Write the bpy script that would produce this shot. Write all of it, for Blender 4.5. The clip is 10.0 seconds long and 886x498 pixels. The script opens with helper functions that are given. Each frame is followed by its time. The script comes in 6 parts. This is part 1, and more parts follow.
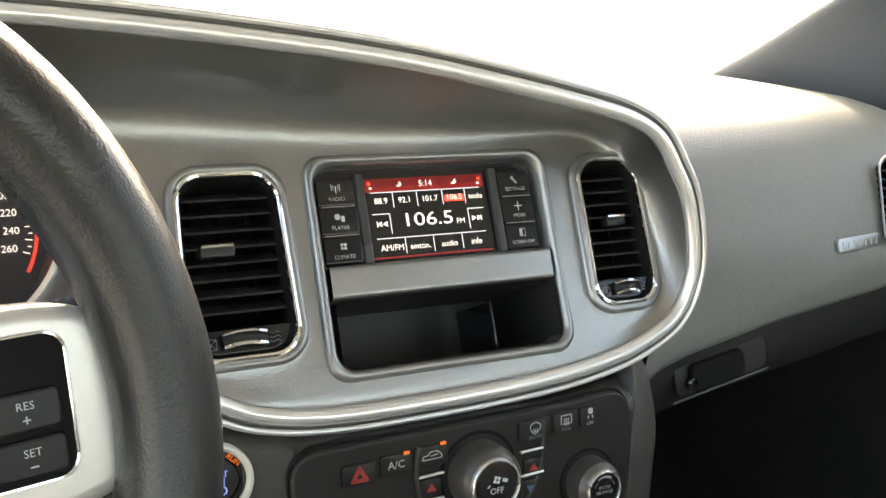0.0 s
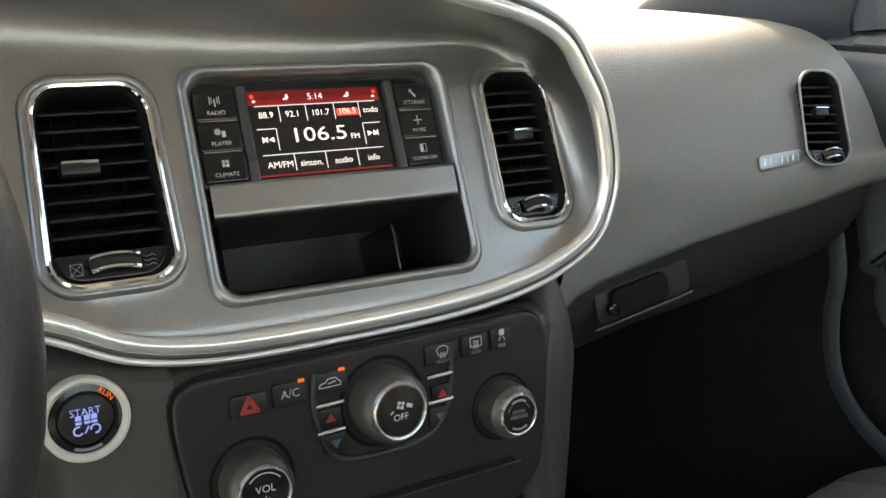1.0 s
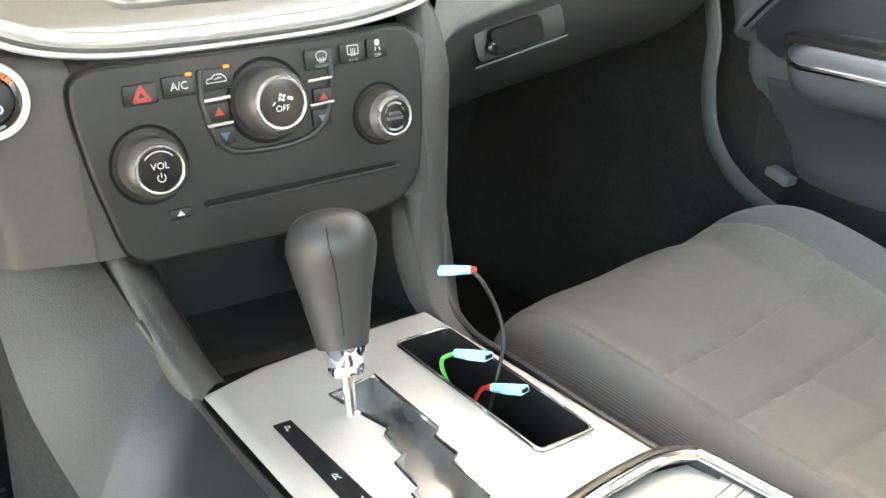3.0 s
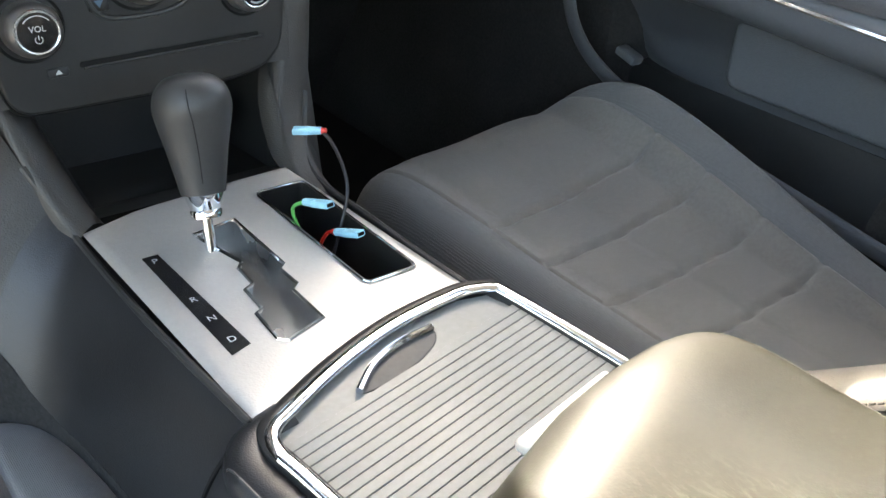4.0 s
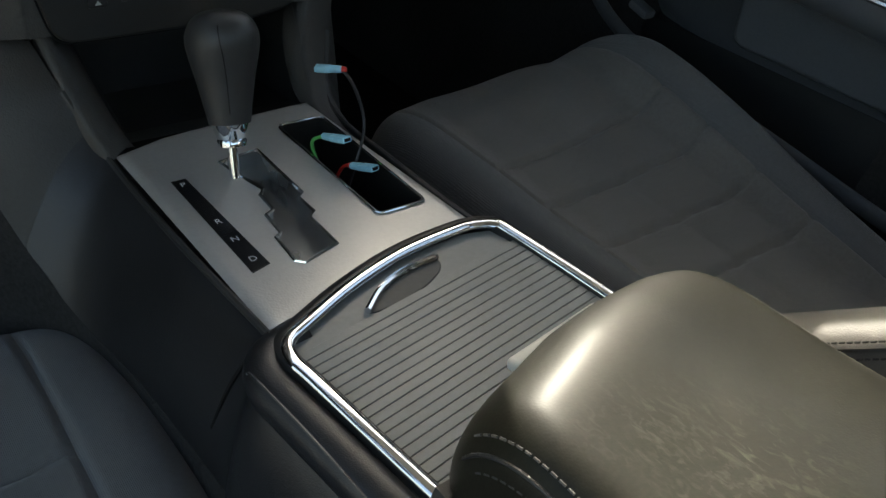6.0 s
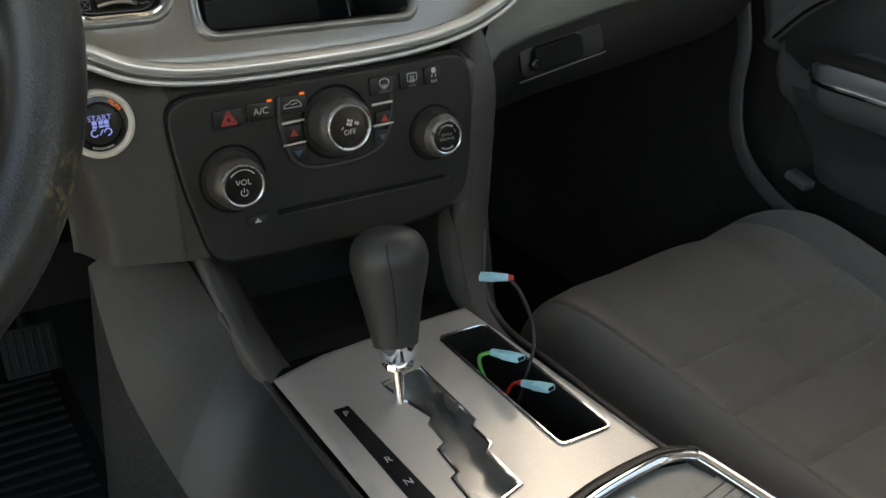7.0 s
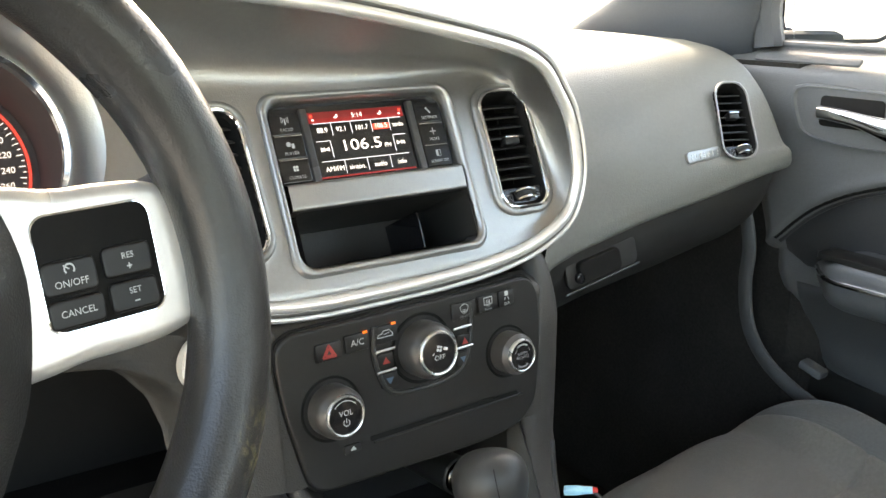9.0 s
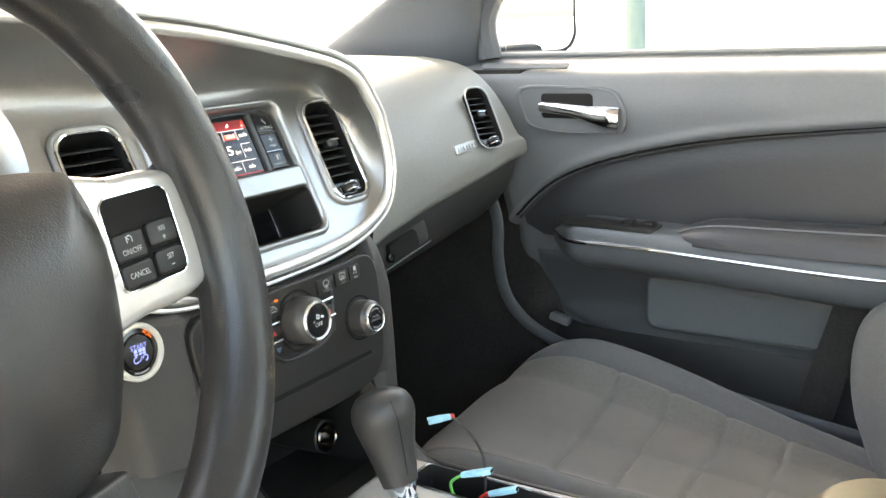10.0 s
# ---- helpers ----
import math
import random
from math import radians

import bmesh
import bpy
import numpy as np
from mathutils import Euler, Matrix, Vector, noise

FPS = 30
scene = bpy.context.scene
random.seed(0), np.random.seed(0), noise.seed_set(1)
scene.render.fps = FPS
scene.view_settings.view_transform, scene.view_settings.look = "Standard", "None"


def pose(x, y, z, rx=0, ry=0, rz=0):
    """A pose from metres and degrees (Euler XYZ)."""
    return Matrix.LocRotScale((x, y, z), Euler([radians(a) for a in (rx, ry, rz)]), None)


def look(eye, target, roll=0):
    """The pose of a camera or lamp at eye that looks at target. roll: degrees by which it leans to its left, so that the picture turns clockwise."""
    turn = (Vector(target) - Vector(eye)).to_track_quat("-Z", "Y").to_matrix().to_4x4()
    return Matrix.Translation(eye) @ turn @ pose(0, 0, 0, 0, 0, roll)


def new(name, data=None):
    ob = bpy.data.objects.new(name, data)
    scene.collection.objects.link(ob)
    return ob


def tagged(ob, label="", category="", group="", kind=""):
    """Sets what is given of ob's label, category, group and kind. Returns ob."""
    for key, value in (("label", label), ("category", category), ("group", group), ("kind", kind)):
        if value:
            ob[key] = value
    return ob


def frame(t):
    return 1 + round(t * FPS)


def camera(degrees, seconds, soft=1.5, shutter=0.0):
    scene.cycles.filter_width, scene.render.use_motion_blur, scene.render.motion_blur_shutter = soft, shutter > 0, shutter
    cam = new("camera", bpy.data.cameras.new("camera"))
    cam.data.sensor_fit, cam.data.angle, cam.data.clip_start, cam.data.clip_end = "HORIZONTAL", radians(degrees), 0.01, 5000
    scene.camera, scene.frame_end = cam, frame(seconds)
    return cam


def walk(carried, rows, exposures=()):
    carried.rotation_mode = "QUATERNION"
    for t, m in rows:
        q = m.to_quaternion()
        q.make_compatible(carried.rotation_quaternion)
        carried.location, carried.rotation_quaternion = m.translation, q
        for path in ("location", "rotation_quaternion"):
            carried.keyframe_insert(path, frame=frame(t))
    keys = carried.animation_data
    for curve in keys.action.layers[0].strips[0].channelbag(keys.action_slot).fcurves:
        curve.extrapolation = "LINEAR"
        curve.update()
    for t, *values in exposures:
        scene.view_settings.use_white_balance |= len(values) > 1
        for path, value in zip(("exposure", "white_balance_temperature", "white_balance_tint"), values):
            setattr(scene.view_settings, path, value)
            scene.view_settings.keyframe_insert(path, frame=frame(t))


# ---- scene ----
cam = camera(48.78, 10.0)
PATH = [
    (0, (-0.2965, -0.4870, 1.0828), (0.5875, 1.2357, 0.5820), 2.36),
    (0.5, (-0.2653, -0.4782, 1.0601), (0.6979, 1.2010, 0.5575), 1.77),
    (1, (-0.2507, -0.4756, 1.0281), (0.7221, 1.1907, 0.5017), 0.76),
    (1.5, (-0.2549, -0.4892, 0.9942), (0.7287, 1.1587, 0.4314), -0.28),
    (2, (-0.2550, -0.5135, 0.9633), (0.7371, 1.1153, 0.3609), -1.27),
    (2.5, (-0.2568, -0.5452, 0.9376), (0.7463, 1.0608, 0.2938), -1.61),
    (2.7, (-0.2590, -0.5593, 0.9349), (0.7511, 1.0202, 0.2387), -1.0),
    (3.8, (-0.2792, -0.6767, 0.9608), (0.8082, 0.7250, 0.0374), 2.03),
    (4, (-0.2795, -0.7016, 0.9767), (0.8195, 0.6406, -0.0187), 3.57),
    (4.5, (-0.2958, -0.7653, 0.9988), (0.8313, 0.4679, -0.1006), 6.94),
    (5, (-0.3032, -0.8157, 0.9968), (0.8477, 0.3232, -0.1772), 9.71),
    (5.5, (-0.3076, -0.8098, 0.9958), (0.8117, 0.3634, -0.1749), 7.73),
    (6, (-0.3081, -0.7418, 0.9978), (0.7446, 0.5611, -0.0948), 6.03),
    (6.2, (-0.3127, -0.7110, 1.0013), (0.7231, 0.6376, -0.0514), 4.72),
    (7.3, (-0.3096, -0.6164, 1.0321), (0.6226, 0.9610, 0.2304), 0.72),
    (7.5, (-0.3098, -0.6094, 1.0447), (0.6163, 0.9909, 0.2823), 0.2),
    (8, (-0.3204, -0.5774, 1.0786), (0.6054, 1.0539, 0.3846), 0.23),
    (8.5, (-0.3434, -0.5645, 1.1012), (0.6181, 1.0744, 0.4770), 0.08),
    (9, (-0.4198, -0.5856, 1.0600), (0.7090, 0.9811, 0.5391), 0.25),
    (9.5, (-0.5328, -0.5670, 1.0322), (0.8759, 0.7799, 0.5834), -1.62),
    (10, (-0.6504, -0.5863, 1.0470), (0.9581, 0.5112, 0.5906), -2.52),
]
STOPS = [(0, 3.1, 8400), (0.5, 2.75, 8400), (1, 2.8, 8400), (1.5, 3.2, 8400), (2, 3.95, 8700), (2.5, 4.75, 8900), (2.7, 4.75, 8900), (3.8, 4.0, 7500), (4, 3.7, 7400), (4.5, 2.9, 7000), (5, 1.9, 6900), (5.5, 1.65, 7200), (6, 1.6, 7200), (6.2, 1.5, 7200), (7.3, 2.85, 8900), (7.5, 3.15, 8900), (8, 4.2, 8900), (8.5, 3.95, 8900), (9, 3.6, 8400), (9.5, 3.7, 8400), (10, 3.9, 8400)]
walk(cam, [(t, look(eye, target, roll)) for t, eye, target, roll in PATH], exposures=[(t, e, k, 6 if 4.2 < t < 6.6 else 12) for t, e, k in STOPS])

# ---- light and exposure ----
world = bpy.data.worlds.new("sky")
scene.world = world
world.use_nodes = True
wn = world.node_tree.nodes
sky = wn.new("ShaderNodeTexSky")
sky.sky_type, sky.sun_disc = "NISHITA", False
SUN_EL, SUN_AZ = 25.0, 24.0          # elevation; azimuth from straight ahead, positive to the passenger's side
sky.sun_elevation, sky.sun_rotation = radians(SUN_EL), radians(SUN_AZ)
sky.air_density, sky.dust_density = 1.0, 3.0
world.node_tree.links.new(sky.outputs[0], wn["Background"].inputs[0])
wn["Background"].inputs[1].default_value = 0.15
sun = new("sun", bpy.data.lights.new("sun", "SUN"))
sun.data.energy, sun.data.angle, sun.data.color = 2.4, radians(0.8), (1.0, 0.965, 0.90)
_a, _e = radians(SUN_AZ), radians(SUN_EL)
sun.matrix_basis = look((0, 0, 0), (-math.sin(_a) * math.cos(_e), -math.cos(_a) * math.cos(_e), -math.sin(_e)))


# ---- materials ----
def surface(name, base, rough, metal=0.0, grain=0.0, cell=0.0, fine=0.0, vary=0.15, coat=0.0, smudge=0.08, spec=0.5):
    """A worn surface: base colour with variation at two scales, grain of cells of `cell` metres, fine noise relief."""
    m = bpy.data.materials.new(name)
    m.use_nodes = True
    nt = m.node_tree
    n, ln = nt.nodes, nt.links.new
    b = n["Principled BSDF"]
    b.inputs["Metallic"].default_value = metal
    b.inputs["Specular IOR Level"].default_value = spec
    b.inputs["Coat Weight"].default_value = coat
    b.inputs["Coat Roughness"].default_value = 0.08
    tc = n.new("ShaderNodeTexCoord")
    big, small = n.new("ShaderNodeTexNoise"), n.new("ShaderNodeTexNoise")
    big.inputs["Scale"].default_value, big.inputs["Detail"].default_value = 9.0, 4.0
    small.inputs["Scale"].default_value, small.inputs["Detail"].default_value = 260.0, 3.0
    for k in (big, small):
        ln(tc.outputs["Object"], k.inputs["Vector"])
    mixv = n.new("ShaderNodeMath")
    mixv.operation = "ADD"
    ln(big.outputs["Fac"], mixv.inputs[0])
    ln(small.outputs["Fac"], mixv.inputs[1])
    ramp = n.new("ShaderNodeMapRange")
    ramp.inputs["From Min"].default_value, ramp.inputs["From Max"].default_value = 0.6, 1.4
    ramp.inputs["To Min"].default_value, ramp.inputs["To Max"].default_value = 1 - vary, 1 + vary
    ln(mixv.outputs[0], ramp.inputs["Value"])
    col = n.new("ShaderNodeVectorMath")
    col.operation = "SCALE"
    col.inputs[0].default_value = base
    ln(ramp.outputs[0], col.inputs["Scale"])
    ln(col.outputs[0], b.inputs["Base Color"])
    rr = n.new("ShaderNodeMapRange")
    rr.inputs["From Min"].default_value, rr.inputs["From Max"].default_value = 0.3, 0.7
    rr.inputs["To Min"].default_value, rr.inputs["To Max"].default_value = max(0.02, rough - smudge), min(1, rough + smudge)
    ln(big.outputs["Fac"], rr.inputs["Value"])
    ln(rr.outputs[0], b.inputs["Roughness"])
    if grain or fine:
        bump = n.new("ShaderNodeBump")
        bump.inputs["Strength"].default_value = 1.0
        bump.inputs["Distance"].default_value = 1.0
        add = n.new("ShaderNodeMath")
        add.operation = "ADD"
        if grain:
            v = n.new("ShaderNodeTexVoronoi")
            v.feature = "SMOOTH_F1"
            v.inputs["Smoothness"].default_value = 0.4
            v.inputs["Scale"].default_value = 1.0 / cell
            ln(tc.outputs["Object"], v.inputs["Vector"])
            g = n.new("ShaderNodeMath")
            g.operation = "MULTIPLY"
            g.inputs[1].default_value = -grain
            ln(v.outputs["Distance"], g.inputs[0])
            ln(g.outputs[0], add.inputs[0])
        else:
            add.inputs[0].default_value = 0
        f = n.new("ShaderNodeMath")
        f.operation = "MULTIPLY"
        f.inputs[1].default_value = fine
        ln(small.outputs["Fac"], f.inputs[0])
        ln(f.outputs[0], add.inputs[1])
        ln(add.outputs[0], bump.inputs["Height"])
        ln(bump.outputs[0], b.inputs["Normal"])
    return m


def glowing(name, colour, strength):
    m = bpy.data.materials.new(name)
    m.use_nodes = True
    b = m.node_tree.nodes["Principled BSDF"]
    b.inputs["Base Color"].default_value = (*[c * 0.06 for c in colour], 1)
    b.inputs["Roughness"].default_value = 0.3
    b.inputs["Emission Color"].default_value = (*colour, 1)
    b.inputs["Emission Strength"].default_value = strength
    return m


def weave(name, base, pitch, depth, vary):
    """Woven seat cloth: fine crossing ribs with mottled wear."""
    m = surface(name, base, 0.9, fine=0.0, vary=vary, spec=0.2)
    n, ln = m.node_tree.nodes, m.node_tree.links.new
    tc = n.new("ShaderNodeTexCoord")
    w1, w2 = n.new("ShaderNodeTexWave"), n.new("ShaderNodeTexWave")
    w1.bands_direction, w2.bands_direction = "X", "Y"
    add = n.new("ShaderNodeMath")
    add.operation = "MULTIPLY"
    for k, w in enumerate((w1, w2)):
        w.inputs["Scale"].default_value = 0.314 / pitch
        w.inputs["Distortion"].default_value = 1.5
        ln(tc.outputs["Object"], w.inputs["Vector"])
        ln(w.outputs["Fac"], add.inputs[k])
    bump = n.new("ShaderNodeBump")
    bump.inputs["Distance"].default_value = depth
    ln(add.outputs[0], bump.inputs["Height"])
    ln(bump.outputs[0], n["Principled BSDF"].inputs["Normal"])
    n["Principled BSDF"].inputs["Sheen Weight"].default_value = 0.25
    return m


def glass(name):
    m = bpy.data.materials.new(name)
    m.use_nodes = True
    b = m.node_tree.nodes["Principled BSDF"]
    b.inputs["Base Color"].default_value = (0.93, 0.97, 0.95, 1)
    b.inputs["Roughness"].default_value = 0.0
    b.inputs["IOR"].default_value = 1.1
    b.inputs["Transmission Weight"].default_value = 1.0
    return m


VINYL = surface("grained_dash_vinyl", (0.135, 0.140, 0.130), 0.46, grain=0.00025, cell=0.0016, fine=0.00006, vary=0.10)
VINYL_LOW = surface("grained_lower_vinyl", (0.037, 0.0350, 0.0320), 0.55, grain=0.0002, cell=0.0014, fine=0.00006, vary=0.12)
# glove box vinyl: dash vinyl with the shade below the pad put into its colour
GLOVE = surface("shade_darkened_glove_box_vinyl", (0.024, 0.024, 0.023), 0.55, grain=0.0002, cell=0.0014, fine=0.00006, vary=0.12)
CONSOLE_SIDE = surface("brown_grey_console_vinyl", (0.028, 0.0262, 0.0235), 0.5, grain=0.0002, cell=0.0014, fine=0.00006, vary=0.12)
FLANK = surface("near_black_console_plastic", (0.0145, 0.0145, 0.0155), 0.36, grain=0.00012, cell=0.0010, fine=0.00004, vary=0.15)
BLACK = surface("black_grained_plastic", (0.022, 0.022, 0.021), 0.48, grain=0.00012, cell=0.0010, fine=0.00004, vary=0.15)
KEY_BLACK = surface("dark_rubber_key", (0.010, 0.010, 0.010), 0.36, fine=0.00002, vary=0.12, spec=0.35)
SOFT_BLACK = surface("soft_touch_black_plastic", (0.014, 0.0138, 0.0132), 0.42, fine=0.00002, vary=0.12, spec=0.36)
GLOSS = surface("gloss_black_plastic", (0.010, 0.010, 0.011), 0.16, vary=0.2, smudge=0.06)
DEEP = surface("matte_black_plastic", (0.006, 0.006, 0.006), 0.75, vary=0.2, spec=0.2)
SLAT = surface("satin_black_slat_plastic", (0.016, 0.016, 0.017), 0.38, vary=0.15)
KNOB_SIDE = surface("dark_satin_knob_side", (0.080, 0.075, 0.071), 0.34, metal=0.35, grain=0.0001, cell=0.0009, vary=0.10)
RIB = surface("grey_gloss_rib_plastic", (0.055, 0.055, 0.055), 0.25, vary=0.08)
FACE = surface("grained_graphite_trim", (0.345, 0.342, 0.332), 0.31, metal=0.85, grain=0.00010, cell=0.0013, fine=0.00003, vary=0.05, smudge=0.025)
SATIN = surface("satin_silver_trim", (0.80, 0.79, 0.76), 0.24, metal=0.9, vary=0.04)
PLATE = surface("brushed_silver_console_plate", (0.50, 0.49, 0.465), 0.36, metal=0.5, grain=0.00010, cell=0.0018, vary=0.06)
BRIGHT = surface("bright_satin_bead", (0.84, 0.83, 0.81), 0.24, metal=0.65, vary=0.02, smudge=0.02)
SPOKE = surface("satin_champagne_silver", (0.68, 0.655, 0.62), 0.30, metal=0.62, vary=0.05)
GATE_METAL = surface("polished_gate_metal", (0.42, 0.42, 0.41), 0.24, metal=0.9, vary=0.05)
DARK_METAL = surface("dark_polished_metal", (0.16, 0.145, 0.13), 0.22, metal=1.0, vary=0.06)
CHROME = surface("chrome", (0.82, 0.82, 0.82), 0.07, metal=1.0, vary=0.03, smudge=0.04)
WHEEL_LEATHER = surface("black_wheel_leather", (0.023, 0.0225, 0.022), 0.30, grain=0.00013, cell=0.0012, fine=0.00003, vary=0.12, smudge=0.03)
GRIP = surface("smooth_black_grip_leather", (0.030, 0.030, 0.029), 0.44, grain=0.00006, cell=0.0012, fine=0.00002, vary=0.12)
LEATHER = surface("black_grained_leather", (0.030, 0.030, 0.029), 0.42, grain=0.00022, cell=0.0018, fine=0.00005, vary=0.15)
WORN = surface("worn_armrest_leather", (0.016, 0.0152, 0.0095), 0.55, grain=0.00008, cell=0.0015, fine=0.00003, vary=0.30, smudge=0.08, spec=0.08, coat=0.27)
WORN.node_tree.nodes["Principled BSDF"].inputs["Coat Roughness"].default_value = 0.36
WORN.node_tree.nodes["Principled BSDF"].inputs["Coat IOR"].default_value = 1.5
BOLSTER = surface("grey_bolster_leather", (0.15, 0.138, 0.12), 0.5, grain=0.00015, cell=0.0015, fine=0.00005, vary=0.08)


def scuff(m, spot, size, colour, seed):
    """Pale streaky scuffs worn into a leather round one spot (thing's own metres)."""
    n, ln = m.node_tree.nodes, m.node_tree.links.new
    b = n["Principled BSDF"]
    old = b.inputs["Base Color"].links[0].from_socket
    tc, mp = n.new("ShaderNodeTexCoord"), n.new("ShaderNodeMapping")
    mp.inputs["Location"].default_value = [-s / z for s, z in zip(spot, size)]
    mp.inputs["Scale"].default_value = [1 / z for z in size]
    grad = n.new("ShaderNodeTexGradient")
    grad.gradient_type = "SPHERICAL"
    ln(tc.outputs["Object"], mp.inputs["Vector"])
    ln(mp.outputs[0], grad.inputs["Vector"])
    st = n.new("ShaderNodeMapping")
    st.inputs["Rotation"].default_value = (0, 0, seed)
    st.inputs["Scale"].default_value = (240, 90, 150)
    ln(tc.outputs["Object"], st.inputs["Vector"])
    ns = n.new("ShaderNodeTexNoise")
    ns.inputs["Scale"].default_value, ns.inputs["Detail"].default_value = 1.0, 6.0
    ns.inputs["Distortion"].default_value = 1.2
    ln(st.outputs[0], ns.inputs["Vector"])
    mr = n.new("ShaderNodeMapRange")
    mr.inputs["From Min"].default_value, mr.inputs["From Max"].default_value = 0.50, 0.72
    ln(ns.outputs["Fac"], mr.inputs["Value"])
    mul = n.new("ShaderNodeMath")
    mul.operation = "MULTIPLY"
    ln(mr.outputs[0], mul.inputs[0])
    ln(grad.outputs["Fac"], mul.inputs[1])
    gain = n.new("ShaderNodeMath")
    gain.operation, gain.use_clamp = "MULTIPLY", True
    gain.inputs[1].default_value = 1.1
    ln(mul.outputs[0], gain.inputs[0])
    mix = n.new("ShaderNodeMix")
    mix.data_type = "RGBA"
    ln(gain.outputs[0], mix.inputs["Factor"])
    ln(old, mix.inputs["A"])
    mix.inputs["B"].default_value = (*colour, 1)
    ln(mix.outputs["Result"], b.inputs["Base Color"])


scuff(WHEEL_LEATHER, (0.171, -0.001, -0.108), (0.021, 0.020, 0.046), (0.42, 0.36, 0.17), 1.1)
scuff(WORN, (-0.028, 0.118, 0.09), (0.060, 0.065, 0.08), (0.058, 0.055, 0.040), 0.6)
scuff(WORN, (-0.045, 0.165, 0.085), (0.050, 0.035, 0.06), (0.052, 0.049, 0.036), 0.3)
scuff(WORN, (-0.045, 0.020, 0.10), (0.011, 0.008, 0.03), (0.22, 0.21, 0.17), 0.2)
CLOTH = weave("charcoal_seat_cloth", (0.160, 0.152, 0.137), 0.0011, 0.00025, 0.16)
CLOTH_SIDE = weave("dark_seat_bolster_cloth", (0.120, 0.121, 0.119), 0.0013, 0.0003, 0.12)
CARPET = surface("dark_carpet", (0.030, 0.029, 0.028), 0.95, fine=0.0012, vary=0.35, spec=0.1)
DOOR = surface("slate_door_vinyl", (0.108, 0.116, 0.123), 0.46, grain=0.0002, cell=0.0016, fine=0.00005, vary=0.08)
DOOR_ARM = surface("smooth_slate_door_armrest", (0.090, 0.098, 0.106), 0.36, fine=0.00003, vary=0.08)
DOOR_LOW = surface("slate_lower_door_trim", (0.070, 0.075, 0.081), 0.48, grain=0.0002, cell=0.0016, fine=0.00005, vary=0.10)
DOOR_PAD = surface("dark_door_pad", (0.033, 0.035, 0.038), 0.40, grain=0.00025, cell=0.0018, fine=0.00005, vary=0.10)
HEAD = surface("grey_headliner", (0.42, 0.41, 0.39), 0.95, fine=0.0004, vary=0.08)
PILLAR = surface("slate_pillar_trim", (0.050, 0.058, 0.070), 0.6, grain=0.0002, cell=0.0016, vary=0.08)
RUBBER = surface("black_rubber", (0.015, 0.015, 0.015), 0.75, vary=0.2)
RED = surface("red_buckle_plastic", (0.65, 0.05, 0.035), 0.4, vary=0.08)
BLUE_INS = surface("pale_blue_terminal_insulation", (0.30, 0.62, 0.75), 0.35, vary=0.1)
RED_INS = surface("red_wire_insulation", (0.6, 0.03, 0.02), 0.4, vary=0.1)
GREEN_INS = surface("green_wire_insulation", (0.10, 0.42, 0.10), 0.4, vary=0.1)
DARK_INS = surface("black_wire_insulation", (0.02, 0.018, 0.018), 0.4, vary=0.1)
WHITE_INK = surface("white_print", (0.48, 0.485, 0.48), 0.5, vary=0.03)
GREY_INK = surface("grey_print", (0.20, 0.205, 0.21), 0.5, vary=0.05)
RED_INK = surface("red_print", (0.34, 0.03, 0.025), 0.5, vary=0.05)
BLUE_INK = surface("blue_print", (0.06, 0.11, 0.17), 0.5, vary=0.05)
STITCH = surface("pale_thread", (0.12, 0.113, 0.10), 0.8, vary=0.1)
STITCH_DARK = surface("dark_thread", (0.045, 0.043, 0.04), 0.8, vary=0.1)
CREAM = surface("cream_button_bezel", (0.62, 0.60, 0.54), 0.35, vary=0.04)
CONCRETE = surface("sunlit_concrete", (0.42, 0.41, 0.38), 0.9, fine=0.004, vary=0.15)
WHITE_WALL = surface("white_painted_wall", (0.80, 0.80, 0.78), 0.8, fine=0.002, vary=0.05)
WHITE_PAINT = surface("white_car_paint", (0.80, 0.80, 0.79), 0.2, coat=0.6, vary=0.02)
GLASS = glass("clear_car_glass")
MIRROR = surface("mirror_glass", (0.88, 0.89, 0.90), 0.02, metal=1.0, vary=0.01, smudge=0.0)
LCD = surface("dark_screen_glass", (0.008, 0.008, 0.009), 0.22, vary=0.05, coat=0.3)
GLOW_WHITE = glowing("lit_white_segments", (0.95, 0.97, 1.0), 0.22)
GLOW_RED = glowing("lit_red_segments", (1.0, 0.035, 0.04), 0.032)
GLOW_RED_DIM = glowing("dim_lit_red_segments", (1.0, 0.03, 0.04), 0.014)
GLOW_REDB = glowing("lit_bright_red_segments", (1.0, 0.06, 0.03), 0.26)
GLOW_BLUE = glowing("lit_blue_legend", (0.25, 0.35, 1.0), 0.16)
GLOW_ORANGE = glowing("lit_orange_lamp", (1.0, 0.20, 0.02), 0.13)
GLOW_GAUGE = glowing("lit_gauge_red", (1.0, 0.10, 0.08), 0.10)
GLOW_DIAL = glowing("lit_gauge_figures", (0.9, 0.9, 0.9), 0.18)
GAUGE = surface("gauge_dial_black", (0.075, 0.055, 0.05), 0.5, vary=0.1)


# ---- building tools ----
BASE = {}


def thing(name, at, label, category, group="", kind=""):
    ob = new(name)
    ob.location = at
    ob.empty_display_size = 0.03
    BASE[ob] = Vector(at)
    return tagged(ob, label, category, group, kind)


def finish(bm, mesh_name, material, shift, smooth=35):
    bmesh.ops.transform(bm, matrix=Matrix.Translation(-Vector(shift)), verts=bm.verts)
    me = bpy.data.meshes.new(mesh_name)
    bm.to_mesh(me)
    bm.free()
    me.materials.append(material)
    if smooth:
        me.shade_smooth()
        me.set_sharp_from_angle(angle=radians(smooth))
    return me


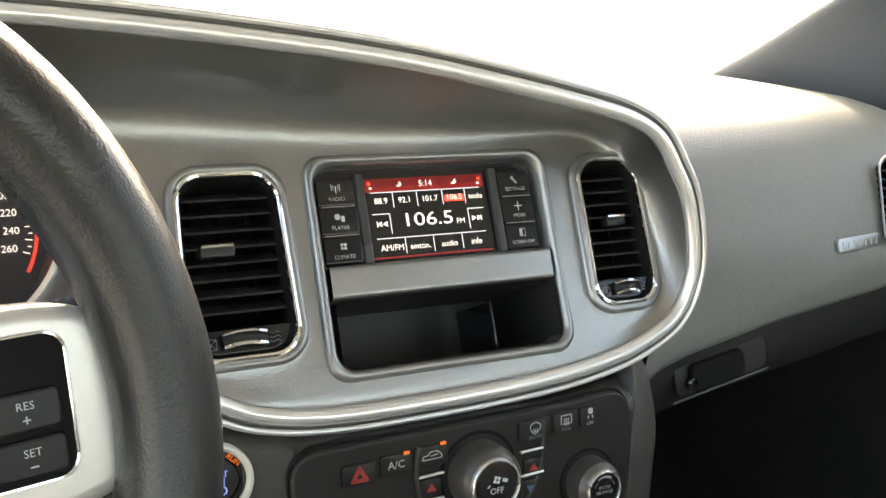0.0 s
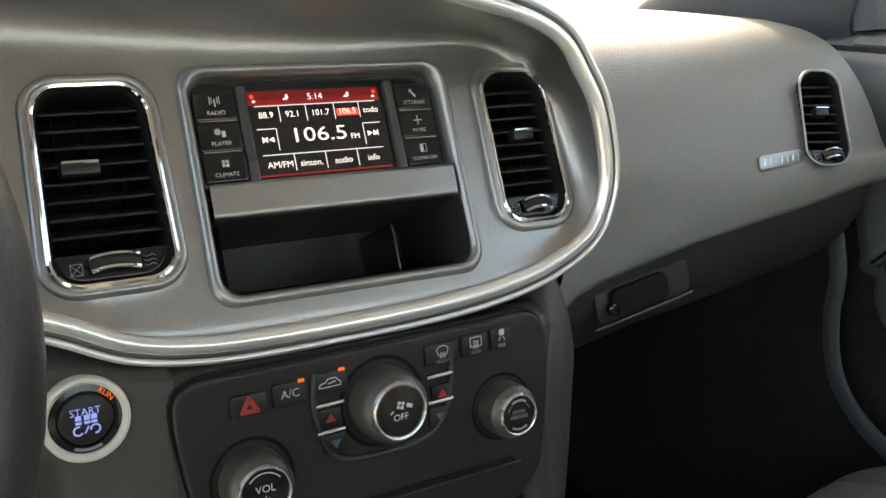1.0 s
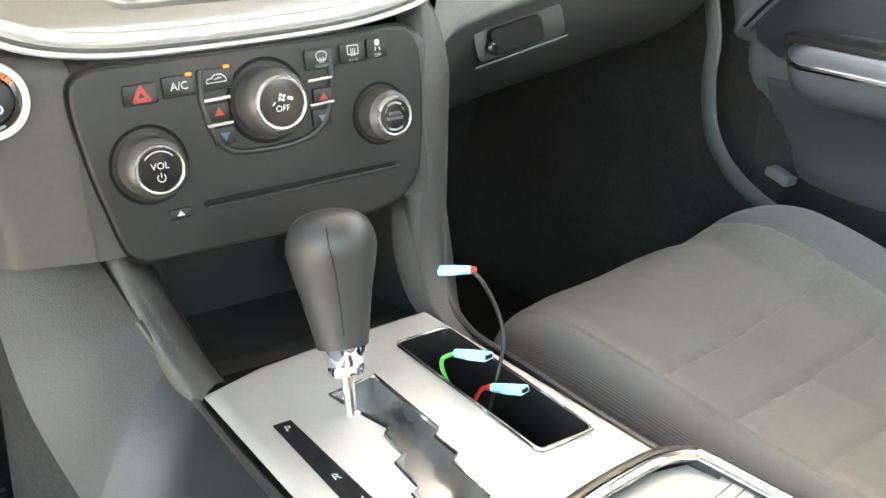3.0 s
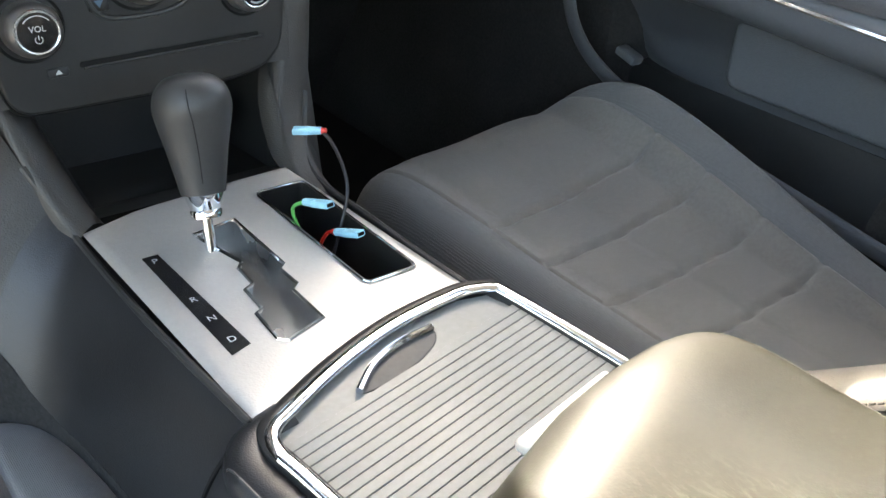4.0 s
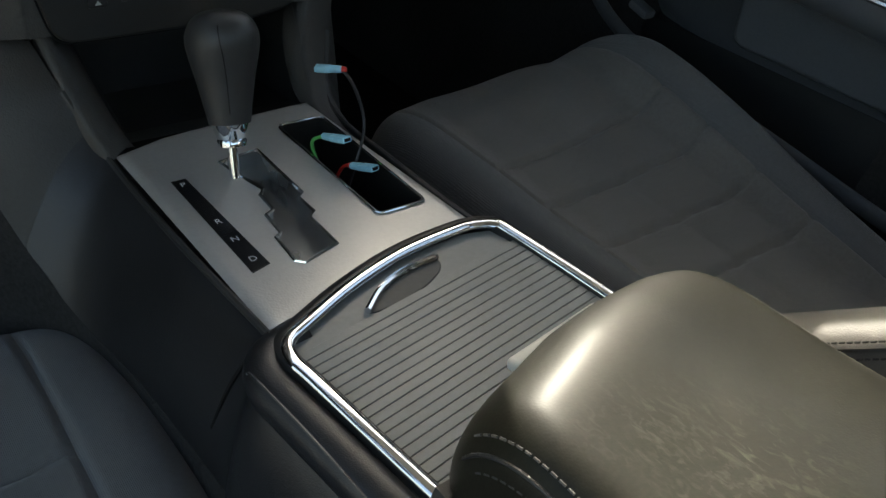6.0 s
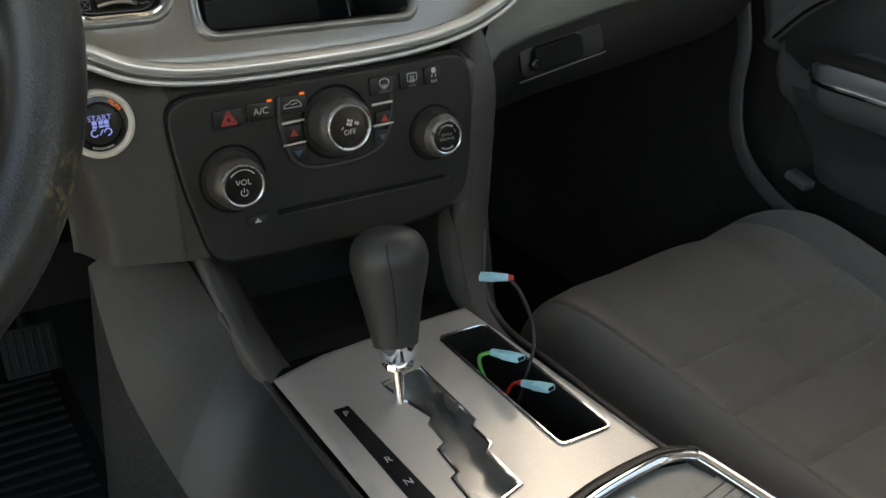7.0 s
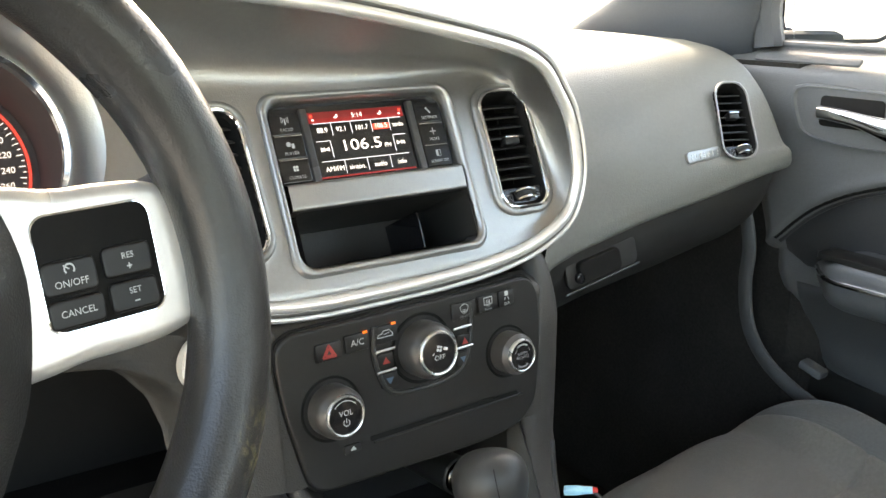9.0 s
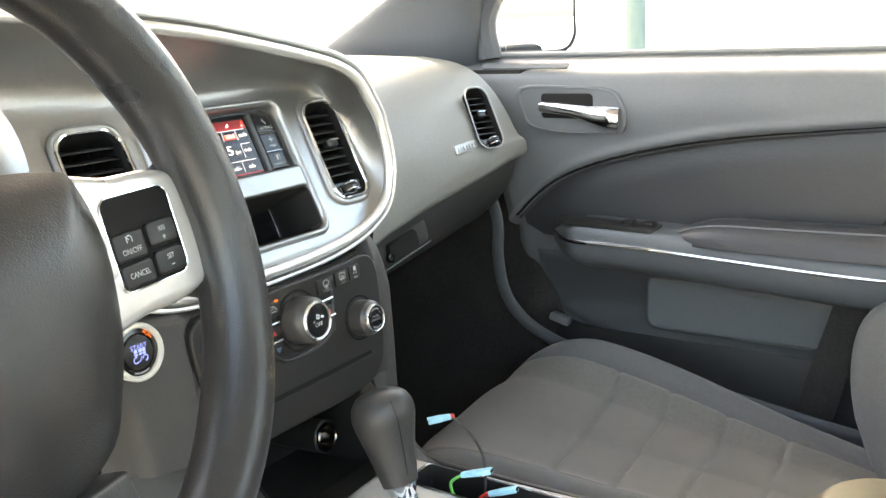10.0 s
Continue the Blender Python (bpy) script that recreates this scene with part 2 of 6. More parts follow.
def part(name, bm, material, parent, label="", smooth=35):
    """One mesh under a thing or a part; the bmesh is in world metres."""
    base = BASE[parent]
    ob = new(name, finish(bm, name, material, base, smooth))
    ob.parent = parent
    BASE[ob] = base
    if label:
        ob["label"] = label
    return ob


def solo(name, bm, material, at, label, category, group="", kind="", smooth=35):
    ob = new(name, finish(bm, name, material, at, smooth))
    ob.location = at
    BASE[ob] = Vector(at)
    return tagged(ob, label, category, group, kind)


def axes(origin, x, y, z):
    return Matrix(((x[0], y[0], z[0], origin[0]), (x[1], y[1], z[1], origin[1]), (x[2], y[2], z[2], origin[2]), (0, 0, 0, 1)))


def block(bm, m, size, bevel=0.0, seg=2):
    r = bmesh.ops.create_cube(bm, size=1.0, matrix=m @ Matrix.Diagonal((*size, 1)))
    if bevel:
        es = list({e for v in r["verts"] for e in v.link_edges})
        bmesh.ops.bevel(bm, geom=es, offset=bevel, segments=seg, affect="EDGES", profile=0.5)
    return bm


def rrect(w, h, r, n=6, skew=0.0):
    """Outline of a rounded rectangle, anticlockwise; skew leans its top to the right."""
    pts = []
    for cx, cy, a0 in ((w / 2 - r, h / 2 - r, 0), (-w / 2 + r, h / 2 - r, 90), (-w / 2 + r, -h / 2 + r, 180), (w / 2 - r, -h / 2 + r, 270)):
        for k in range(n + 1):
            a = radians(a0 + 90 * k / n)
            y = cy + r * math.sin(a)
            pts.append((cx + r * math.cos(a) + skew * y, y))
    return pts


def prism(bm, m, pts, z0, z1, bevel=0.0, seg=2):
    """A plate with the given outline between two depths; its upper rim may be rounded."""
    lo = [bm.verts.new(m @ Vector((x, y, z0))) for x, y in pts]
    if bevel:
        cx, cy = sum(p[0] for p in pts) / len(pts), sum(p[1] for p in pts) / len(pts)
        rings = [lo]
        for k in range(seg + 1):
            a = radians(90 * k / seg)
            off, z = bevel * (1 - math.cos(a)), z1 - bevel + bevel * math.sin(a)
            row = []
            for i, (x, y) in enumerate(pts):
                px, py = pts[i - 1]
                qx, qy = pts[(i + 1) % len(pts)]
                tx, ty = qx - px, qy - py
                l = math.hypot(tx, ty) or 1
                row.append(bm.verts.new(m @ Vector((x - off * ty / l, y + off * tx / l, z))))
            rings.append(row)
        if bevel > 0.0011 and len(pts) > 8:
            row = []
            for i, (x, y) in enumerate(pts):
                px, py = pts[i - 1]
                qx, qy = pts[(i + 1) % len(pts)]
                l = math.hypot(qx - px, qy - py) or 1
                row.append(bm.verts.new(m @ Vector((x - bevel * 1.25 * (qy - py) / l, y + bevel * 1.25 * (qx - px) / l, z1))))
            rings.append(row)
    else:
        rings = [lo, [bm.verts.new(m @ Vector((x, y, z1))) for x, y in pts]]
    n = len(pts)
    for a, b in zip(rings, rings[1:]):
        for i in range(n):
            bm.faces.new((a[i], a[(i + 1) % n], b[(i + 1) % n], b[i]))
    bm.faces.new(rings[-1])
    bm.faces.new(lo[::-1])
    return bm


def loft(bm, rings, closed=True, caps=True):
    vs = [[bm.verts.new(p) for p in ring] for ring in rings]
    for a, b in zip(vs, vs[1:]):
        n = len(a)
        for i in range(n if closed else n - 1):
            bm.faces.new((a[i], a[(i + 1) % n], b[(i + 1) % n], b[i]))
    if caps and closed:
        bm.faces.new(vs[0][::-1])
        bm.faces.new(vs[-1])
    return bm


def patch(bm, f, nu, nv):
    """An open grid: f(u, v) over the unit square."""
    vs = [[bm.verts.new(f(i / nu, j / nv)) for i in range(nu + 1)] for j in range(nv + 1)]
    for j in range(nv):
        for i in range(nu):
            bm.faces.new((vs[j][i], vs[j][i + 1], vs[j + 1][i + 1], vs[j + 1][i]))
    return bm


def tube(bm, path, radius, n=10, closed=False, flat=1.0, up=(0, 0, 1)):
    """A round or flattened section swept along a path; radius may be a list."""
    path = [Vector(p) for p in path]
    count = len(path)
    rings, ref = [], Vector(up)
    for i, p in enumerate(path):
        a = path[i - 1] if i or closed else p
        b = path[(i + 1) % count] if i < count - 1 or closed else p
        t = (b - a).normalized()
        side = t.cross(ref)
        side = side.normalized() if side.length > 1e-6 else t.orthogonal().normalized()
        top = side.cross(t).normalized()
        r = radius[i] if isinstance(radius, (list, tuple)) else radius
        rings.append([p + side * (r * math.cos(2 * math.pi * k / n)) + top * (r * flat * math.sin(2 * math.pi * k / n)) for k in range(n)])
    if closed:
        rings.append(rings[0])
        vs = [[bm.verts.new(q) for q in ring] for ring in rings[:-1]]
        vs.append(vs[0])
        for a, b in zip(vs, vs[1:]):
            for k in range(n):
                bm.faces.new((a[k], a[(k + 1) % n], b[(k + 1) % n], b[k]))
        return bm
    return loft(bm, rings)


def lathe(bm, m, profile, n=40, cap=True):
    """Turns (radius, height) pairs round the local z."""
    rings = [[m @ Vector((r * math.cos(2 * math.pi * k / n), r * math.sin(2 * math.pi * k / n), z)) for k in range(n)] for r, z in profile]
    return loft(bm, rings, caps=cap)


def smooth_path(pts, per=8, closed=False):
    """Catmull-Rom through the points."""
    pts = [Vector(p) for p in pts]
    n, out = len(pts), []
    for i in range(n if closed else n - 1):
        get = (lambda k: pts[k % n]) if closed else (lambda k: pts[min(max(k, 0), n - 1)])
        p0, p1, p2, p3 = get(i - 1), get(i), get(i + 1), get(i + 2)
        for k in range(per):
            t = k / per
            out.append(0.5 * ((2 * p1) + (p2 - p0) * t + (2 * p0 - 5 * p1 + 4 * p2 - p3) * t * t + (3 * p1 - p0 - 3 * p2 + p3) * t * t * t))
    if not closed:
        out.append(pts[-1])
    return out


def ease(a, b, x):
    t = min(1.0, max(0.0, (x - a) / (b - a)))
    return t * t * (3 - 2 * t)


def between(table, x):
    """Linear look-up in (x, y) pairs."""
    if x <= table[0][0]:
        return table[0][1]
    for (x0, y0), (x1, y1) in zip(table, table[1:]):
        if x <= x1:
            return y0 + (y1 - y0) * (x - x0) / (x1 - x0)
    return table[-1][1]


def lettering(name, words, m, size, material, parent, label="", align="CENTER", thick=0.0, shear=0.0):
    """Words in the built-in font as a mesh; m's x runs along the line, its z towards the reader."""
    cu = bpy.data.curves.new(name, "FONT")
    cu.body, cu.size, cu.align_x, cu.align_y, cu.extrude, cu.shear = words, size, align, "CENTER", thick, shear
    cu.resolution_u = 3
    tmp = bpy.data.objects.new(name, cu)
    me = bpy.data.meshes.new_from_object(tmp)
    bpy.data.objects.remove(tmp)
    base = BASE[parent]
    me.transform(Matrix.Translation(-base) @ m)
    me.materials.clear()
    me.materials.append(material)
    ob = new(name, me)
    ob.parent = parent
    BASE[ob] = base
    if label:
        ob["label"] = label
    return ob


def inside(poly, x, y):
    hit = False
    for (x0, y0), (x1, y1) in zip(poly, poly[1:] + poly[:1]):
        if (y0 > y) != (y1 > y) and x < (x1 - x0) * (y - y0) / (y1 - y0) + x0:
            hit = not hit
    return hit


def nearest(poly, x, y):
    """Closest point of an outline, and its distance."""
    best = (1e9, 0, 0)
    for (x0, y0), (x1, y1) in zip(poly, poly[1:] + poly[:1]):
        dx, dy = x1 - x0, y1 - y0
        t = min(1, max(0, ((x - x0) * dx + (y - y0) * dy) / (dx * dx + dy * dy + 1e-15)))
        px, py = x0 + t * dx, y0 + t * dy
        d = math.hypot(x - px, y - py)
        if d < best[0]:
            best = (d, px, py)
    return best


def sheet(bm, outer, holes, place, step):
    """A surface over an outline with holes; border points are drawn onto the outlines. place(x, z, d) gives the point, d its distance from the outer edge."""
    xs, zs = [p[0] for p in outer], [p[1] for p in outer]
    nx, nz = int((max(xs) - min(xs)) / step) + 2, int((max(zs) - min(zs)) / step) + 2
    boxes = [(min(p[0] for p in h), max(p[0] for p in h), min(p[1] for p in h), max(p[1] for p in h)) for h in holes]
    state, spot = {}, {}
    for i in range(-1, nx + 1):
        for j in range(-1, nz + 1):
            x, z = min(xs) + i * step, min(zs) + j * step
            s = "in"
            if not inside(outer, x, z):
                s, h = "out", outer
            else:
                for b, hole in zip(boxes, holes):
                    if b[0] < x < b[1] and b[2] < z < b[3] and inside(hole, x, z):
                        s, h = "hole", hole
                        break
            if s != "in":
                _, x, z = nearest(h, x, z)
            state[i, j], spot[i, j] = s, (x, z)
    verts = {}
    for i in range(-1, nx):
        for j in range(-1, nz):
            ring = [(i, j), (i + 1, j), (i + 1, j + 1), (i, j + 1)]
            if not any(state[k] == "in" for k in ring):
                continue
            vs = []
            for k in ring:
                if k not in verts:
                    x, z = spot[k]
                    verts[k] = bm.verts.new(place(x, z, nearest(outer, x, z)[0]))
                if verts[k] not in vs:
                    vs.append(verts[k])
            bm.faces.new(vs)
    bmesh.ops.remove_doubles(bm, verts=bm.verts, dist=step * 0.05)
    return bm


# frames of the main faces: local x across, y up the face, z towards the cabin
FACE_M = axes((0, 0.064, 0.855), (1, 0, 0), (0, 0.428, 0.904), (0, -0.904, 0.428))
CLIM_M = axes((0, 0.025, 0.760), (1, 0, 0), (0, 0.117, 0.993), (0, -0.993, 0.117))
CONS_M = axes((0.0, -0.07, 0.606), (1, 0, 0), (0, 0.9995, 0.032), (0, -0.032, 0.9995))


def on_face(x, z, w=0.0):
    return FACE_M @ Matrix.Translation((x, (z - 0.855) / 0.904, w))


def on_clim(x, z, w=0.0):
    return CLIM_M @ Matrix.Translation((x, (z - 0.760) / 0.993, w))


def on_cons(x, y, w=0.0):
    return CONS_M @ Matrix.Translation((x, y + 0.07, w))


# ---- outside ----
bm = bmesh.new()
patch(bm, lambda u, v: Vector((-400 + 800 * u, -400 + 800 * v, 0.004 * noise.noise((u * 40, v * 40, 0)))), 40, 40)
solo("ground", bm, CONCRETE, (0, 0, 0), "pale sunlit concrete yard round the car", "ground", kind="structure")

bm = bmesh.new()
block(bm, pose(9.2, 0, 1.6), (0.2, 40, 3.2), 0.01)
solo("wall_yard", bm, WHITE_WALL, (9.2, 0, 0), "white painted yard wall beyond the car", "wall", kind="structure")


bm = bmesh.new()
tube(bm, [(7.9, 3.02, 0), (7.9, 3.02, 1.6), (7.9, 3.03, 3.4)], [0.10, 0.09, 0.085], 12)
solo("yard_post", bm, surface("grey_green_post", (0.16, 0.20, 0.17), 0.7, vary=0.2), (7.9, 3.02, 0), "grey-green post standing in the yard", "post")

# ---- car shell ----
def car_shell():
    """Floor, firewall, roof and rear of the cabin."""
    bm = bmesh.new()
    patch(bm, lambda u, v: Vector((-0.80 + 1.6 * u, -1.9 + 2.75 * v, 0.27 + 0.03 * ease(0.25, 0.75, v) * 0 + 0.10 * math.exp(-((-0.80 + 1.6 * u - 0.02) / 0.16) ** 4))), 48, 30)
    solo("floor", bm, CARPET, (0, 0, 0.27), "dark carpeted car floor with a centre tunnel", "floor", kind="structure")
    bm = bmesh.new()
    patch(bm, lambda u, v: Vector((-0.80 + 1.6 * u, 0.62 + 0.22 * (1 - v) ** 2, 0.26 + 0.72 * v)), 24, 12)
    solo("wall_front", bm, CARPET, (0, 0.7, 0.26), "dark carpeted bulkhead ahead of the footwells", "wall", kind="structure")
    def roof(x, y, lift):
        z = between([(-1.9, 1.40), (-1.2, 1.46), (-0.5, 1.465), (-0.15, 1.455), (0.16, 1.415)], y)
        return Vector((x, y, z - 0.05 * (abs(x) / 0.66) ** 4 + lift))
    front = [(x, 0.15 - 0.43 * (abs(x) / 0.66) ** 6) for x in np.linspace(0.66, -0.66, 33)]
    outline = [(-0.66, -1.9), (0.66, -1.9)] + front
    bm = bmesh.new()
    for lift in (0.0, 0.03):
        sheet(bm, outline, [], lambda x, y, d: roof(x, y, lift), 0.03)
    solo("ceiling", bm, HEAD, (0, -0.9, 1.4), "light grey cloth headliner", "ceiling", kind="structure")
    bm = bmesh.new()
    block(bm, pose(0, -1.95, 0.66, -14), (1.5, 0.12, 0.85), 0.04)
    solo("wall_rear", bm, CLOTH_SIDE, (0, -1.95, 0.26), "dark cloth rear bench back closing the cabin", "wall", kind="structure")

    for sx, nm in ((1, "wall_rear_passenger"), (-1, "wall_rear_driver")):
        bm = bmesh.new()
        block(bm, pose(0.715 * sx, -1.42, 0.63), (0.07, 0.95, 0.72), 0.02)
        solo(nm, bm, DOOR, (0.715 * sx, -1.42, 0.27), "slate rear door trim behind the front seats", "wall", kind="structure")
    bm = bmesh.new()
    block(bm, pose(-0.700, -0.93, 0.84), (0.09, 0.13, 1.14), 0.02)
    solo("pillar_driver_side", bm, PILLAR, (-0.70, -0.93, 0.27), "slate side pillar behind the driver door opening", "pillar", kind="structure")


car_shell()


def pillar(side):
    """A raked windscreen pillar that widens into the sail panel at its foot."""
    bm = bmesh.new()
    rings = []
    for k in range(15):
        z = 0.955 + 0.475 * k / 14
        front = 0.53 - 2.0 * (z - 1.0)
        rear = min(0.222 - 0.16 * (z - 1.0), front - 0.055 - 0.02 * max(0, 1.2 - z))
        if z > 1.09:
            rear = min(rear, front - 0.055 - 0.45 * max(0, 1.25 - z))
        c, half = (front + rear) / 2, (front - rear) / 2
        x0 = 0.612 - 0.05 * ease(1.0, 1.4, z) + 0.03 * ease(1.0, 0.955, z)
        ring = []
        for q in range(24):
            a = 2 * math.pi * q / 24
            ca, sa = math.cos(a), math.sin(a)
            py = c + half * abs(ca) ** 0.6 * (1 if ca > 0 else -1)
            px = x0 + 0.035 + 0.06 * max(0, (py - rear) / (front - rear)) * 0 - 0.035 * abs(sa) ** 0.6 * (1 if sa > 0 else -1) + 0.018 * (c - py) / half
            ring.append(Vector((px * side, py, z)))
        rings.append(ring)
    loft(bm, rings)
    bmesh.ops.recalc_face_normals(bm, faces=bm.faces)
    return bm


for side, nm in ((1, "pillar_passenger"), (-1, "pillar_driver")):
    solo(nm, pillar(side), PILLAR, (0.62 * side, 0.4, 0.98), "slate grey grained windscreen pillar trim", "pillar", kind="structure")

bm = bmesh.new()
rings = []
for k in range(9):
    t = k / 8
    y, z = 0.86 - 0.69 * t, 0.985 + 0.435 * t
    rings.append([Vector((x, y - (0.30 + 0.13 * t) * (abs(x) / 0.62) ** 2.2, z)) for x in np.linspace(-0.62 + 0.05 * t, 0.62 - 0.05 * t, 17)])
loft(bm, rings, closed=False)
ws = solo("window_windscreen", bm, GLASS, (0, 0.7, 1.0), "clear raked windscreen glass", "window", kind="structure")
ws.visible_shadow = False


# ---- instrument panel ----
RIM_PTS = [(-0.141, 0.832), (-0.09, 0.824), (-0.01, 0.8235), (0.06, 0.826), (0.109, 0.832), (0.146, 0.842), (0.176, 0.859), (0.189, 0.884), (0.191, 0.91),
           (0.184, 0.945), (0.172, 0.968), (0.155, 0.992), (0.128, 1.007), (0.087, 1.018), (0.031, 1.030), (-0.05, 1.045), (-0.15, 1.057), (-0.26, 1.066), (-0.38, 1.069),
           (-0.50, 1.060), (-0.585, 1.035), (-0.63, 0.985), (-0.635, 0.92), (-0.60, 0.875), (-0.53, 0.860), (-0.42, 0.862), (-0.30, 0.868), (-0.225, 0.866), (-0.180, 0.850)]
RIM = [(p.x, p.y) for p in smooth_path([(x, z, 0) for x, z in RIM_PTS], 10, closed=True)]


def rim_y(z):
    return 0.052 + 0.087 * (z - 0.856)


def rim_top(x):
    """Height of the hood's front edge."""
    return between([(-0.64, 0.98), (-0.585, 1.035), (-0.50, 1.060), (-0.38, 1.069), (-0.26, 1.066), (-0.15, 1.057), (-0.05, 1.045), (0.031, 1.030), (0.087, 1.018), (0.128, 1.007), (0.155, 0.995)], x)


dash = thing("dashboard", (0, 0.1, 0.6), "grey grained dashboard with graphite centre face and silver rim", "dashboard")


def vent_outline(w, h, r, cx, cz, lean, pinch=0.0):
    pts = []
    for x, y in rrect(w, h, r, 7):
        pts.append((cx + x * (1 + pinch * y / h) + lean * y, cz + y))
    return pts


LV = dict(cx=-0.1445, cz=0.915, w=0.066, h=0.104, r=0.017, lean=0.0, pinch=-0.10)
RV = dict(cx=0.1445, cz=0.9165, w=0.052, h=0.098, r=0.017, lean=0.0, pinch=-0.05)
BEZ = [(cx, cz + 0.909) for cx, cz in rrect(0.176, 0.126, 0.014, 7)]
hole_cluster = [(-0.316 + 0.088 * math.cos(a), 0.953 + 0.082 * math.sin(a)) for a in np.linspace(0, 2 * math.pi, 40, endpoint=False)]
hole_cluster2 = [(-0.506 + 0.088 * math.cos(a), 0.953 + 0.082 * math.sin(a)) for a in np.linspace(0, 2 * math.pi, 32, endpoint=False)]
hole_l = vent_outline(LV["w"], LV["h"], LV["r"], LV["cx"], LV["cz"], LV["lean"], LV["pinch"])
hole_r = vent_outline(RV["w"], RV["h"], RV["r"], RV["cx"], RV["cz"], RV["lean"], RV["pinch"])


def face_y(z):
    return 0.064 + 0.474 * (z - 0.855)


def face_place(x, z, d):
    """The dished centre face: a leaning plane that rolls out to the rim."""
    k = ease(0.915, 1.040, z) * ease(0.20, -0.10, x)
    t = min(1.0, d / (0.012 + 0.118 * k))
    t = 1 - (1 - t) ** (2.2 + 1.3 * k)
    y = rim_y(z) + 0.004 + (face_y(z) - rim_y(z) - 0.004) * t
    for hole in (hole_l, hole_r):
        k = nearest(hole, x, z)[0]
        y -= 0.0018 * math.exp(-(k / 0.006) ** 2)
    return Vector((x, y, z))


bm = bmesh.new()
sheet(bm, RIM, [hole_l, hole_r, BEZ, hole_cluster, hole_cluster2], face_place, 0.0036)
bmesh.ops.recalc_face_normals(bm, faces=bm.faces)
part("trim_face", bm, FACE, dash, "graphite grained metallic face plate", smooth=60)


def rim_band(offset, radius, flat, fwd):
    """A bright bead that follows the rim, shifted outward."""
    n, pts = len(RIM), []
    for i, (x, z) in enumerate(RIM):
        px, pz = RIM[i - 1]
        qx, qz = RIM[(i + 1) % n]
        tx, tz = qx - px, qz - pz
        l = math.hypot(tx, tz)
        pts.append(Vector((x + offset * tz / l, rim_y(z) + fwd, z - offset * tx / l)))
    bm = bmesh.new()
    tube(bm, pts, radius, 14, closed=True, flat=flat, up=(0, 1, 0))
    return bm


rim = part("rim", rim_band(-0.0004, 0.0054, 1.0, -0.0012), BRIGHT, dash, "satin silver rim round the face")
part("rim_bead", rim_band(0.0096, 0.0024, 1.0, -0.0015), BRIGHT, rim, "thin outer silver bead")
part("rim_gap", rim_band(0.0061, 0.0028, 1.0, 0.0001), KNOB_SIDE, rim, "dark groove between the beads")


def pad_profile(s, x):
    """Front of the passenger side: from its lower edge (s = 0) over the crest (s = 1)."""
    low = between([(0.135, 0.690), (0.152, 0.705), (0.166, 0.740), (0.182, 0.772), (0.205, 0.793), (0.239, 0.804), (0.33, 0.822), (0.454, 0.839), (0.538, 0.853), (0.64, 0.862)], x)
    pts = [(0.118, low - 0.010), (0.098, low), (0.096, low + 0.012), (0.100, min(low + 0.03, 0.5 * (low + 0.012 + 0.885))), (0.111, 0.885), (0.130, 0.918), (0.150, 0.945), (0.178, 0.970), (0.215, 0.986), (0.27, 0.995)]
    k = s * (len(pts) - 1)
    i = min(int(k), len(pts) - 2)
    f = k - i
    q = [Vector((pts[min(max(j, 0), len(pts) - 1)][0], pts[min(max(j, 0), len(pts) - 1)][1], 0)) for j in (i - 1, i, i + 1, i + 2)]
    p = 0.5 * (2 * q[1] + (q[2] - q[0]) * f + (2 * q[0] - 5 * q[1] + 4 * q[2] - q[3]) * f * f + (3 * q[1] - q[0] - 3 * q[2] + q[3]) * f ** 3)
    return p.x, p.y


def rim_right(z):
    return between([(0.69, 0.132), (0.78, 0.146), (0.83, 0.158), (0.845, 0.166), (0.859, 0.183), (0.884, 0.197), (0.91, 0.199), (0.945, 0.192), (0.968, 0.180), (0.992, 0.163), (1.0, 0.150)], z)


def pad_place(u, v):
    left = 0.17
    for _ in range(6):
        left = rim_right(pad_profile(v, left)[1])
    w = u ** 1.25
    x = left + (0.632 - left) * w
    y, z = pad_profile(v, x)
    roll = math.exp(-((x - left) / 0.022) ** 1.6)
    y = y + (rim_y(z) + 0.006 - y) * roll * ease(1.0, 0.72, v)
    end = ease(0.57, 0.632, x)
    z -= 0.028 * end * v
    y += 0.035 * end + 0.020 * end * ease(0.95, 0.45, v)
    return Vector((x, y, z))


SVX, SVY = Vector((0.9728, -0.2307, -0.0201)), Vector((0.1366, 0.5019, 0.8541))
sv = axes((0.494, 0.1205, 0.913), SVX, SVY, SVX.cross(SVY))
bm = bmesh.new()
patch(bm, pad_place, 180, 120)
mouth = [(x * (1 - 0.1 * y / 0.092) + 0.10 * y, y) for x, y in rrect(0.0425, 0.0905, 0.016, 8)]
back = sv.inverted()
inner = {v for v in bm.verts if abs((back @ v.co).z) < 0.03 and inside(mouth, *(back @ v.co).xy)}
bmesh.ops.delete(bm, geom=[f for f in bm.faces if all(v in inner for v in f.verts)], context="FACES")
pad = part("passenger_pad", bm, VINYL, dash, "grey grained vinyl passenger pad", smooth=60)


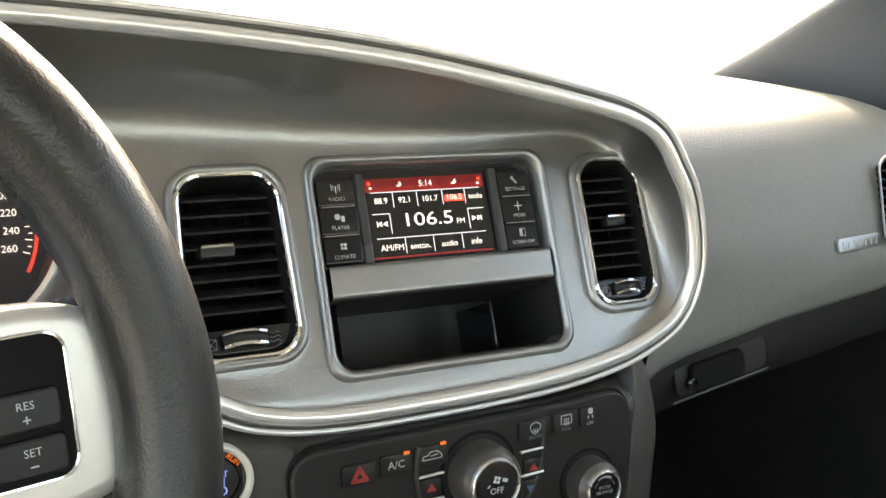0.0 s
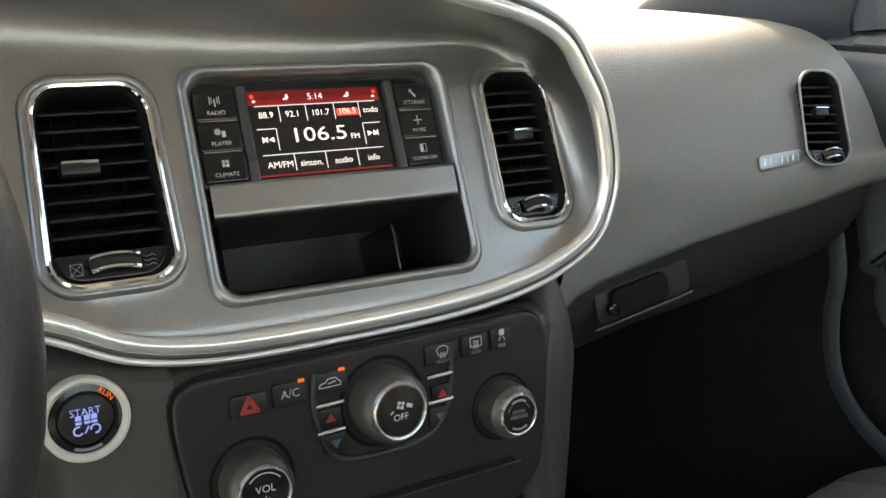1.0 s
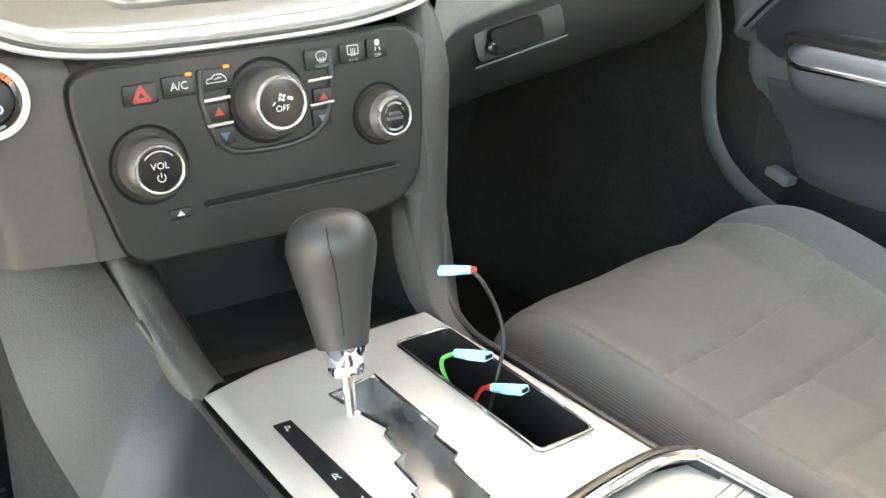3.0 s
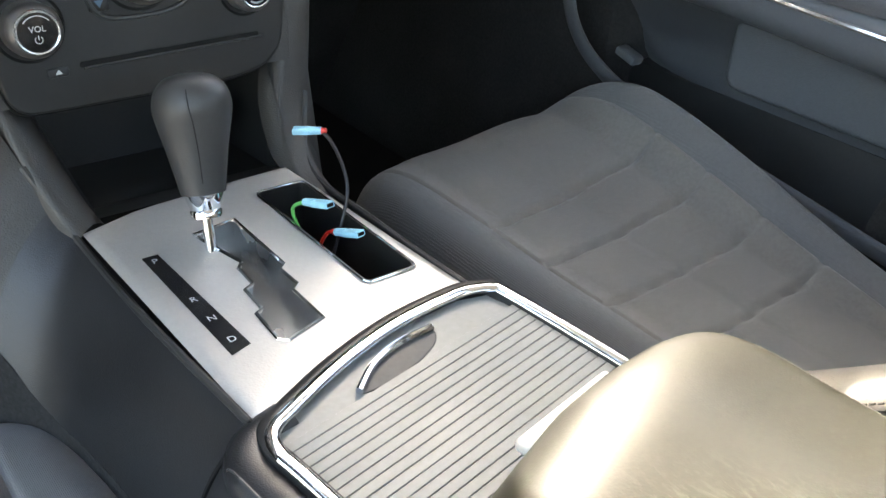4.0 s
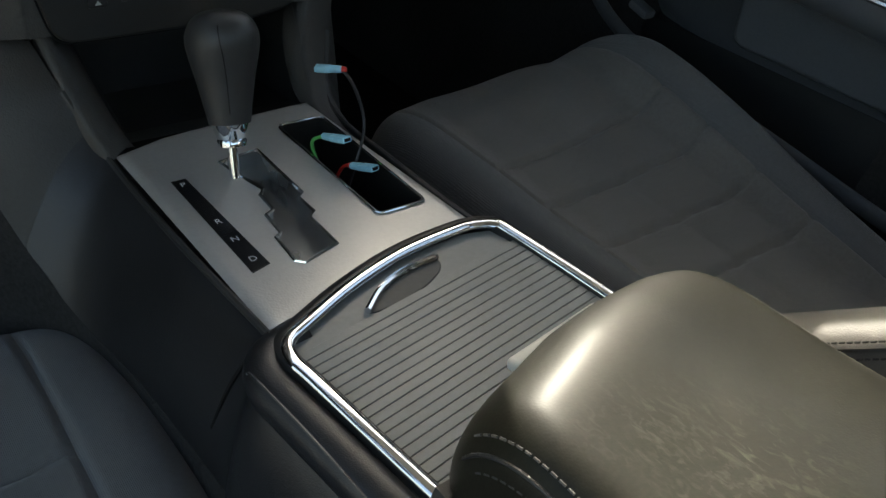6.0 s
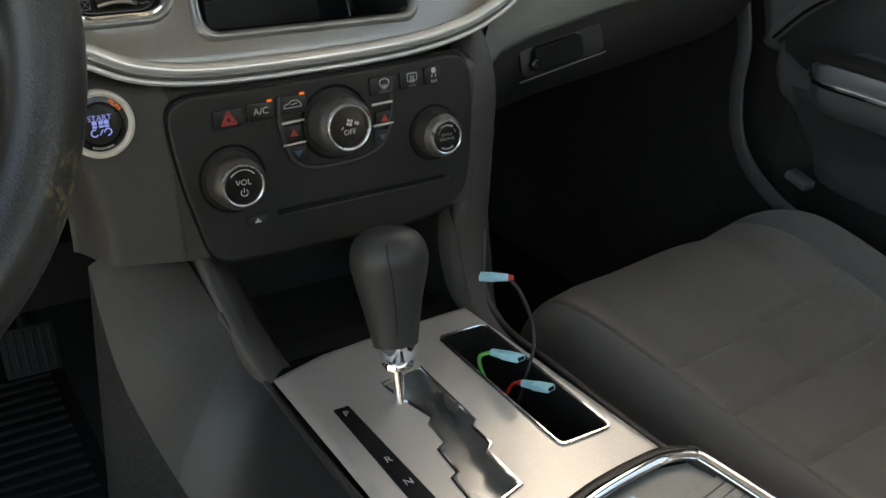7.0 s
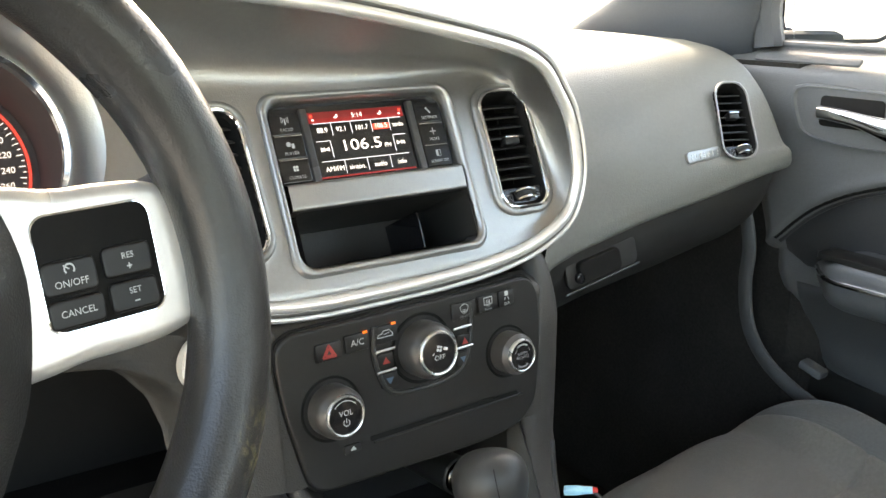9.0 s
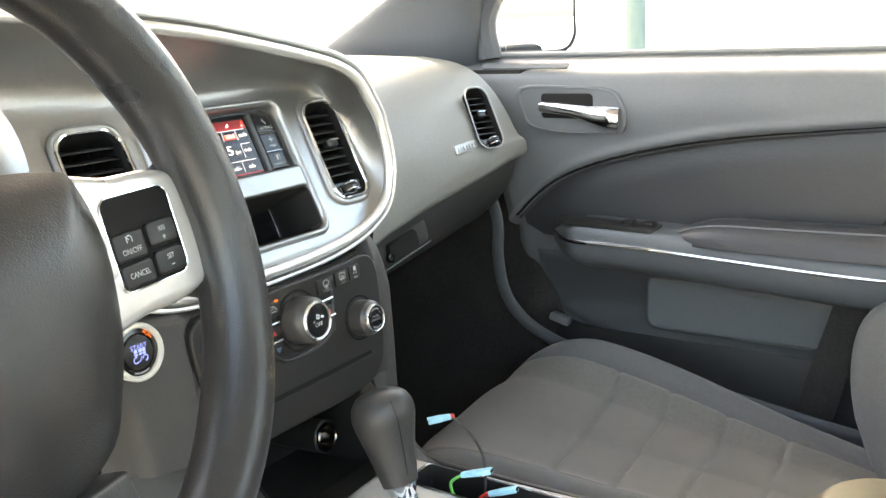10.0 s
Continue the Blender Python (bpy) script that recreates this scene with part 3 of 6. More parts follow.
def top_place(u, v):
    """The top of the panel from its front crest to the windscreen."""
    x = -0.68 + 1.33 * u
    hood = ease(0.20, 0.125, x)
    fy, fz = 0.27, 0.995 - 0.028 * ease(0.57, 0.632, x)
    fy = fy + (rim_y(1.03) + 0.004 - fy) * hood
    fz = fz + (rim_top(x) + 0.004 - fz) * hood
    y = fy + (0.86 - fy) * v
    lift = 0.021 * hood * ease(0, 0.06, v) + 0.006 * math.sin(math.pi * min(1, v * 1.2))
    z = fz + lift + (0.992 - fz) * ease(0.05, 0.75, v)
    return Vector((x, y, z))


bm = bmesh.new()
patch(bm, top_place, 90, 30)
part("top_pad", bm, VINYL, dash, "grey grained vinyl top pad", smooth=60)
# closing roll between the rim's upper right and the passenger pad
bm = bmesh.new()


def shoulder(u, v):
    z = 0.945 + 0.075 * u
    x0 = rim_right(min(z, 1.0)) if z < 0.992 else between([(0.992, 0.163), (1.007, 0.135), (1.018, 0.095), (1.021, 0.07)], z)
    a = Vector((x0, rim_y(z) + 0.004, z + 0.003))
    b = Vector((0.24 - 0.06 * u, 0.16 + 0.115 * u, 0.952 + 0.046 * u))
    p = a.lerp(b, v)
    p.z += 0.017 * math.sin(math.pi * v) ** 0.8
    return p


patch(bm, shoulder, 16, 14)
part("shoulder_pad", bm, VINYL, dash, "grey vinyl roll beside the rim", smooth=80)

# centre stack below the rim
bm = bmesh.new()


def stack_place(u, v):
    x = -0.130 + 0.282 * u
    z = 0.690 + 0.124 * v
    x *= 1 - 0.10 * (1 - v) * (1 if x > 0 else 0.3)
    y = 0.030 + 0.118 * (z - 0.78) + 0.028 * ease(0.122, 0.156, x - 0.004) + 0.022 * ease(0.90, 1.0, v) ** 2
    return Vector((x, y, z))


patch(bm, stack_place, 40, 20)
part("stack_panel", bm, VINYL_LOW, dash, "dark grained panel under the centre face", smooth=60)


def rim_skirt():
    """Dark vinyl that closes round the outside of the rim."""
    n, rings = len(RIM), []
    for off, back in ((0.0085, 0.004), (0.0120, 0.012), (0.020, 0.035), (0.022, 0.09)):
        ring = []
        for i, (x, z) in enumerate(RIM):
            px, pz = RIM[i - 1]
            qx, qz = RIM[(i + 1) % n]
            l = math.hypot(qx - px, qz - pz)
            ring.append(Vector((x + off * (qz - pz) / l, rim_y(z) + back, z - off * (qx - px) / l)))
        rings.append(ring)
    return loft(bmesh.new(), rings, caps=False)


bm = rim_skirt()
bmesh.ops.recalc_face_normals(bm, faces=bm.faces)
part("rim_skirt", bm, VINYL_LOW, dash, "dark vinyl round the outside of the rim", smooth=80)

# moulded rail from beside the climate panel down to the console
rings = []
for z, x0, y0, x1, y1 in ((0.838, 0.140, 0.060, 0.160, 0.100), (0.815, 0.136, 0.042, 0.166, 0.085), (0.780, 0.1275, 0.029, 0.168, 0.066), (0.750, 0.1245, 0.024, 0.163, 0.056), (0.710, 0.1215, 0.0195, 0.159, 0.052), (0.680, 0.114, 0.016, 0.156, 0.048),
                          (0.650, 0.108, 0.010, 0.151, 0.043), (0.625, 0.106, -0.002, 0.145, 0.032), (0.606, 0.104, -0.022, 0.136, 0.008), (0.598, 0.104, -0.050, 0.129, -0.022), (0.592, 0.106, -0.080, 0.125, -0.070)):
    a, b, c = Vector((x0, y0 + 0.003, z)), Vector((x1 - 0.003, y0 - 0.002, z)), Vector((x1, y1, z))
    rings.append([Vector((x0 - 0.004, y0 + 0.030, z))] + [a * (1 - t) ** 2 + 2 * b * t * (1 - t) + c * t * t for t in np.linspace(0, 1, 13)] + [Vector((x1 + 0.006, y1 + 0.06, z))])
bm = loft(bmesh.new(), [[p for p in r] for r in zip(*[smooth_path(col, 4) for col in zip(*rings)])], closed=False)
bmesh.ops.recalc_face_normals(bm, faces=bm.faces)
part("side_rail", bm, VINYL_LOW, dash, "grained rail from the stack down to the console", smooth=80)


def knee_edge(z):
    """Rolled edge of the knee panel beside the opening round the column."""
    return between([(0.69, -0.196), (0.715, -0.1955), (0.74, -0.198), (0.765, -0.206), (0.785, -0.222), (0.80, -0.25), (0.806, -0.29)], z)


def knee_surface(x, z):
    y = 0.0315 + 0.118 * (z - 0.78) + 0.30 * min(0.10, max(0.0, -0.128 - x))
    return Vector((x, y + 0.034 * ease(knee_edge(z) + 0.030, knee_edge(z), x) ** 2 * ease(0.815, 0.79, z), z))


def knee_upper(u, v):
    x = -0.66 + 0.535 * u
    top = between([(-0.66, 0.850), (-0.30, 0.857), (-0.225, 0.855), (-0.18, 0.839), (-0.141, 0.8215), (-0.12, 0.817)], x)
    return knee_surface(x, 0.806 + (top - 0.806) * v) + Vector((0, 0.016 * ease(0.25, 1.0, v) ** 2, 0))


def knee_lower(u, v):
    z = 0.690 + 0.116 * v
    a = knee_edge(z)
    return knee_surface(a + (-0.125 - a) * u, z)


bm = bmesh.new()
patch(bm, knee_upper, 110, 10)
patch(bm, knee_lower, 40, 24)
part("knee_panel", bm, VINYL_LOW, dash, "dark brown-grey knee panel under the wheel", smooth=60)
# near-black backing sheet paints the shade of the void round the column
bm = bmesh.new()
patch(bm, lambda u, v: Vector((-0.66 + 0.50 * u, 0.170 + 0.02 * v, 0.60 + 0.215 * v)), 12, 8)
part("column_opening_shade", bm, DEEP, dash, "near-black sheet standing for the shade in the column opening")
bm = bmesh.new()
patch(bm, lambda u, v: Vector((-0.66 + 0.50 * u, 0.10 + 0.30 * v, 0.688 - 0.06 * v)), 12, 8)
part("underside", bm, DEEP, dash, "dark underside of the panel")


# glove box under the passenger pad
def glove_place(u, v):
    x = 0.155 + 0.465 * u
    low = between([(0.135, 0.690), (0.152, 0.705), (0.166, 0.740), (0.182, 0.772), (0.205, 0.793), (0.239, 0.804), (0.33, 0.822), (0.454, 0.839), (0.538, 0.853), (0.64, 0.862)], x)
    a = 0.5 * math.pi * v
    z = low - 0.004 - 0.155 * math.sin(a)
    y = 0.106 + 0.30 * (1 - math.cos(a)) + 0.02 * v
    y += 0.05 * ease(0.03, 0.0, u) + 0.075 * ease(0.86, 1.0, u)
    return Vector((x, y, z))


bm = bmesh.new()
patch(bm, glove_place, 36, 20)
glove = part("glove_box", bm, GLOVE, dash, "grained glove box lid, its colour darkened for the shade under the pad", smooth=60)
GLV = axes((0.282, 0.1075, 0.784), (0.985, 0.0, 0.17), (-0.17, 0.12, 0.975), (0.02, -0.99, 0.12))
bm = bmesh.new()
prism(bm, GLV, rrect(0.100, 0.030, 0.008), -0.002, 0.0012, 0.0006)
part("latch_recess", bm, BLACK, glove, "latch recess")
bm = bmesh.new()
prism(bm, GLV @ Matrix.Translation((-0.008, 0, 0.002)), rrect(0.058, 0.024, 0.006), 0.0, 0.006, 0.002)
latch = part("latch", bm, DEEP, glove, "black paddle latch")
bm = bmesh.new()
lathe(bm, GLV @ Matrix.Translation((-0.036, -0.004, 0.003)), [(0.006, 0), (0.006, 0.004), (0.0045, 0.005), (0.002, 0.005)], 20)
part("key_barrel", bm, GLOSS, glove, "small key barrel")
bm = bmesh.new()
tube(bm, [GLV @ Vector((-0.055, -0.017, 0.002)), GLV @ Vector((0.05, -0.0165, 0.002))], 0.0011, 6)
part("latch_edge", bm, KNOB_SIDE, glove, "lower lip of the latch recess")

# ---- air vents ----
def air_vent(cx, cz, w, h, r, lean, pinch, slats, knob_at, label, wheel=True, m0=None, frame_w=0.0020):
    at = (on_face(cx, cz) if m0 is None else m0)
    v = thing("air_vent", at.translation, label, "air vent", group="dashboard vents")
    hh = h / 0.904 if m0 is None else h
    out = [(x * (1 + pinch * y / hh) + lean * y, y) for x, y in rrect(w, hh, r, 8)]

    def scaled(k):
        return [(x * (1 + k / (w / 2)), y * (1 + k / (hh / 2))) for x, y in out]
    bm = bmesh.new()
    tube(bm, [at @ Vector((x, y, 0.004)) for x, y in scaled(0.0006)], frame_w, 8, closed=True, up=(0, 1, 0.3))
    part("chrome_ring", bm, CHROME if m0 is None else FACE, v, "bright surround")
    if m0 is None:
        bm = bmesh.new()
        tube(bm, [at @ Vector((x, y, 0.0016)) for x, y in scaled(0.0042)], 0.0034, 10, closed=True, flat=0.9, up=(0, 1, 0.3))
        part("vent_lip", bm, FACE, v, "raised graphite lip round the vent", smooth=80)
    bm = bmesh.new()
    a0, a1, a2 = scaled(-0.001), scaled(-0.003), scaled(-0.0035)
    rings = [[at @ Vector((x, y, z)) for x, y in o] for o, z in ((a0, 0.004), (a1, 0.001), (a2, -0.012), (a2, -0.05))]
    loft(bm, rings, caps=False)
    bm.faces.new([bm.verts.new(at @ Vector((x, y, -0.05))) for x, y in a2])
    part("duct", bm, DEEP, v, "black duct")
    foot = 0.20 * hh if wheel else 0.02 * hh
    span = hh - foot - 0.010
    for k in range(slats):
        y = hh / 2 - 0.006 - span * (k + 0.5) / slats
        half = w / 2 * (1 + pinch * y / hh) - 0.0032
        near_top = max(0.0, (y - (hh / 2 - r)) / r)
        half -= r * (1 - math.sqrt(max(0.0, 1 - near_top ** 2))) * 0.9
        bm = bmesh.new()
        block(bm, at @ Matrix.Translation((lean * y, y, -0.010)) @ pose(0, 0, 0, 24), (2 * half, 0.0018, 0.017), 0.0007, 1)
        part("slat", bm, SLAT, v)
    for k in range(3):
        bm = bmesh.new()
        block(bm, at @ Matrix.Translation(((k - 1) * w * 0.27, foot / 2, -0.032)), (0.0012, span, 0.014))
        part("rear_vane", bm, DEEP, v)
    if wheel:
        y0 = -hh / 2 + foot * 0.48
        bm = bmesh.new()
        low = [(x, y) for x, y in scaled(-0.0026) if y < -hh / 2 + foot]
        top = max(p[1] for p in low)
        prism(bm, at, low, -0.012, 0.0005, 0.0015)
        part("lower_plate", bm, GLOSS, v, "gloss black plate below the slats")
        bm = bmesh.new()
        tube(bm, [at @ Vector((t * w * 0.19, y0 + 0.0015 * (1 - t * t), 0.0018 + 0.003 * (1 - t * t))) for t in np.linspace(-1, 1, 9)], 0.0046, 10, flat=0.8)
        wh = part("thumb_wheel", bm, SOFT_BLACK, v, "flow thumbwheel")
        bm = bmesh.new()
        for dy in (-0.0036, 0.0036):
            tube(bm, [at @ Vector((t * w * 0.20, y0 + dy + 0.0015 * (1 - t * t), 0.0052 + 0.003 * (1 - t * t))) for t in np.linspace(-1, 1, 9)], 0.0013, 6)
        part("wheel_edge", bm, CHROME, wh, "chrome edges of the thumbwheel")
        bm = bmesh.new()
        for q in range(3):
            tube(bm, [at @ Vector((w * 0.30 + t * 0.0035, y0 - 0.0026 + q * 0.0026 + 0.0006 * math.sin(t * 4), 0.0009)) for t in np.linspace(-1, 1, 7)], 0.0003, 5)
        part("open_mark", bm, GREY_INK, v, "open airflow mark")
        bm = bmesh.new()
        q = 0.0032
        for a, b in (((-q, -q), (q, -q)), ((q, -q), (q, q)), ((q, q), (-q, q)), ((-q, q), (-q, -q)), ((-q, -q), (q, q)), ((-q, q), (q, -q))):
            tube(bm, [at @ Vector((-w * 0.31 + a[0], y0 - 0.001 + a[1], 0.0009)), at @ Vector((-w * 0.31 + b[0], y0 - 0.001 + b[1], 0.0009))], 0.0003, 5)
        part("shut_mark", bm, GREY_INK, v, "closed airflow mark")
    kx, ky = knob_at
    bm = bmesh.new()
    block(bm, at @ Matrix.Translation((kx, ky, -0.001)), (w * 0.33, 0.0085, 0.010), 0.002)
    kn = part("direction_tab", bm, SLAT, v, "black direction tab")
    bm = bmesh.new()
    tube(bm, [at @ Vector((kx + t * w * 0.15, ky + 0.003, 0.0042)) for t in (-1, 0, 1)], 0.0013, 8)
    part("tab_edge", bm, CHROME, kn, "bright edge of the tab")
    return v


air_vent(slats=8, knob_at=(-0.010, 0.010), label="tall black air vent with chrome surround by the wheel", **LV)
air_vent(slats=8, knob_at=(0.002, 0.008), label="narrow black air vent with chrome surround beside the radio", **RV)
air_vent(0, 0, 0.044, 0.092, 0.017, 0.10, -0.1, 7, (0.0, 0.006), "narrow side air vent with bright surround near the door", True, sv, 0.0012)


# ---- radio ----
radio = thing("car_radio", on_face(0, 0.94).translation, "gloss black car radio with a lit red and white touch screen", "car radio")
RB = 0.909
bm = bmesh.new()
ring = rrect(0.176, 0.126 / 0.904, 0.014, 8)


def grown(pts, k, w, h):
    return [(x * (1 + k / (w / 2)), y * (1 + k / (h / 2))) for x, y in pts]


W, H = 0.176, 0.126 / 0.904
C = on_face(0, RB)
loft(bm, [[C @ Vector((x, y, z)) for x, y in grown(ring, k, W, H)] for k, z in ((0.0060, -0.001), (0.0045, 0.0035), (0.0022, 0.0050), (0.0, 0.0042), (-0.0022, 0.0), (-0.003, -0.012))], caps=False)
part("bezel", bm, FACE, radio, "raised graphite bezel", smooth=60)
bm = bmesh.new()
zs = 0.9375
prism(bm, on_face(0.0, zs + 0.0015), rrect(0.1715, 0.066 / 0.904, 0.012, 7), -0.03, -0.0085, 0.002)
part("fascia", bm, GLOSS, radio, "gloss black fascia")
for sx in (-1, 1):
    bm = bmesh.new()
    prism(bm, on_face(sx * 0.0515, zs + 0.0005), rrect(0.0068, 0.0565 / 0.904, 0.002, 3, 0.0), -0.009, -0.0045, 0.0015)
    part("fascia_rib", bm, RIB, radio, "satin rib beside the screen")
bm = bmesh.new()
prism(bm, on_face(-0.002, zs), rrect(0.0935, 0.0520 / 0.904, 0.0015, 3), -0.010, -0.0070)
screen = part("screen", bm, LCD, radio, "lit touch screen")
SM = on_face(-0.002, zs, -0.0066)
SW, SH = 0.0915, 0.0505 / 0.904


def scr(x, y, w=0.0):
    """A place on the screen, in fractions of its width and height from its middle."""
    return SM @ Matrix.Translation((x * SW, y * SH, w))


bm = bmesh.new()
patch(bm, lambda u, v: scr(u - 0.5, 0.5 - 0.105 * v).translation, 4, 2)
part("status_bar", bm, GLOW_RED_DIM, screen, "dark red status bar")
bm = bmesh.new()
patch(bm, lambda u, v: scr(u - 0.5, 0.395 - 0.060 * v).translation, 4, 2)
part("status_bar_foot", bm, GLOW_RED, screen, "brighter red foot of the status bar")
bm = bmesh.new()
patch(bm, lambda u, v: scr(u - 0.5, -0.5 + 0.022 * v).translation, 2, 1)
part("lower_bar", bm, GLOW_RED, screen, "thin red line along the bottom")
bm = bmesh.new()
patch(bm, lambda u, v: scr(0.145 + 0.17 * u, 0.165 + 0.085 * v, 0.0001).translation, 2, 1)
part("preset_mark", bm, GLOW_REDB, screen, "bright red mark under the chosen preset")
lettering("clock", "5:14", scr(0.0, 0.412, 0.0003), 0.0062, GLOW_WHITE, screen)
for x, wd in ((-0.385, "88.9"), (-0.19, "92.1"), (0.02, "101.7"), (0.228, "106.5"), (0.415, "todo")):
    lettering("preset", wd, scr(x, 0.215, 0.0003), 0.0058, GLOW_WHITE, screen)
lettering("frequency", "106.5", scr(-0.02, -0.045, 0.0003) @ Matrix.Diagonal((1.30, 0.95, 1, 1)), 0.0140, GLOW_WHITE, screen)
lettering("band", "FM", scr(0.255, -0.095, 0.0003), 0.0054, GLOW_WHITE, screen)
for x, wd in ((-0.345, "AM/FM"), (-0.115, "sinton."), (0.13, "audio"), (0.365, "info")):
    lettering("menu", wd, scr(x, -0.372, 0.0003), 0.0058, GLOW_WHITE, screen)


def bar(bm, m, x0, y0, x1, y1, w=0.00035):
    a, b = Vector((x0, y0, 0)), Vector((x1, y1, 0))
    t = (b - a).normalized() * w
    n = Vector((-t.y, t.x, 0))
    bm.faces.new([bm.verts.new(m @ p) for p in (a - n, b - n, b + n, a + n)])


GLOW_GREY = glowing("lit_grey_segments", (0.55, 0.6, 0.7), 0.22)
bm = bmesh.new()
Z = scr(0, 0, 0.0002)
for x in (-0.285, -0.085, 0.130, 0.325):
    bar(bm, Z, x * SW, 0.325 * SH, x * SW, 0.13 * SH)
for x in (-0.235, 0.0, 0.245):
    bar(bm, Z, x * SW, -0.25 * SH, x * SW, -0.45 * SH)
bar(bm, Z, -0.46 * SW, 0.325 * SH, 0.46 * SW, 0.325 * SH)
bar(bm, Z, -0.46 * SW, -0.25 * SH, 0.46 * SW, -0.25 * SH)
for sx in (-1, 1):
    x0, x1 = sorted((sx * 0.33 * SW, sx * 0.47 * SW))
    bar(bm, Z, x0, 0.055 * SH, x1, 0.055 * SH)
    bar(bm, Z, sx * 0.33 * SW, 0.055 * SH, sx * 0.33 * SW, -0.20 * SH)
part("screen_line", bm, GLOW_GREY, screen, "thin grey dividing lines", smooth=0)


def tri(bm, m, x, y, s, way=1, h=1.0):
    bm.faces.new([bm.verts.new(m @ Vector(p)) for p in ((x - s * way, y - s * h, 0), (x + s * way, y, 0), (x - s * way, y + s * h, 0))])


for sx in (-1, 1):
    bm = bmesh.new()
    for k in (0, 1):
        tri(bm, Z, sx * 0.400 * SW + (k - 0.5) * 0.0042, -0.07 * SH, 0.0019, sx)
    bar(bm, Z, sx * (0.385 * SW + 0.0048), -0.105 * SH, sx * (0.385 * SW + 0.0048), -0.035 * SH, 0.0004)
    part("seek_arrow", bm, GLOW_WHITE, screen, "white seek arrow", smooth=0)
    bm = bmesh.new()
    bar(bm, Z, sx * 0.465 * SW, 0.46 * SH, sx * 0.465 * SW, 0.42 * SH, 0.0012)
    part("seat_heat_mark", bm, GLOW_REDB, screen, "small bright red seat mark", smooth=0)
    bm = bmesh.new()
    bar(bm, Z, sx * 0.455 * SW, 0.37 * SH, sx * 0.455 * SW, 0.395 * SH, 0.001)
    part("seat_icon", bm, GLOW_WHITE, screen, "small white seat icon", smooth=0)
for x0 in (-0.22, 0.245):
    bm = bmesh.new()
    bar(bm, Z, x0 * SW - 0.002, 0.395 * SH, x0 * SW + 0.002, 0.415 * SH, 0.0005)
    bar(bm, Z, x0 * SW, 0.39 * SH, x0 * SW + 0.0012, 0.45 * SH, 0.0007)
    part("status_icon", bm, GLOW_WHITE, screen, "small white climate icon", smooth=0)

for sx, words in ((-1, ("RADIO", "PLAYER", "CLIMATE")), (1, ("SETTINGS", "MORE", "SCREEN OFF"))):
    for k, wd in enumerate(words):
        z = zs + 0.0178 - 0.0178 * k
        x = sx * 0.0690
        bm = bmesh.new()
        prism(bm, on_face(x, z), rrect(0.0270, 0.0166 / 0.904, 0.002, 4), -0.010, -0.0055, 0.0012)
        b = part("button", bm, GLOSS, radio, "gloss black key with white legend")
        lettering("legend", wd, on_face(x, z - 0.0042, -0.0052), 0.0038 if len(wd) < 9 else 0.0034, WHITE_INK, b)
        bm = bmesh.new()
        I = on_face(x, z + 0.0022, -0.0052)
        if wd == "RADIO":
            bar(bm, I, 0, -0.003, 0, 0.002, 0.0005)
            for s in (-1, 1):
                bar(bm, I, s * 0.0018, -0.001, s * 0.0018, 0.003, 0.0003)
                bar(bm, I, s * 0.003, -0.0015, s * 0.003, 0.0035, 0.0003)
        elif wd == "PLAYER":
            prism(bm, I @ Matrix.Translation((-0.0015, 0.0005, 0)), rrect(0.004, 0.004, 0.0018), 0, 0.0001)
            prism(bm, I @ Matrix.Translation((0.0022, -0.001, 0)), rrect(0.0025, 0.004, 0.0006), 0, 0.0001)
        elif wd == "CLIMATE":
            for q in range(4):
                a = math.pi / 4 + q * math.pi / 2
                prism(bm, I @ Matrix.Translation((0.0017 * math.cos(a), 0.0017 * math.sin(a), 0)), rrect(0.0022, 0.0022, 0.001, 3), 0, 0.0001)
        elif wd == "SETTINGS":
            bar(bm, I, 0.002, -0.003, -0.001, 0.0008, 0.0007)
            bar(bm, I, -0.001, 0.0008, -0.0026, 0.0010, 0.0006)
            bar(bm, I, -0.001, 0.0008, -0.0010, 0.0026, 0.0006)
        elif wd == "MORE":
            bar(bm, I, -0.0032, 0, 0.0032, 0, 0.0004)
            bar(bm, I, 0, -0.0032, 0, 0.0032, 0.0004)
        else:
            prism(bm, I @ Matrix.Translation((-0.0012, 0, 0)), [(-0.0012, -0.0028), (0.0012, -0.0028), (0.0012, 0.0028), (-0.0012, 0.0028)], 0, 0.0001)
            bar(bm, I, 0.0002, 0.0027, 0.0024, 0.0027, 0.0002)
            bar(bm, I, 0.0024, 0.0027, 0.0024, -0.0027, 0.0002)
            bar(bm, I, 0.0002, -0.0027, 0.0024, -0.0027, 0.0002)
        part("icon", bm, WHITE_INK, b, "white icon", smooth=0)
    for k in (0, 1):
        bm = bmesh.new()
        z = zs + 0.0089 - 0.0178 * k
        tube(bm, [on_face(sx * 0.069 - 0.012, z, -0.0055).translation, on_face(sx * 0.069 + 0.012, z, -0.0055).translation], 0.0005, 6)
        part("key_line", bm, CHROME, radio, "thin bright line between keys")

# shelf and open pocket under the screen
pocket = thing("storage_pocket", on_face(0, 0.87).translation, "open black storage pocket under the radio, empty", "storage pocket")
bm = bmesh.new()


def shelf_place(u, v):
    t = v * 3
    w = between([(0, -0.010), (0.25, 0.001), (0.5, 0.0035), (2.4, 0.0030), (2.7, 0.0015), (3, -0.012)], t)
    z = between([(0, 0.9110), (0.4, 0.9085), (2.5, 0.8905), (3, 0.8880)], t)
    return on_face(-0.084 + 0.168 * u, z, w).translation


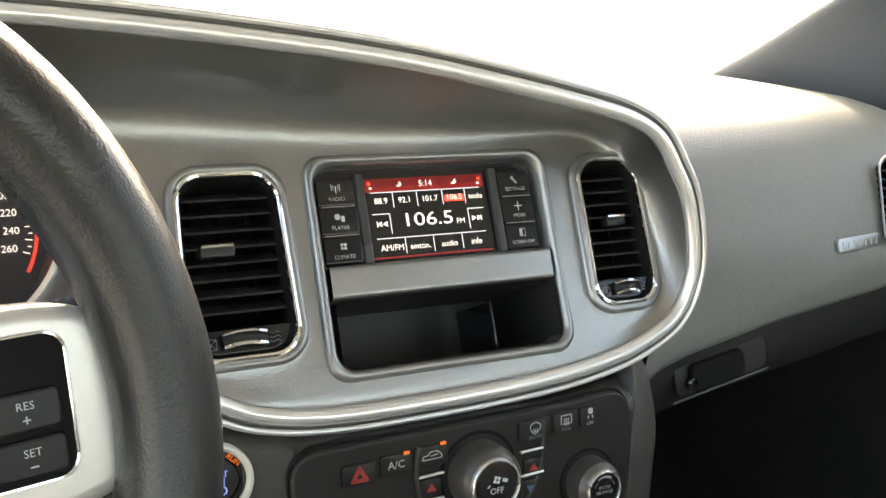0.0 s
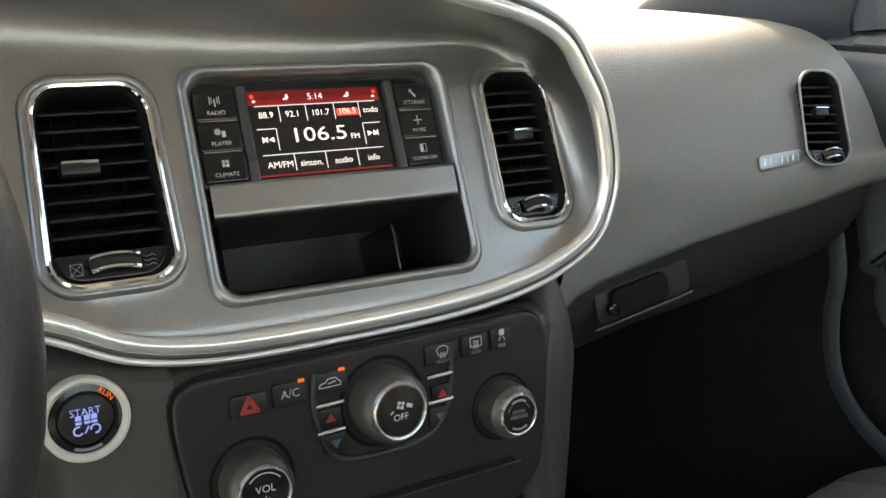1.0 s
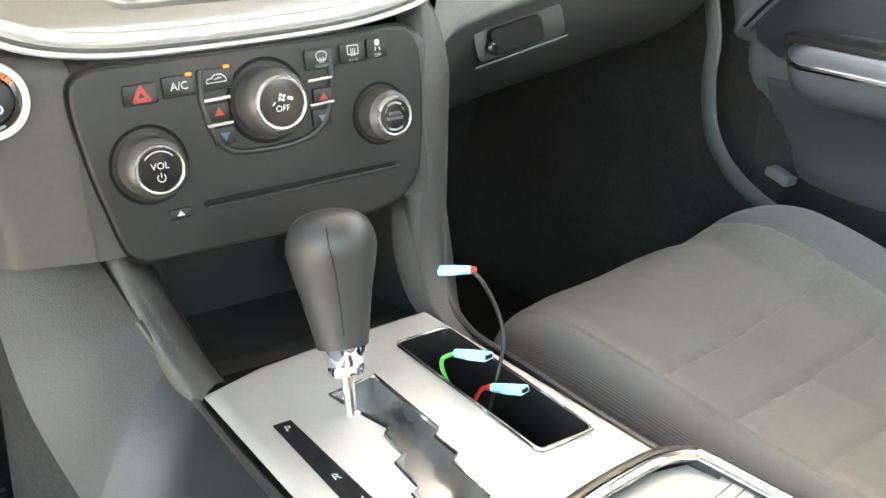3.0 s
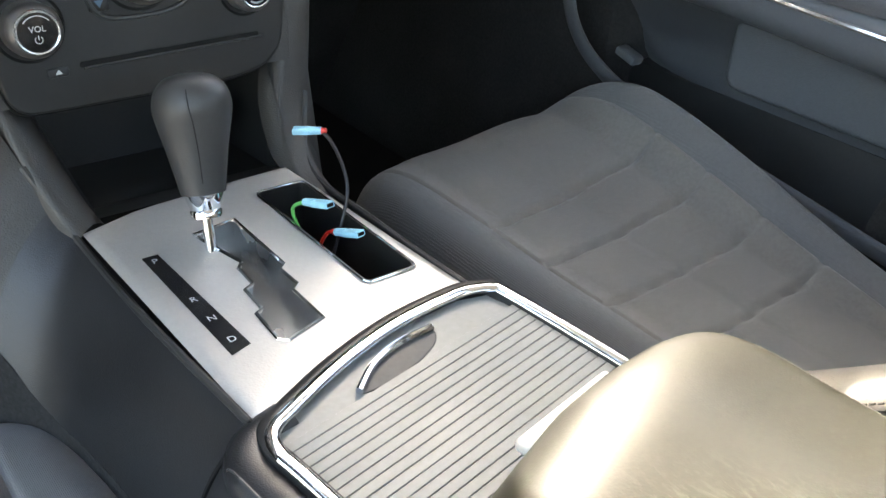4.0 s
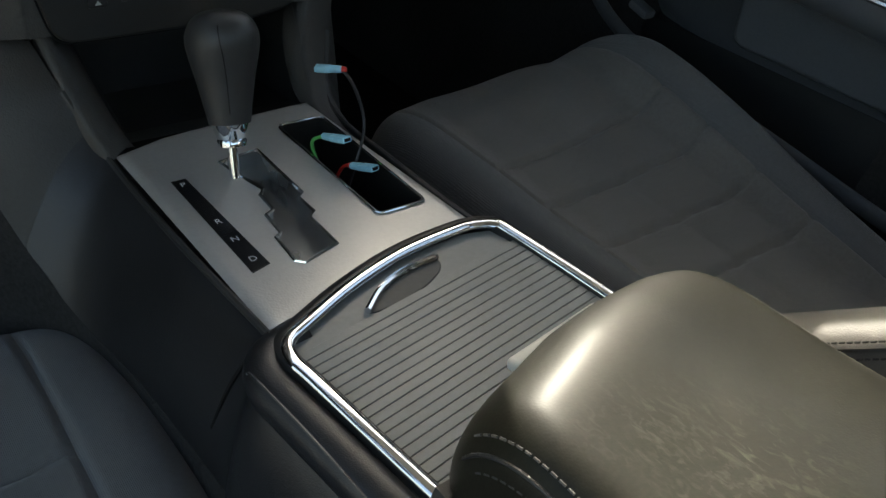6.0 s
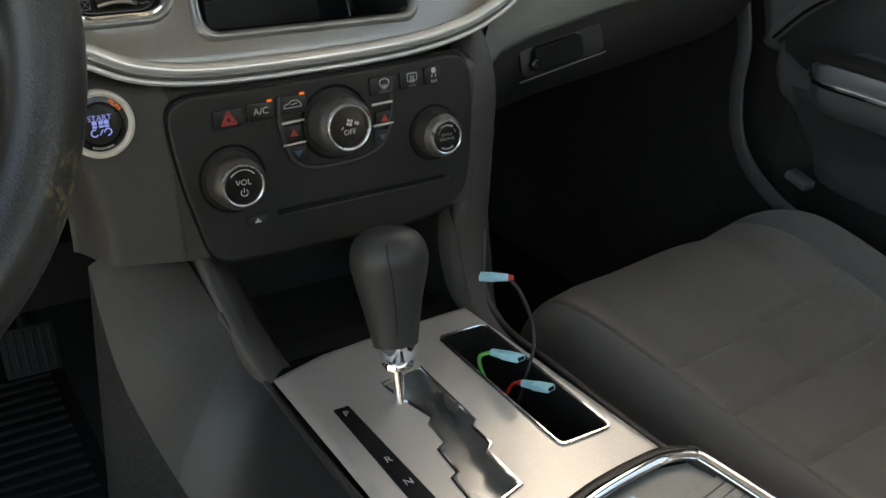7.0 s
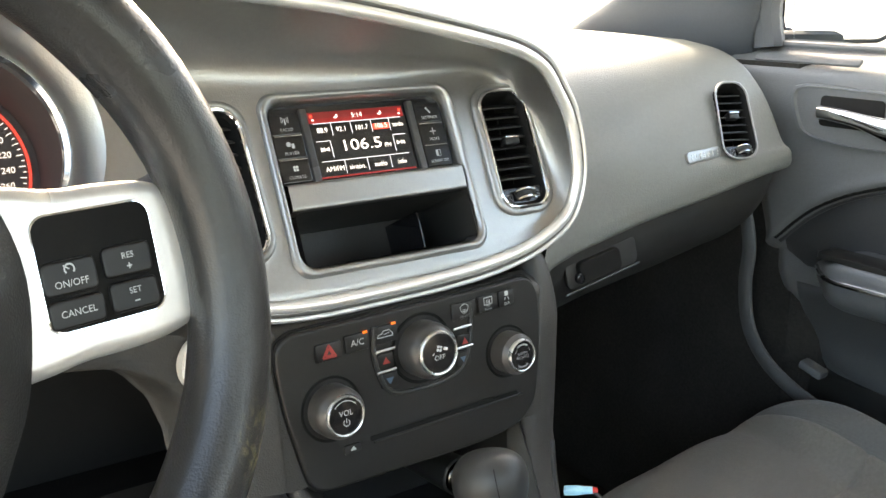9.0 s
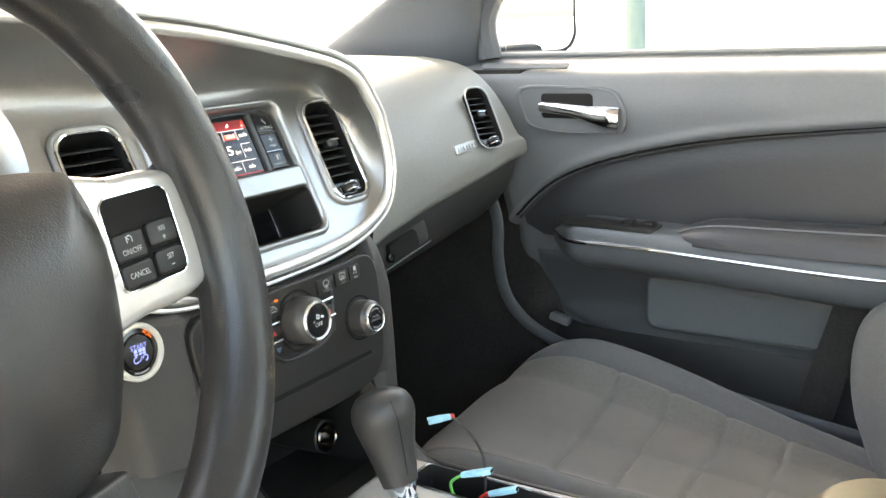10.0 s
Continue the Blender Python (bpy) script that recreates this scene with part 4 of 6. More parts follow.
patch(bm, shelf_place, 12, 24)
part("shelf", bm, FACE, pocket, "graphite shelf above the opening", smooth=60)
bm = bmesh.new()
ow, oh, oz = 0.166, 0.040 / 0.904, 0.8685
o = rrect(ow, oh, 0.006, 6)
loft(bm, [[on_face(0, oz) @ Vector((x * k, y * k2, z)) for x, y in o] for k, k2, z in ((1.0, 1.0, 0.002), (0.985, 0.97, -0.010), (0.97, 0.93, -0.09))], caps=False)
bm.faces.new([bm.verts.new(on_face(0, oz) @ Vector((x * 0.97, y * 0.93, -0.09))) for x, y in o])
part("box", bm, BLACK, pocket, "black pocket walls")
bm = bmesh.new()
block(bm, on_face(0.040, oz - 0.004, -0.045), (0.0022, 0.034, 0.055), 0.0006)
part("divider", bm, GLOSS, pocket, "thin black divider fin")


# ---- climate panel ----
clim = thing("climate_panel", (0, 0.025, 0.76), "black climate control panel with three chrome-ringed knobs", "control panel")
PAN = [(-0.1285, 0.795), (-0.1255, 0.8045), (-0.1165, 0.8100), (-0.100, 0.8115), (-0.015, 0.8130), (0.068, 0.8150), (0.104, 0.8168), (0.1175, 0.8125), (0.1245, 0.8000), (0.1255, 0.780), (0.1240, 0.752), (0.1180, 0.712), (0.1080, 0.6970), (0.092, 0.6880), (0.052, 0.6830), (-0.026, 0.6830), (-0.086, 0.6835), (-0.101, 0.6860), (-0.1085, 0.6930), (-0.1125, 0.704), (-0.1165, 0.720), (-0.1225, 0.745), (-0.1270, 0.773)]
pan = [(p.x, (p.y - 0.76) / 0.993) for p in smooth_path([(x, z, 0) for x, z in PAN[::-1]], 5, closed=True)]
bm = bmesh.new()
prism(bm, CLIM_M, pan, -0.02, 0.0020, 0.0024, 4)
part("panel", bm, SOFT_BLACK, clim, "soft black panel")


bm = bmesh.new()
tube(bm, [CLIM_M @ Vector((x * 1.006, y * 1.012, -0.0036)) for x, y in pan], 0.0014, 6, closed=True, up=(0, -1, 0.1))
part("panel_gap", bm, DEEP, clim, "dark gap round the panel")


def knob(x, z, radius, rr, depth, face_fn):
    m = on_clim(x, z, 0.003)
    bm = bmesh.new()
    lathe(bm, m, [(radius * 1.30, -0.0016), (radius * 1.26, -0.0004), (radius * 1.16, -0.0010), (radius * 1.06, -0.0016), (radius * 0.9, -0.0016)], 48, cap=False)
    part("recess", bm, DEEP, clim, "dark recess round the knob")
    bm = bmesh.new()
    lathe(bm, m, [(radius, -0.003), (radius * 0.995, depth * 0.45), (radius * 0.965, depth * 0.70), (rr * 1.16, depth - 0.0032), (rr * 1.06, depth - 0.0018)], 48)
    k = part("knob", bm, KNOB_SIDE, clim, "dark grey satin rotary knob")
    bm = bmesh.new()
    lathe(bm, m @ Matrix.Translation((0, 0, depth - 0.003)), [(rr * 1.10, 0), (rr * 1.09, 0.0020), (rr * 1.02, 0.0038), (rr * 0.95, 0.0034), (rr * 0.92, 0.001)], 48, cap=False)
    part("chrome_ring", bm, SATIN, k, "bright satin ring")
    bm = bmesh.new()
    lathe(bm, m @ Matrix.Translation((0, 0, depth - 0.002)), [(rr * 0.935, 0), (rr * 0.93, 0.0014), (rr * 0.6, 0.0018), (0.0005, 0.0019)], 40)
    part("cap", bm, GLOSS, k, "gloss black cap")
    face_fn(k, m @ Matrix.Translation((0, 0, depth + 0.0001)), rr)
    return k


def arc(bm, m, r, a0, a1, w, n=14):
    for k in range(n):
        p, q = radians(a0 + (a1 - a0) * k / n), radians(a0 + (a1 - a0) * (k + 1) / n)
        bar(bm, m, r * math.cos(p), r * math.sin(p), r * math.cos(q), r * math.sin(q), w)


def vol_face(k, m, r):
    lettering("legend", "VOL", m @ Matrix.Translation((0, 0.0022, 0)), 0.0062, WHITE_INK, k)
    bm = bmesh.new()
    arc(bm, m @ Matrix.Translation((0, -0.0052, 0)), 0.0026, 130, 410, 0.0003)
    bar(bm, m, 0, -0.0052, 0, -0.0018, 0.0003)
    arc(bm, m, r * 0.78, 40, 140, 0.0003)
    part("power_mark", bm, WHITE_INK, k, "white power mark", smooth=0)


def fan_face(k, m, r):
    lettering("legend", "OFF", m @ Matrix.Translation((0, -0.0036, 0)), 0.0058, WHITE_INK, k)
    bm = bmesh.new()
    for q in range(4):
        a = q * math.pi / 2 + 0.5
        prism(bm, m @ Matrix.Translation((0.0018 * math.cos(a), 0.0038 + 0.0018 * math.sin(a), 0)), rrect(0.0023, 0.0023, 0.001, 3), 0, 0.0001)
    bar(bm, m, 0.004, 0.0034, 0.0078, 0.0020, 0.0012)
    bar(bm, m, -0.005, 0.0010, -0.0068, -0.0008, 0.0004)
    part("fan_mark", bm, WHITE_INK, k, "white fan mark", smooth=0)


def tune_face(k, m, r):
    lettering("legend", "ENTER\nBROWSE", m @ Matrix.Translation((0, 0.0002, 0)), 0.0034, GREY_INK, k)
    bm = bmesh.new()
    arc(bm, m, r * 0.74, 55, 125, 0.0008)
    arc(bm, m, r * 0.74, 235, 305, 0.0008)
    arc(bm, m, r * 0.66, 20, 48, 0.0002)
    arc(bm, m, r * 0.66, 132, 160, 0.0002)
    part("dial_mark", bm, GREY_INK, k, "grey bars of small lettering", smooth=0)


knob(-0.0865, 0.7475, 0.0205, 0.0150, 0.0215, vol_face)
knob(-0.0005, 0.7775, 0.0230, 0.0168, 0.0240, fan_face)
knob(0.0868, 0.7560, 0.0182, 0.0130, 0.0200, tune_face)
# frame round the fan knob and its keys
bm = bmesh.new()
out = smooth_path([(-0.0440, 0.803, 0), (-0.046, 0.790, 0), (-0.044, 0.770, 0), (-0.036, 0.752, 0), (-0.020, 0.7455, 0), (0.016, 0.746, 0), (0.036, 0.753, 0), (0.046, 0.770, 0), (0.049, 0.79, 0), (0.0485, 0.806, 0)], 6)
tube(bm, [on_clim(p.x, p.y, 0.0028).translation for p in out], 0.0021, 8)
part("key_surround", bm, BLACK, clim, "raised line round the fan keys")


def key(x, z, w, h, label, fn=None, material=SOFT_BLACK, tilt=1.2):
    bm = bmesh.new()
    m = on_clim(x, z, 0.003) @ pose(0, 0, 0, 0, 0, tilt)
    prism(bm, m, rrect(w, h, 0.0015, 3), -0.002, 0.0012, 0.0008)
    k = part("button", bm, material, clim, label)
    if fn:
        fn(k, m @ Matrix.Translation((0, 0, 0.0014)))
    return k


def mark(k, m, paint, label, draw, material=WHITE_INK):
    bm = bmesh.new()
    draw(bm, m)
    part("mark", bm, material, k, label, smooth=0)


def warn(bm, m):
    for s in (0.0066, 0.0038):
        pts = [(s * math.cos(radians(a)), s * math.sin(radians(a)) - 0.001) for a in (90, 210, 330)]
        for a, b in zip(pts, pts[1:] + pts[:1]):
            bar(bm, m, *a, *b, 0.0007)


key(-0.0855, 0.7925, 0.0225, 0.0135, "black hazard key with red triangle", lambda k, m: mark(k, m, 0, "red warning triangle", warn, RED_INK))
key(-0.0605, 0.7945, 0.0215, 0.0140, "black key lettered A/C", lambda k, m: lettering("legend", "A/C", m, 0.0072, WHITE_INK, k))


def car_mark(bm, m):
    for a, b in (((-0.007, -0.002), (0.007, -0.002)), ((-0.007, -0.002), (-0.006, 0.0005)), ((-0.006, 0.0005), (-0.003, 0.0008)), ((-0.003, 0.0008), (-0.001, 0.003)), ((-0.001, 0.003), (0.004, 0.003)), ((0.004, 0.003), (0.007, 0.0)), ((0.007, 0), (0.007, -0.002)), ((-0.001, 0.0), (0.004, 0.001))):
        bar(bm, m, *a, *b, 0.0003)


def defrost(bm, m):
    arc(bm, m @ Matrix.Translation((0, -0.002, 0)), 0.0052, 35, 145, 0.0003)
    for a, b in (((-0.0043, 0.001), (-0.003, -0.003)), ((0.0043, 0.001), (0.003, -0.003)), ((-0.003, -0.003), (0.003, -0.003)), ((-0.0015, -0.001), (-0.0015, -0.005)), ((0, -0.001), (0, -0.005)), ((0.0015, -0.001), (0.0015, -0.005))):
        bar(bm, m, *a, *b, 0.0003)


def rear(bm, m):
    for a, b in (((-0.0042, 0.003), (0.0042, 0.003)), ((0.0042, 0.003), (0.0042, -0.003)), ((0.0042, -0.003), (-0.0042, -0.003)), ((-0.0042, -0.003), (-0.0042, 0.003)), ((-0.0015, 0.001), (-0.0015, -0.0045)), ((0, 0.001), (0, -0.0045)), ((0.0015, 0.001), (0.0015, -0.0045))):
        bar(bm, m, *a, *b, 0.0003)


def skid(bm, m):
    prism(bm, m @ Matrix.Translation((0, 0.002, 0)), rrect(0.0038, 0.0042, 0.001, 3), 0, 0.0001)
    for s in (-1, 1):
        bar(bm, m, s * 0.0012, -0.001, s * 0.0022, -0.0035, 0.0004)


key(-0.0355, 0.7960, 0.0240, 0.0140, "black key with recirculation mark", lambda k, m: mark(k, m, 0, "white car outline", car_mark))
key(0.0425, 0.8005, 0.0250, 0.0140, "black front demist key", lambda k, m: (mark(k, m @ Matrix.Translation((0, 0.002, 0)), 0, "white screen outline", defrost), lettering("legend", "FRONT", m @ Matrix.Translation((0, -0.0050, 0)), 0.0032, GREY_INK, k)))
key(0.0675, 0.8020, 0.0205, 0.0140, "black rear demist key", lambda k, m: (mark(k, m @ Matrix.Translation((0, 0.002, 0)), 0, "white window outline", rear), lettering("legend", "REAR", m @ Matrix.Translation((0, -0.0050, 0)), 0.0032, GREY_INK, k)))
key(0.0875, 0.8030, 0.0165, 0.0140, "black traction control key", lambda k, m: (mark(k, m @ Matrix.Translation((0, 0.002, 0)), 0, "white skidding car", skid), lettering("legend", "OFF", m @ Matrix.Translation((0, -0.0050, 0)), 0.0034, WHITE_INK, k)))
for sx, x in ((-1, -0.0355), (1, 0.0405)):
    for z, ink, up in ((0.7745, RED_INK, 1), (0.7585 if sx < 0 else 0.7600, BLUE_INK, -1)):
        def arrow(bm, m, up=up):
            bm.faces.new([bm.verts.new(m @ Vector(p)) for p in ((-0.0036, -0.0022 * up, 0), (0.0036, -0.0022 * up, 0), (0, 0.0034 * up, 0))][::up])
        key(x + 0.003 * (0.77 - z) / 0.02 * (-sx), z, 0.0150, 0.0125, "black temperature key with arrow", lambda k, m, ink=ink, arrow=arrow: mark(k, m, 0, "coloured arrow", arrow, ink))
    for z in (0.7830, 0.7662):
        bm = bmesh.new()
        q = 0.0035 if sx > 0 else 0.0
        tube(bm, [on_clim(x - 0.0098 * 1, z + q, 0.0042).translation, on_clim(x + 0.0082, z + q + 0.0008, 0.0042).translation], 0.0011, 6)
        part("key_line", bm, BRIGHT, clim, "thin bright line by the temperature keys")
for x, z in ((-0.0535, 0.8015), (-0.0275, 0.8035)):
    bm = bmesh.new()
    block(bm, on_clim(x, z, 0.0046), (0.0040, 0.0020, 0.0004))
    part("indicator_lamp", bm, GLOW_ORANGE, clim, "small lit orange lamp")
# disc slot and eject key
bm = bmesh.new()
prism(bm, on_clim(0.020, 0.7165, 0.0031) @ pose(0, 0, 0, 0, 0, 0.8), rrect(0.150, 0.0046, 0.0020, 4), 0, 0.0004)
part("disc_slot", bm, DEEP, clim, "dark disc slot")
bm = bmesh.new()
tube(bm, [on_clim(-0.052, 0.7125, 0.003).translation, on_clim(0.100, 0.7155, 0.003).translation], 0.0013, 8)
part("slot_lip", bm, SOFT_BLACK, clim, "lower lip of the slot")
key(-0.0715, 0.7125, 0.0155, 0.0070, "small eject key", lambda k, m: mark(k, m, 0, "white eject mark", lambda bm, m: (bm.faces.new([bm.verts.new(m @ Vector(p)) for p in ((-0.0028, -0.0012, 0), (0.0028, -0.0012, 0), (0, 0.0024, 0))]))))

# ---- start button ----
start = thing("start_button", (-0.172, 0.044, 0.797), "round start button with cream ring and blue lit lettering", "button")
ST = axes((-0.172, 0.044, 0.797), (1, 0, 0), (0, 0.13, 0.99), (0, -0.99, 0.13))
bm = bmesh.new()
lathe(bm, ST, [(0.0235, -0.004), (0.0240, 0.004), (0.0232, 0.0062), (0.0215, 0.0066), (0.0195, 0.0045), (0.019, -0.002)], 56, cap=False)
part("ring", bm, CREAM, start, "cream satin ring")
bm = bmesh.new()
lathe(bm, ST, [(0.0195, -0.002), (0.0193, 0.0022), (0.0155, 0.0028), (0.0148, 0.0012), (0.001, 0.0010)], 48)
part("collar", bm, GLOSS, start, "gloss black collar")
bm = bmesh.new()
lathe(bm, ST, [(0.0142, 0.000), (0.0140, 0.0036), (0.0120, 0.0044), (0.0005, 0.0046)], 44)
cap = part("cap", bm, SOFT_BLACK, start, "black push cap")
SB = ST @ Matrix.Translation((0, 0, 0.0049))
lettering("legend", "START", SB @ Matrix.Translation((0, 0.0045, 0)), 0.0056, GLOW_BLUE, cap)
bm = bmesh.new()
for y in (0.0008, -0.0014, 0.0020):
    for x in (-0.004, 0.0005, 0.0042):
        bar(bm, SB, x - 0.0016, y, x + 0.0016, y, 0.0008)
arc(bm, SB @ Matrix.Translation((-0.0045, -0.0056, 0)), 0.0024, 60, 330, 0.0005)
arc(bm, SB @ Matrix.Translation((0.0045, -0.0056, 0)), 0.0024, -100, 190, 0.0005)
bar(bm, SB, -0.0012, -0.0075, 0.0012, -0.0035, 0.0004)
part("engine_mark", bm, GLOW_BLUE, cap, "blue lit engine marks", smooth=0)
lettering("legend", "RUN", ST @ Matrix.Translation((0.0118, 0.0122, 0.0032)) @ pose(0, 0, 0, 0, 0, -45), 0.0048, GLOW_ORANGE, start, "orange lit word")
bm = bmesh.new()
arc(bm, ST @ Matrix.Translation((0, 0, 0.0030)), 0.0172, 245, 295, 0.0009)
part("lower_legend", bm, GREY_INK, start, "grey bar of small lettering", smooth=0)

# badge on the passenger pad
bm = bmesh.new()
BG = axes((0.432, 0.1085, 0.8815), (0.993, 0.05, 0.035), (-0.05, 0.36, 0.93), (0.03, -0.93, 0.36))
prism(bm, BG, rrect(0.058, 0.013, 0.004, 4, 0.15), -0.006, 0.0016, 0.0008)
badge = solo("badge", bm, FACE, BG.translation, "small chrome script badge on the passenger pad", "badge")
bm = bmesh.new()
for k in range(7):
    x = -0.0235 + 0.0075 * k
    bar(bm, BG @ Matrix.Translation((0, 0, 0.0019)), x, -0.0030, x + 0.001, 0.0028, 0.0011)
part("script_bar", bm, SATIN, badge, "bright bars of script", smooth=0)


# ---- instrument cluster ----
cluster = thing("instrument_cluster", (-0.41, 0.14, 0.93), "round dials in silver-edged tubes behind the wheel", "instrument cluster")
for gx, speed in ((-0.314, True), (-0.506, False)):
    DI = axes((gx, 0.172, 0.930), (1, 0, 0), (0, 0.35, 0.937), (0, -0.937, 0.35))
    bm = bmesh.new()
    lathe(bm, DI, [(0.092, 0.098), (0.084, 0.090), (0.078, 0.076), (0.076, 0.071)], 56, cap=False)
    part("tube_mouth", bm, FACE, cluster, "silver flared mouth of a dial tube", smooth=60)
    bm = bmesh.new()
    lathe(bm, DI, [(0.0765, 0.066), (0.0770, 0.071), (0.0745, 0.0735), (0.0715, 0.071), (0.0712, 0.064)], 56, cap=False)
    part("chrome_ring", bm, CHROME, cluster, "chrome ring of a dial")
    bm = bmesh.new()
    lathe(bm, DI, [(0.072, 0.066), (0.069, 0.0), (0.0005, 0.0)], 48, cap=False)
    dial = part("dial", bm, GAUGE, cluster, "dark dial with lit red scale")
    bm = bmesh.new()
    arc(bm, DI @ Matrix.Translation((0, 0, 0.001)), 0.0625, -28, 208, 0.0012, 50)
    part("red_scale", bm, GLOW_GAUGE, dial, "red lit scale line", smooth=0)
    bm = bmesh.new()
    for k in range(53):
        a = radians(-17 + 4.2 * k)
        r0 = 0.0575 if k % 2 else 0.0555
        bar(bm, DI @ Matrix.Translation((0, 0, 0.0012)), r0 * math.cos(a), r0 * math.sin(a), 0.060 * math.cos(a), 0.060 * math.sin(a), 0.0003)
    part("scale_tick", bm, GLOW_DIAL, dial, "fine white scale ticks", smooth=0)["kind"] = "stuff"
    if speed:
        for k in range(14):
            a = radians(-17 + 14 * k)
            lettering("figure", str(260 - 20 * k), DI @ Matrix.Translation((0.0475 * math.cos(a), 0.0475 * math.sin(a), 0.0015)), 0.0066, GLOW_DIAL, dial)
    bm = bmesh.new()
    lathe(bm, DI, [(0.013, 0.0), (0.0125, 0.012), (0.010, 0.014), (0.0005, 0.0145)], 28)
    hubcap = part("needle_hub", bm, GLOSS, cluster, "dark needle hub")
    bm = bmesh.new()
    a = radians(207)
    bar(bm, DI @ Matrix.Translation((0, 0, 0.010)), 0, 0, 0.052 * math.cos(a), 0.052 * math.sin(a), 0.0011)
    part("needle", bm, GLOW_REDB, hubcap, "thin red needle", smooth=0)

# ---- steering wheel ----
SWM = axes((-0.404, -0.168, 0.926), (0.974, 0.225, 0), (-0.0545, 0.2357, 0.970), (0.218, -0.945, 0.242))
SPM = SWM @ Matrix.Translation((-0.0065, 0, -0.012))
wheel = thing("steering_wheel", SWM.translation, "black leather steering wheel with satin silver spokes", "steering wheel")
bm = bmesh.new()
pts, rad = [], []
for k in range(96):
    a = 2 * math.pi * k / 96
    pts.append(SWM @ Vector((0.1785 * math.cos(a), 0.1785 * math.sin(a), 0)))
    grip = math.exp(-((abs(math.degrees(a) % 180 - 90) - 52) / 14) ** 2)
    rad.append(0.0205 + 0.0012 * grip)
tube(bm, pts, rad, 18, closed=True, flat=1.08, up=(0.218, -0.945, 0.242))
part("rim", bm, WHEEL_LEATHER, wheel, "grained black leather rim", smooth=70)


def dome(bm, m, outline, z0, z1, n=6, power=2.2, shrink=0.0):
    """A padded cap over an outline, highest in its middle."""
    cx, cy = sum(p[0] for p in outline) / len(outline), sum(p[1] for p in outline) / len(outline)
    rings = [[m @ Vector((x, y, z0 - 0.02)) for x, y in outline]]
    for k in range(n):
        t = (k / n)
        s = 1 - t
        z = z0 + (z1 - z0) * (1 - s ** power)
        rings.append([m @ Vector((cx + (x - cx) * s, cy + (y - cy) * s, z)) for x, y in outline])
    return loft(bm, rings)


hub = [(p.x, p.y) for p in smooth_path([(0.070, 0.047, 0), (0.078, 0.01, 0), (0.070, -0.035, 0), (0.056, -0.064, 0), (0.038, -0.088, 0), (0.0, -0.100, 0), (-0.038, -0.088, 0), (-0.056, -0.064, 0), (-0.070, -0.035, 0), (-0.080, 0.01, 0), (-0.070, 0.047, 0), (-0.055, 0.056, 0), (0, 0.060, 0), (0.055, 0.056, 0)][::-1], 4, closed=True)]
bm = bmesh.new()
dome(bm, SWM, hub, 0.000, 0.022, 8, 3.0)
bmesh.ops.recalc_face_normals(bm, faces=bm.faces)
pad_w = part("airbag_cover", bm, WHEEL_LEATHER, wheel, "grained black airbag cover", smooth=50)
for sx in (1, -1):
    def fl(pts):
        q = [(x * sx, y) for x, y in pts]
        return q if sx > 0 else q[::-1]
    sil = [(p.x, p.y) for p in smooth_path([(0.065, -0.030, 0), (0.112, -0.034, 0), (0.151, -0.033, 0), (0.174, -0.024, 0), (0.1810, -0.006, 0), (0.177, 0.018, 0), (0.168, 0.036, 0), (0.151, 0.045, 0), (0.110, 0.047, 0), (0.065, 0.047, 0)], 5, closed=True)]
    bm = bmesh.new()
    prism(bm, SPM, fl(sil), -0.012, 0.008, 0.006, 4)
    spoke = part("spoke", bm, SPOKE, wheel, "satin champagne silver spoke", smooth=50)
    pod = fl([(0.1215 + x, 0.0085 + y) for x, y in rrect(0.060, 0.054, 0.008, 5)])
    bm = bmesh.new()
    prism(bm, SPM, pod, 0.004, 0.0085, 0.001)
    sw = part("switch_pod", bm, DEEP, spoke, "black switch pod")
    bm = bmesh.new()
    tube(bm, [SPM @ Vector((x, y, 0.0080)) for x, y in pod], 0.0008, 6, closed=True, up=(0, -0.9, 0.3))
    part("pod_rim", bm, CHROME, spoke, "thin bright rim of the pod")
    if sx > 0:
        for x, y, w, h, wd, sz in ((0.1050, 0.0065, 0.0265, 0.0160, "ON/OFF", 0.0046), (0.1345, 0.0085, 0.0255, 0.0150, "RES", 0.0042), (0.1055, -0.0100, 0.0270, 0.0135, "CANCEL", 0.0046), (0.1350, -0.0085, 0.0255, 0.0145, "SET", 0.0042)):
            bm = bmesh.new()
            prism(bm, SPM @ Matrix.Translation((x, y, 0.008)), rrect(w, h, 0.003, 4), 0, 0.0026, 0.0012)
            b = part("button", bm, KEY_BLACK, spoke, "black rubber key with white legend")
            lettering("legend", wd, SPM @ Matrix.Translation((x, y - (0.003 if wd == "ON/OFF" else -0.002 if wd in ("RES", "SET") else 0), 0.0108)), sz, WHITE_INK, wheel)
            bm = bmesh.new()
            I = SPM @ Matrix.Translation((x, y, 0.0108))
            if wd == "ON/OFF":
                arc(bm, I @ Matrix.Translation((0, 0.0035, 0)), 0.0024, -40, 220, 0.0004)
                bar(bm, I, 0, 0.0035, -0.0028, 0.0056, 0.0003)
            elif wd == "RES":
                bar(bm, I, -0.0014, -0.003, 0.0014, -0.003, 0.0003)
                bar(bm, I, 0, -0.0044, 0, -0.0016, 0.0003)
            elif wd == "SET":
                bar(bm, I, -0.0014, -0.003, 0.0014, -0.003, 0.0003)
            if bm.verts:
                part("mark", bm, WHITE_INK, b, "white mark", smooth=0)
            else:
                bm.free()
    # leather bridge between spoke and rim
    bm = bmesh.new()
    rings = []
